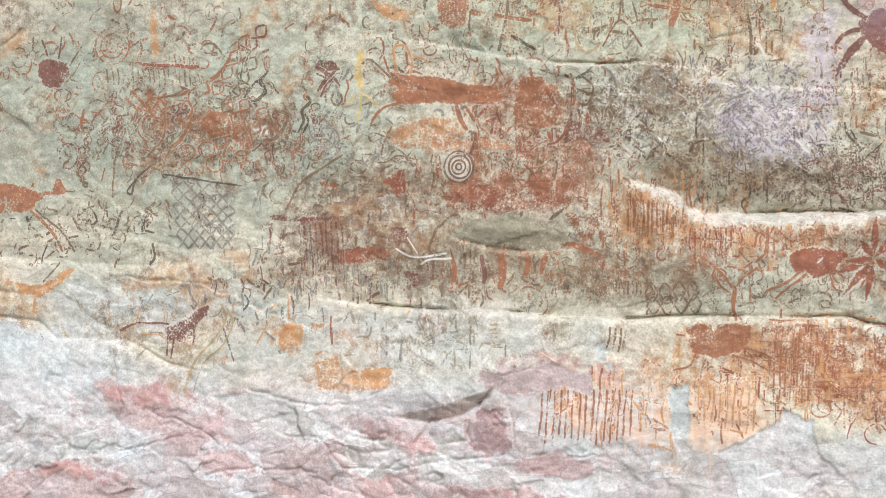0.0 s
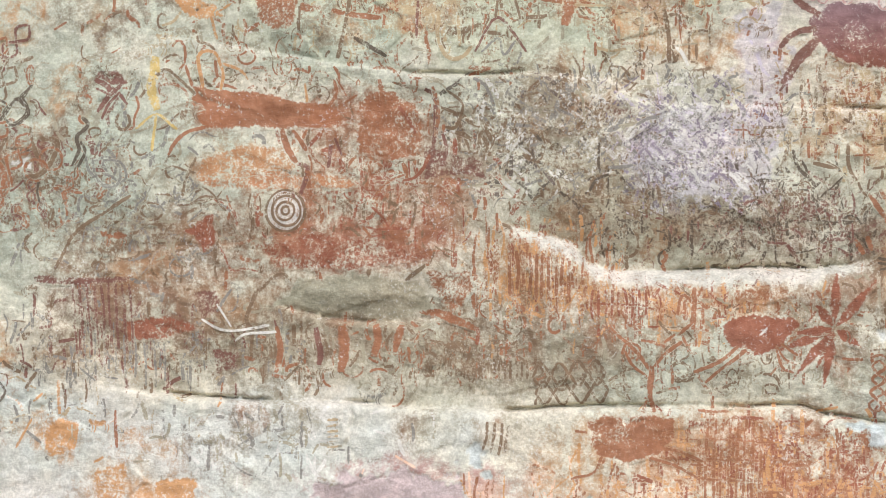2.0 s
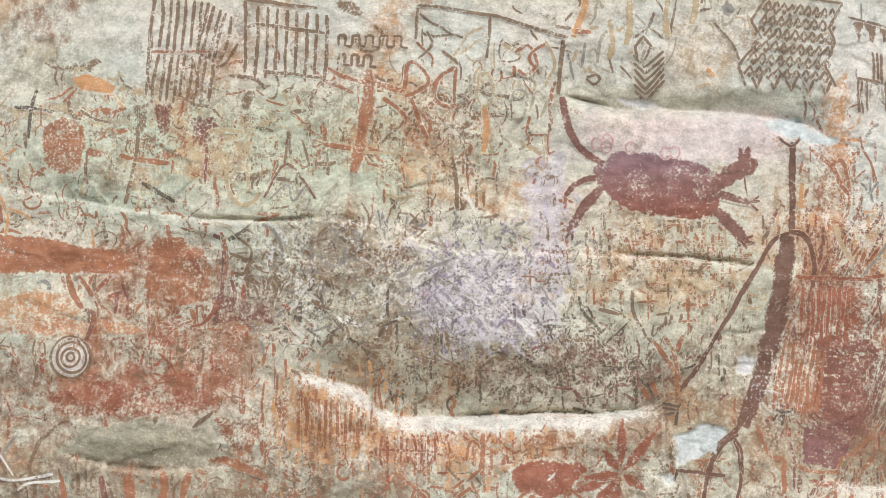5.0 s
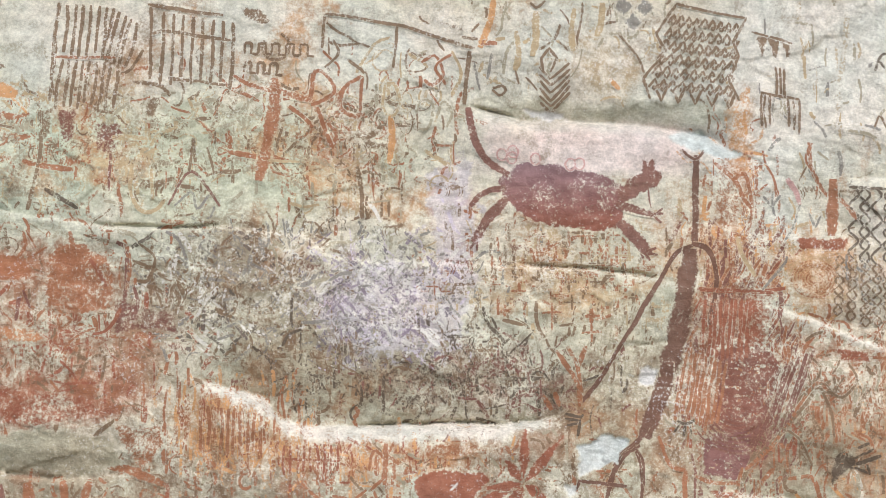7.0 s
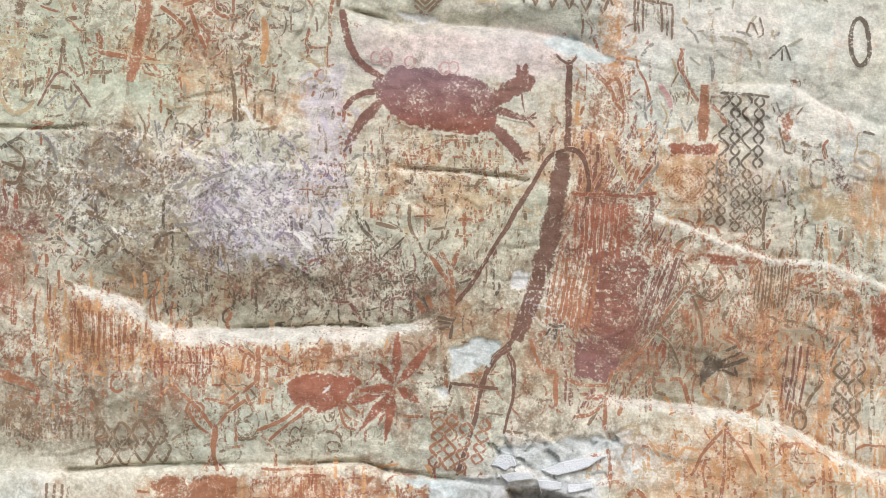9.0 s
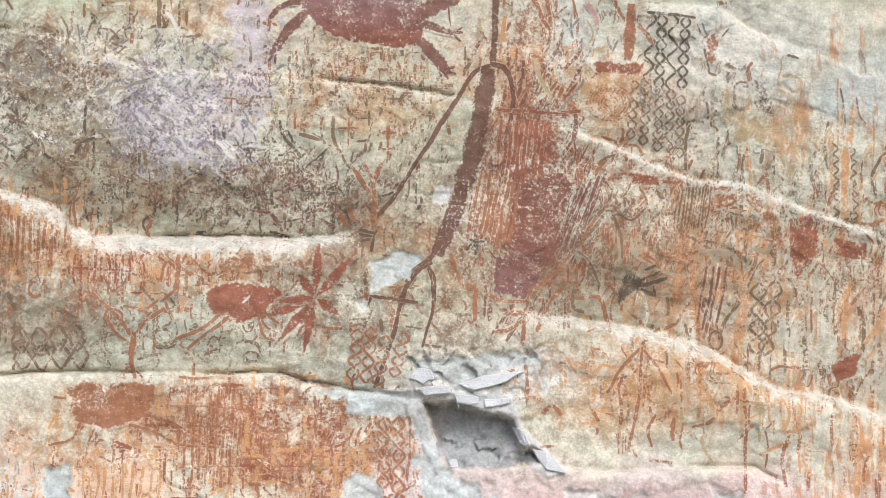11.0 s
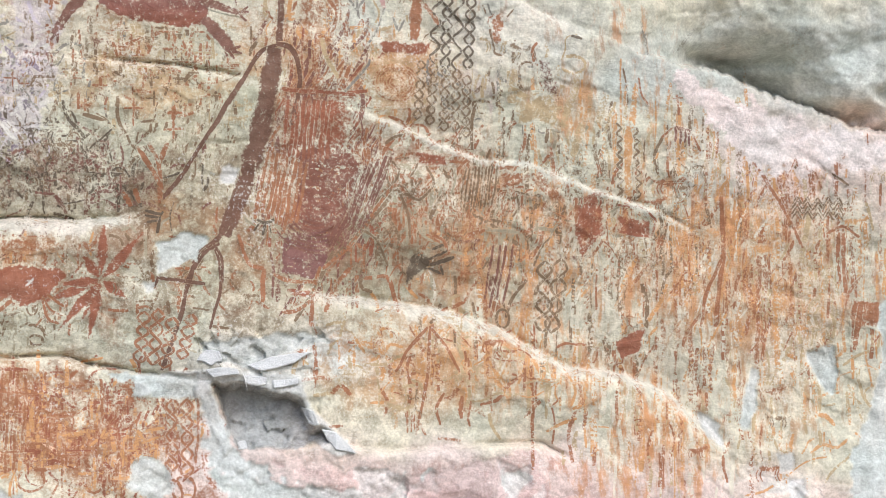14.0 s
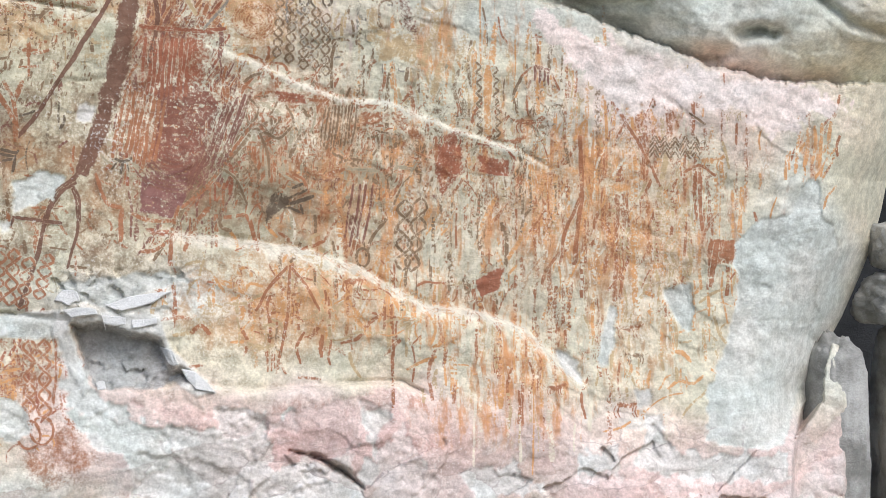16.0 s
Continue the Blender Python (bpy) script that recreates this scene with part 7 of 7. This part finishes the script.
def red_man(sk):
    for pts, w, c in (([(-1.024, 3.770), (-1.043, 3.537), (-1.081, 3.354), (-1.103, 3.255)], 24, RUST), ([(-1.234, 3.783), (-1.156, 3.737), (-1.038, 3.701)], 9, RUST), ([(-1.015, 3.701), (-0.931, 3.672), (-0.831, 3.648)], 12, RUST), ([(-1.271, 3.404), (-1.182, 3.391), (-1.064, 3.368)], 10, RUST), ([(-1.299, 3.427), (-1.260, 3.404)], 5, RUST), ([(-1.304, 3.384), (-1.260, 3.398)], 5, RUST), ([(-1.056, 3.353), (-0.903, 3.349)], 5, OCHRE),
                      ([(-0.987, 3.522), (-1.015, 3.418)], 6, BROWN), ([(-0.917, 3.451), (-0.973, 3.395)], 6, BROWN), ([(-0.853, 3.648), (-0.834, 3.790), (-0.778, 3.790), (-0.730, 3.704), (-0.792, 3.653), (-0.848, 3.634)], 9, RUST), ([(-0.596, 3.773), (-0.691, 3.703), (-0.702, 3.618), (-0.638, 3.575), (-0.583, 3.588)], 10, RUST), ([(-0.591, 3.773), (-0.608, 3.589)], 7, RUST),
                      ([(-0.484, 3.729), (-0.490, 3.616), (-0.443, 3.573), (-0.407, 3.643), (-0.429, 3.729), (-0.470, 3.743)], 7, OCHRE), ([(-0.452, 3.573), (-0.444, 3.445), (-0.458, 3.333)], 12, ORANGE), ([(-0.820, 3.619), (-0.778, 3.506), (-0.736, 3.415)], 8, RUST), ([(-0.959, 3.621), (-0.875, 3.563), (-0.834, 3.520)], 8, RUST),
                      ([(-0.778, 4.090), (-0.652, 4.074), (-0.427, 4.031), (-0.232, 3.966), (-0.036, 3.909)], 7, BROWN), ([(-0.778, 4.090), (-0.786, 3.990), (-0.792, 3.918)], 6, BROWN), ([(-0.416, 4.031), (-0.442, 3.814)], 6, BROWN), ([(-0.736, 3.960), (-0.708, 3.889), (-0.778, 3.818)], 6, BROWN), ([(-0.666, 3.860), (-0.582, 3.787)], 7, BROWN),
                      ([(-0.619, 3.321), (-0.603, 3.194), (-0.592, 3.059)], 10, BROWN), ([(-0.597, 3.138), (-0.564, 3.059)], 7, BROWN), ([(-0.500, 3.142), (-0.498, 3.067)], 6, BROWN), ([(-0.464, 3.148), (-0.459, 3.069)], 6, BROWN), ([(-0.570, 3.143), (-0.459, 3.148)], 4, OLIVE),
                      ([(-0.302, 3.841), (-0.232, 3.874), (-0.191, 3.783), (-0.247, 3.727), (-0.283, 3.755)], 7, RUST), ([(-0.332, 3.586), (-0.304, 3.642), (-0.248, 3.627), (-0.263, 3.514), (-0.318, 3.501)], 6, OLIVE), ([(-0.220, 3.570), (-0.192, 3.641), (-0.151, 3.584), (-0.179, 3.513)], 6, OLIVE), ([(-0.148, 3.896), (-0.107, 3.782), (-0.150, 3.669)], 7, OCHRE), ([(-0.059, 3.895), (-0.077, 3.753), (-0.089, 3.625)], 9, BROWN), ([(-0.022, 3.938), (0.075, 3.928)], 10, RUST), ([(0.064, 4.151), (0.043, 4.037), (-0.009, 3.909)], 14, ORANGE),
                      ([(-0.178, 3.726), (-0.233, 3.812), (-0.148, 3.882)], 6, RUST)):
        sk.stroke(pts, w * 0.00274, c, 0.82)


painting("painted_red_cross", "rust red crossed post among rings and loops", more=red_man)


def fishes(sk):
    for pts, w, c in (([(0.171, 3.992), (0.181, 3.892), (0.163, 3.793)], 13, OCHRE), ([(0.273, 4.091), (0.266, 3.977), (0.253, 3.863)], 17, OCHRE), ([(0.458, 4.103), (0.445, 4.003), (0.449, 3.889)], 13, OCHRE), ([(0.604, 4.130), (0.591, 4.030), (0.564, 3.959)], 13, OCHRE), ([(0.240, 4.135), (0.273, 4.106), (0.316, 4.142)], 5, BROWN), ([(0.163, 3.793), (0.179, 3.722)], 4, BROWN), ([(0.424, 3.889), (0.383, 3.933)], 4, BROWN), ([(0.047, 3.880), (0.023, 3.752)], 5, SLATE), ([(-0.037, 3.838), (-0.016, 3.695)], 5, SLATE), ([(0.676, 3.972), (0.771, 3.843), (0.798, 3.771)], 5, BROWN), ([(0.630, 3.745), (0.671, 3.688)], 9, ORANGE), ([(0.045, 3.695), (0.087, 3.666), (0.115, 3.694), (0.096, 3.717), (0.051, 3.706)], 6, BROWN)):
        sk.stroke(pts, w * 0.00274, c, 0.78)
    for i in range(6):
        y = i * 0.036
        a, b, c_ = [(0.283, 3.811), (0.335, 3.748), (0.431, 3.827)]
        sk.stroke([(a[0], a[1] - y), (b[0], b[1] - y), (c_[0], c_[1] - y * 0.8)], 0.016, BROWN, 0.9, False)
    sk.stroke([(0.297, 3.791), (0.292, 3.848), (0.332, 3.902), (0.370, 3.856), (0.336, 3.782)], 0.016, BROWN, 0.9, False)
    for c in [(0.704, 4.109), (0.804, 4.102), (0.747, 4.028)]:
        r = 0.047
        sk.fill([(c[0] - r, c[1]), (c[0], c[1] + r), (c[0] + r, c[1]), (c[0], c[1] - r)], SLATE, 0.8, 0.006)


painting("painted_fish", "ochre fish shapes, a feather and dark lozenges", more=fishes)


def maze(sk):
    a, b, c, d = [np.array(p) for p in [(0.938, 4.077), (1.282, 4.022), (1.228, 3.647), (0.813, 3.692)]]
    rows, cols = 6, 9
    at = lambda x, y: (a * (1 - x) + b * x) * (1 - y) + (d * (1 - x) + c * x) * y
    for j in range(rows):
        for i in range(cols):
            x, y = i / cols, j / rows
            dx, dy = 1 / cols, 1 / rows
            sk.stroke([at(x, y + dy * 0.85), at(x + dx * 0.45, y + dy * 0.15), at(x + dx * 0.8, y + dy * 0.55)], 0.016, BROWN, 0.9, False)
            sk.stroke([at(x + dx * 0.4, y + dy * 0.7), at(x + dx * 0.62, y + dy * 1.05), at(x + dx, y + dy * 0.5)], 0.015, BROWN, 0.9, False)
    for e_ in (([(0.961, 4.117), (1.110, 4.081), (1.310, 4.044)]), ([(0.961, 4.117), (0.857, 3.970), (0.911, 3.884), (0.791, 3.743), (0.823, 3.643)]), ([(1.310, 4.044), (1.235, 3.923), (1.266, 3.851), (1.213, 3.738), (1.266, 3.630)])):
        sk.stroke(e_, 0.016, BROWN, 0.9, False)
    for i in range(5):
        p = at(0.1 + i * 0.2, 1.0)
        sk.stroke([p, p + np.array((0.025, -0.060)), p + np.array((0.055, 0.011))], 0.016, BROWN, 0.9, False)


painting("painted_maze", "brown panel of interlocking hooked lines", more=maze)


def combs(sk):
    sk.stroke([(1.330, 3.970), (1.427, 3.946), (1.529, 3.911)], 0.014, BROWN, 0.9)
    for p in ([(1.347, 3.958), (1.408, 3.940), (1.383, 3.855)], [(1.413, 3.940), (1.468, 3.923), (1.444, 3.838)], [(1.474, 3.923), (1.526, 3.905), (1.504, 3.831)]):
        sk.fill(p, BROWN, 0.9, 0.006, 0.007)
    sk.stroke([(1.367, 3.668), (1.461, 3.650), (1.559, 3.627)], 0.016, BROWN, 0.9)
    for a, b, d, n_ in (([(1.442, 3.798)][0], [(1.487, 3.786)][0], 48, 3), ([(1.369, 3.663)][0], [(1.411, 3.657)][0], 52, 3), ([(1.499, 3.639)][0], [(1.554, 3.627)][0], 52, 3)):
        sk.bars(a, b, (0, -0.003 * d), n_, 0.014, BROWN, 0.9)
    sk.fill([(1.245, 3.653), (1.318, 3.709), (1.293, 3.398), (1.230, 3.315), (1.199, 3.399)], ORANGE, 0.4)
    sk.stroke([(1.806, 4.073), (1.769, 3.788), (1.726, 3.478)], 0.033, OCHRE, 0.3)
    for pts in ([(1.929, 3.772), (1.965, 3.843), (2.007, 3.857)], [(1.950, 3.815), (2.004, 3.771)]):
        sk.stroke(pts, 0.019, DARK, 0.8)


painting("painted_combs", "dark brown comb and triangle signs", more=combs)


def east_group(sk):
    for pts, w, c in (([(1.591, 3.417), (1.601, 3.319), (1.638, 3.207), (1.676, 3.145)], 9, RUST), ([(1.711, 3.234), (1.703, 3.094), (1.689, 2.954)], 20, RUST), ([(1.721, 3.150), (1.784, 3.080), (1.824, 3.024)], 11, RUST), ([(1.345, 2.691), (1.458, 2.816), (1.473, 2.857)], 6, SLATE), ([(1.479, 3.235), (1.520, 3.179), (1.547, 3.109)], 13, ROSE), ([(1.547, 3.109), (1.503, 2.997), (1.460, 2.927)], 5, SLATE), ([(1.408, 3.165), (1.407, 3.095), (1.420, 3.053)], 5, SLATE), ([(1.366, 3.151), (1.407, 3.101), (1.450, 3.157)], 5, SLATE),
                      ([(1.040, 2.700), (1.178, 2.694), (1.400, 2.677)], 8, RED), ([(1.132, 3.320), (1.228, 3.235), (1.269, 3.151), (1.310, 3.095)], 10, RUST), ([(1.214, 3.235), (1.284, 3.263), (1.310, 3.095), (1.279, 2.956)], 9, RUST), ([(1.238, 2.956), (1.264, 2.844), (1.318, 2.760)], 9, OCHRE), ([(1.588, 3.067), (1.614, 2.997), (1.643, 3.052)], 5, SLATE)):
        sk.stroke(pts, w * 0.00274, c, 0.75)
    sk.fill([(1.516, 2.949), (1.772, 2.937), (1.755, 2.882), (1.532, 2.893)], RED, 0.75)
    sk.fill([(1.472, 2.816), (1.542, 2.866), (1.682, 2.859), (1.741, 2.787), (1.710, 2.620), (1.510, 2.632), (1.478, 2.704)], OCHRE, 0.34)
    for k in range(7):
        sk.ring(1.604, 2.743, 0.014 * (k + 2), 0.011 * (k + 2), 0.011, RUST, 0.45)
    sk.fill([(1.146, 3.320), (1.271, 3.305), (1.254, 3.095), (1.182, 2.956), (1.129, 3.096)], RUST, 0.4)
    sk.stroke([(1.786, 3.192), (1.912, 3.184), (2.029, 3.172)], 0.016, DARK, 0.9)
    for k, (a, b) in enumerate(zip([(1.811, 3.189), (1.864, 3.186), (1.923, 3.183), (1.981, 3.178)], [(1.793, 2.842), (1.848, 2.814), (1.904, 2.814), (1.960, 2.814)])):
        sk.wave(a, b, 0.025, 3, 0.014, DARK, 0.9, math.pi * (k % 2))
        sk.wave(a, b, 0.025, 3, 0.014, DARK, 0.9, math.pi * ((k + 1) % 2)) if k in (1, 3) else None
    for k, (a, b) in enumerate(zip([(1.732, 2.856), (1.793, 2.842), (1.854, 2.828), (1.909, 2.814), (1.959, 2.786)], [(1.709, 2.564), (1.773, 2.536), (1.842, 2.508), (1.897, 2.508), (1.953, 2.480)])):
        sk.chain(a, b, 0.022, 6, 0.012, BROWN, 0.75)
    c = [(2.485, 3.445)][0]
    sk.ring(c[0], c[1], 0.049, 0.120, 0.025, DARK, 0.9)


painting("painted_lattice", "dark lattice chains beside a red boat-like sign", more=east_group)
painting("painted_cat", "rust and ochre eared animal", [([(2.302, 2.863), (2.292, 2.919), (2.316, 2.958)], 0.016, RUST), ([(2.169, 2.813), (2.198, 2.729), (2.264, 2.687)], 0.033, OCHRE)],
         [([(2.303, 2.896), (2.325, 2.880), (2.375, 2.868), (2.407, 2.784), (2.410, 2.686), (2.362, 2.667), (2.328, 2.762), (2.307, 2.812)], RUST, 0.8), ([(2.182, 2.757), (2.236, 2.687), (2.349, 2.715), (2.410, 2.700), (2.425, 2.603), (2.479, 2.547), (2.428, 2.527), (2.373, 2.575), (2.319, 2.639), (2.207, 2.640)], OCHRE, 0.65), ([(2.083, 3.065), (2.120, 3.093), (2.144, 3.037), (2.117, 2.953), (2.086, 2.959)], RUST, 0.6)])
painting("painted_lizards", "small dark scratched signs on pale stone", [([(2.028, 3.361), (2.079, 3.403), (2.113, 3.431)], 0.014, DARK), ([(2.113, 3.431), (2.140, 3.352)], 0.014, DARK), ([(2.099, 3.417), (2.095, 3.352)], 0.011, DARK), ([(2.127, 3.425), (2.198, 3.465)], 0.014, OLIVE), ([(1.918, 3.488), (1.947, 3.544), (1.980, 3.482)], 0.011, BROWN), ([(1.990, 3.572), (2.002, 3.487), (1.974, 3.471)], 0.011, BROWN), ([(2.491, 3.002), (2.547, 2.985)], 0.019, DARK), ([(1.791, 3.474), (1.889, 3.454), (1.931, 3.437)], 0.016, OLIVE)])
painting("painted_print", "dark brown splayed print", [([(1.768, 1.873), (1.863, 1.917)], 0.016, DARK), ([(1.773, 1.851), (1.896, 1.889)], 0.019, DARK), ([(1.767, 1.832), (1.833, 1.807)], 0.016, DARK), ([(1.785, 1.923), (1.841, 1.950)], 0.016, DARK), ([(1.828, 1.845), (1.838, 1.796)], 0.016, DARK)], [([(1.668, 1.874), (1.724, 1.912), (1.779, 1.901), (1.761, 1.829), (1.706, 1.797), (1.660, 1.753)], DARK, 0.85)])

painting("painted_patch", "rust red block under a pale ledge", [([(2.520, 2.183), (2.515, 2.057)], 0.02, RUST)], [([(2.502, 2.196), (2.631, 2.227), (2.663, 2.087), (2.589, 2.016), (2.509, 2.051)], RED, 0.62)])
painting("painted_patch", "orange-red streak along a pale ledge", [], [([(2.119, 2.301), (2.331, 2.319), (2.489, 2.146), (2.389, 2.172), (2.280, 2.271), (2.139, 2.229)], RUST, 0.62)])
painting("painted_patch", "small red bar under a pale ledge", [], [([(1.704, 2.405), (1.850, 2.380), (1.873, 2.333), (1.721, 2.349)], RED, 0.7)])
painting("painted_feather", "rust red feathered oval on pale stone", [([(2.075, 3.021), (2.100, 2.914)], 0.012, BROWN), ([(2.054, 3.096), (2.036, 3.138)], 0.010, BROWN), ([(2.160, 3.082), (2.194, 3.124)], 0.010, BROWN)], [([(2.065, 3.082), (2.118, 3.104), (2.154, 3.068), (2.135, 3.004), (2.090, 2.965), (2.069, 3.021)], RUST, 0.62)])
painting("painted_arcs", "three nested dark arcs on pale stone", [([(2.135, 3.770), (2.189, 3.690), (2.331, 3.645)], 0.016, DARK), ([(2.166, 3.775), (2.232, 3.713), (2.343, 3.684)], 0.013, DARK), ([(2.233, 3.775), (2.344, 3.735)], 0.013, DARK)])
painting("painted_crouching_sign", "small rust sign with a raised tail", [([(1.604, 3.415), (1.585, 3.322), (1.620, 3.252), (1.660, 3.168)], 0.020, RUST), ([(1.585, 3.308), (1.544, 3.224)], 0.012, BROWN), ([(1.634, 3.238), (1.626, 3.154)], 0.014, RUST)])
painting("painted_branch", "long brown branching line", [([(1.107, 1.570), (1.191, 1.706), (1.319, 1.951), (1.473, 2.114), (1.608, 2.237), (1.681, 2.182)], 0.020, BROWN), ([(1.608, 2.229), (1.665, 2.086), (1.677, 1.976)], 0.014, BROWN), ([(1.389, 2.032), (1.498, 1.977), (1.564, 1.840)], 0.014, BROWN), ([(1.754, 2.333), (1.793, 2.250), (1.722, 2.168), (1.668, 2.196)], 0.014, BROWN), ([(1.574, 2.361), (1.620, 2.306), (1.580, 2.237), (1.554, 2.306), (1.577, 2.361)], 0.012, BROWN)])
painting("painted_bristle", "small dark bristly print", [([(0.922, 2.057), (0.963, 2.041), (1.010, 2.062)], 0.016, DARK), ([(0.963, 2.041), (0.954, 1.986)], 0.014, DARK), ([(0.938, 2.049), (0.910, 2.008)], 0.010, DARK), ([(0.982, 2.046), (0.993, 1.997)], 0.010, DARK)])

# east end
def east_signs(sk):
    sk.bars([(2.097, 1.950)][0], [(2.192, 1.942)][0], (-0.05, -0.287), 4, 0.014, WINE, 0.8)
    sk.fill([(2.060, 1.796), (2.140, 1.802), (2.129, 1.718), (2.054, 1.718)], WINE, 0.6)
    for a, b in (([(2.356, 1.868)][0], [(2.347, 1.516)][0]), ([(2.442, 1.882)][0], [(2.384, 1.511)][0])):
        sk.chain(a, b, 0.038, 4, 0.016, BROWN, 0.8)
    c = [(2.140, 1.584)][0]
    sk.ring(c[0], c[1], 0.030, 0.044, 0.014, BROWN, 0.8)
    sk.fill([(2.501, 2.187), (2.646, 2.223), (2.655, 2.011), (2.544, 1.883), (2.509, 1.995)], RED, 0.7)
    sk.fill([(2.731, 2.093), (2.896, 2.078), (2.902, 1.993), (2.731, 2.020)], RED, 0.6)
    sk.stroke([(2.728, 2.153), (2.866, 2.140), (2.931, 2.078), (2.907, 1.993), (2.731, 2.020)], 0.016, RED, 0.7, False)
    sk.fill([(2.718, 1.465), (2.795, 1.521), (2.871, 1.530), (2.836, 1.419), (2.748, 1.386)], RED, 0.85)
    for pts, w, c_ in (([(3.271, 2.202), (3.276, 1.944), (3.257, 1.715), (3.239, 1.544)], 10, RUST), ([(3.270, 1.887), (3.192, 1.715), (3.161, 1.544)], 7, RUST), ([(3.919, 2.050), (3.924, 1.861), (3.930, 1.717)], 9, RUST), ([(3.827, 2.020), (3.919, 2.059), (4.005, 2.001)], 6, RUST), ([(1.777, 1.545), (1.766, 1.323), (1.710, 1.014)], 6, RUST), ([(1.765, 1.540), (1.687, 1.457), (1.603, 1.324)], 7, RUST), ([(1.771, 1.545), (1.856, 1.439), (1.927, 1.322)], 6, RUST), ([(1.710, 1.102), (1.755, 1.013)], 5, RUST), ([(1.602, 2.210), (1.462, 2.042), (1.296, 1.876)], 8, BROWN), ([(1.686, 2.183), (1.602, 2.215)], 6, BROWN),
                        ([(3.021, 2.553), (3.110, 2.532)], 9, WINE), ([(3.039, 2.714), (3.045, 2.611)], 6, RUST), ([(3.016, 2.690), (3.069, 2.697)], 4, RUST), ([(2.838, 2.795), (2.853, 2.710), (2.891, 2.659)], 4, RUST), ([(2.956, 2.498), (3.015, 2.542)], 5, RUST), ([(3.119, 2.515), (3.164, 2.430)], 5, RUST),
                        ([(2.779, 2.551), (2.784, 2.196)], 16, ORANGE), ([(3.449, 2.377), (3.614, 2.119), (3.705, 1.947)], 7, RUST), ([(4.043, 2.182), (4.079, 2.037)], 7, OCHRE), ([(3.859, 2.325), (3.951, 2.268)], 5, BROWN), ([(4.009, 1.659), (3.978, 1.427)], 12, RUST)):
        sk.stroke(pts, w * 0.00274, c_, 0.8)
    sk.fill([(3.973, 1.688), (4.133, 1.659), (4.120, 1.543), (4.009, 1.554), (3.984, 1.427), (3.954, 1.543)], RUST, 0.75)
    sk.bars([(3.027, 2.548)][0], [(3.104, 2.532)][0], (0, -0.071), 4, 0.014, WINE, 0.85)
    for k in range(4):
        a, b = [(3.645, 2.189)][0], [(3.920, 2.181)][0]
        sk.wave((a[0], a[1] - k * 0.025), (b[0], b[1] - k * 0.025), 0.022, 5, 0.011, BROWN, 0.7, 0, True)
    for x0, x1 in (([(2.735, 2.565)][0], [(2.743, 2.196)][0]), ([(2.823, 2.552)][0], [(2.837, 2.183)][0])):
        sk.wave(x0, x1, 0.016, 7, 0.014, BROWN, 0.7, 0, True)
    sk.fill([(2.319, 2.881), (2.371, 2.869), (2.414, 2.757), (2.423, 2.658), (2.371, 2.699), (2.336, 2.797)], WINE, 0.55)
    sk.fill([(2.183, 2.681), (2.270, 2.655), (2.400, 2.728), (2.443, 2.630), (2.399, 2.544), (2.313, 2.571), (2.226, 2.555)], OCHRE, 0.6)
    for pts in ([(2.522, 2.802), (2.487, 2.673), (2.443, 2.559)], [(2.545, 2.561), (2.501, 2.391)], [(2.676, 2.706), (2.626, 2.563)], [(2.198, 2.822), (2.183, 2.653)]):
        sk.stroke(pts, 0.047, OCHRE, 0.6)
    sk.bars([(1.955, 2.326)][0], [(2.111, 2.342)][0], (-0.03, -0.205), 10, 0.012, BROWN, 0.75)
    for a, b in (([(0.523, 1.195)][0], [(0.517, 0.845)][0]), ([(0.590, 1.195)][0], [(0.592, 0.817)][0])):
        sk.chain(a, b, 0.030, 5, 0.014, RUST, 0.85)
    sk.stroke([(0.638, 1.221), (0.644, 1.059), (0.634, 0.881)], 0.016, RUST, 0.8)
    for a, b in (([(0.388, 1.614)][0], [(0.362, 1.372)][0]), ([(0.454, 1.628)][0], [(0.424, 1.358)][0]), ([(0.521, 1.587)][0], [(0.482, 1.344)][0]), ([(0.610, 1.601)][0], [(0.562, 1.384)][0])):
        sk.chain(a, b, 0.030, 4, 0.016, RUST, 0.85)
    for c_ in [(0.578, 0.763), (0.517, 0.743)]:
        sk.ring(c_[0], c_[1], 0.055, 0.066, 0.014, RUST, 0.8)
    sk.bars([(1.665, 1.117)][0], [(1.721, 1.116)][0], (0.0, -0.088), 4, 0.011, RUST, 0.7)
    sk.bars([(4.474, 2.248)][0], [(4.650, 2.294)][0], (-0.02, -0.219), 5, 0.022, ORANGE, 0.7)


painting("painted_east_signs", "red and ochre signs streaked by running water", more=east_signs)


def bay_marks(sk):
    for pts, w, c in (([(3.136, 3.060), (3.016, 2.914)], 6, SLATE), ([(2.854, 3.081), (2.883, 2.910)], 6, SLATE), ([(3.648, 3.060), (3.801, 3.021)], 5, BROWN), ([(4.172, 3.134), (4.406, 3.120)], 5, BROWN), ([(3.196, 3.148), (3.165, 2.975)], 5, OCHRE), ([(3.376, 3.154), (3.361, 3.038)], 5, OCHRE)):
        sk.stroke(pts, w * 0.00274, c, 0.6)
    sk.bars([(4.185, 3.178)][0], [(4.328, 3.183)][0], (0, -0.066), 5, 0.014, BROWN, 0.7)
    sk.fill([(3.618, 3.045), (3.755, 3.005), (3.708, 2.844), (3.602, 2.856)], OCHRE, 0.4)


painting("painted_bay_marks", "faint brown signs in the grey bay", more=bay_marks)
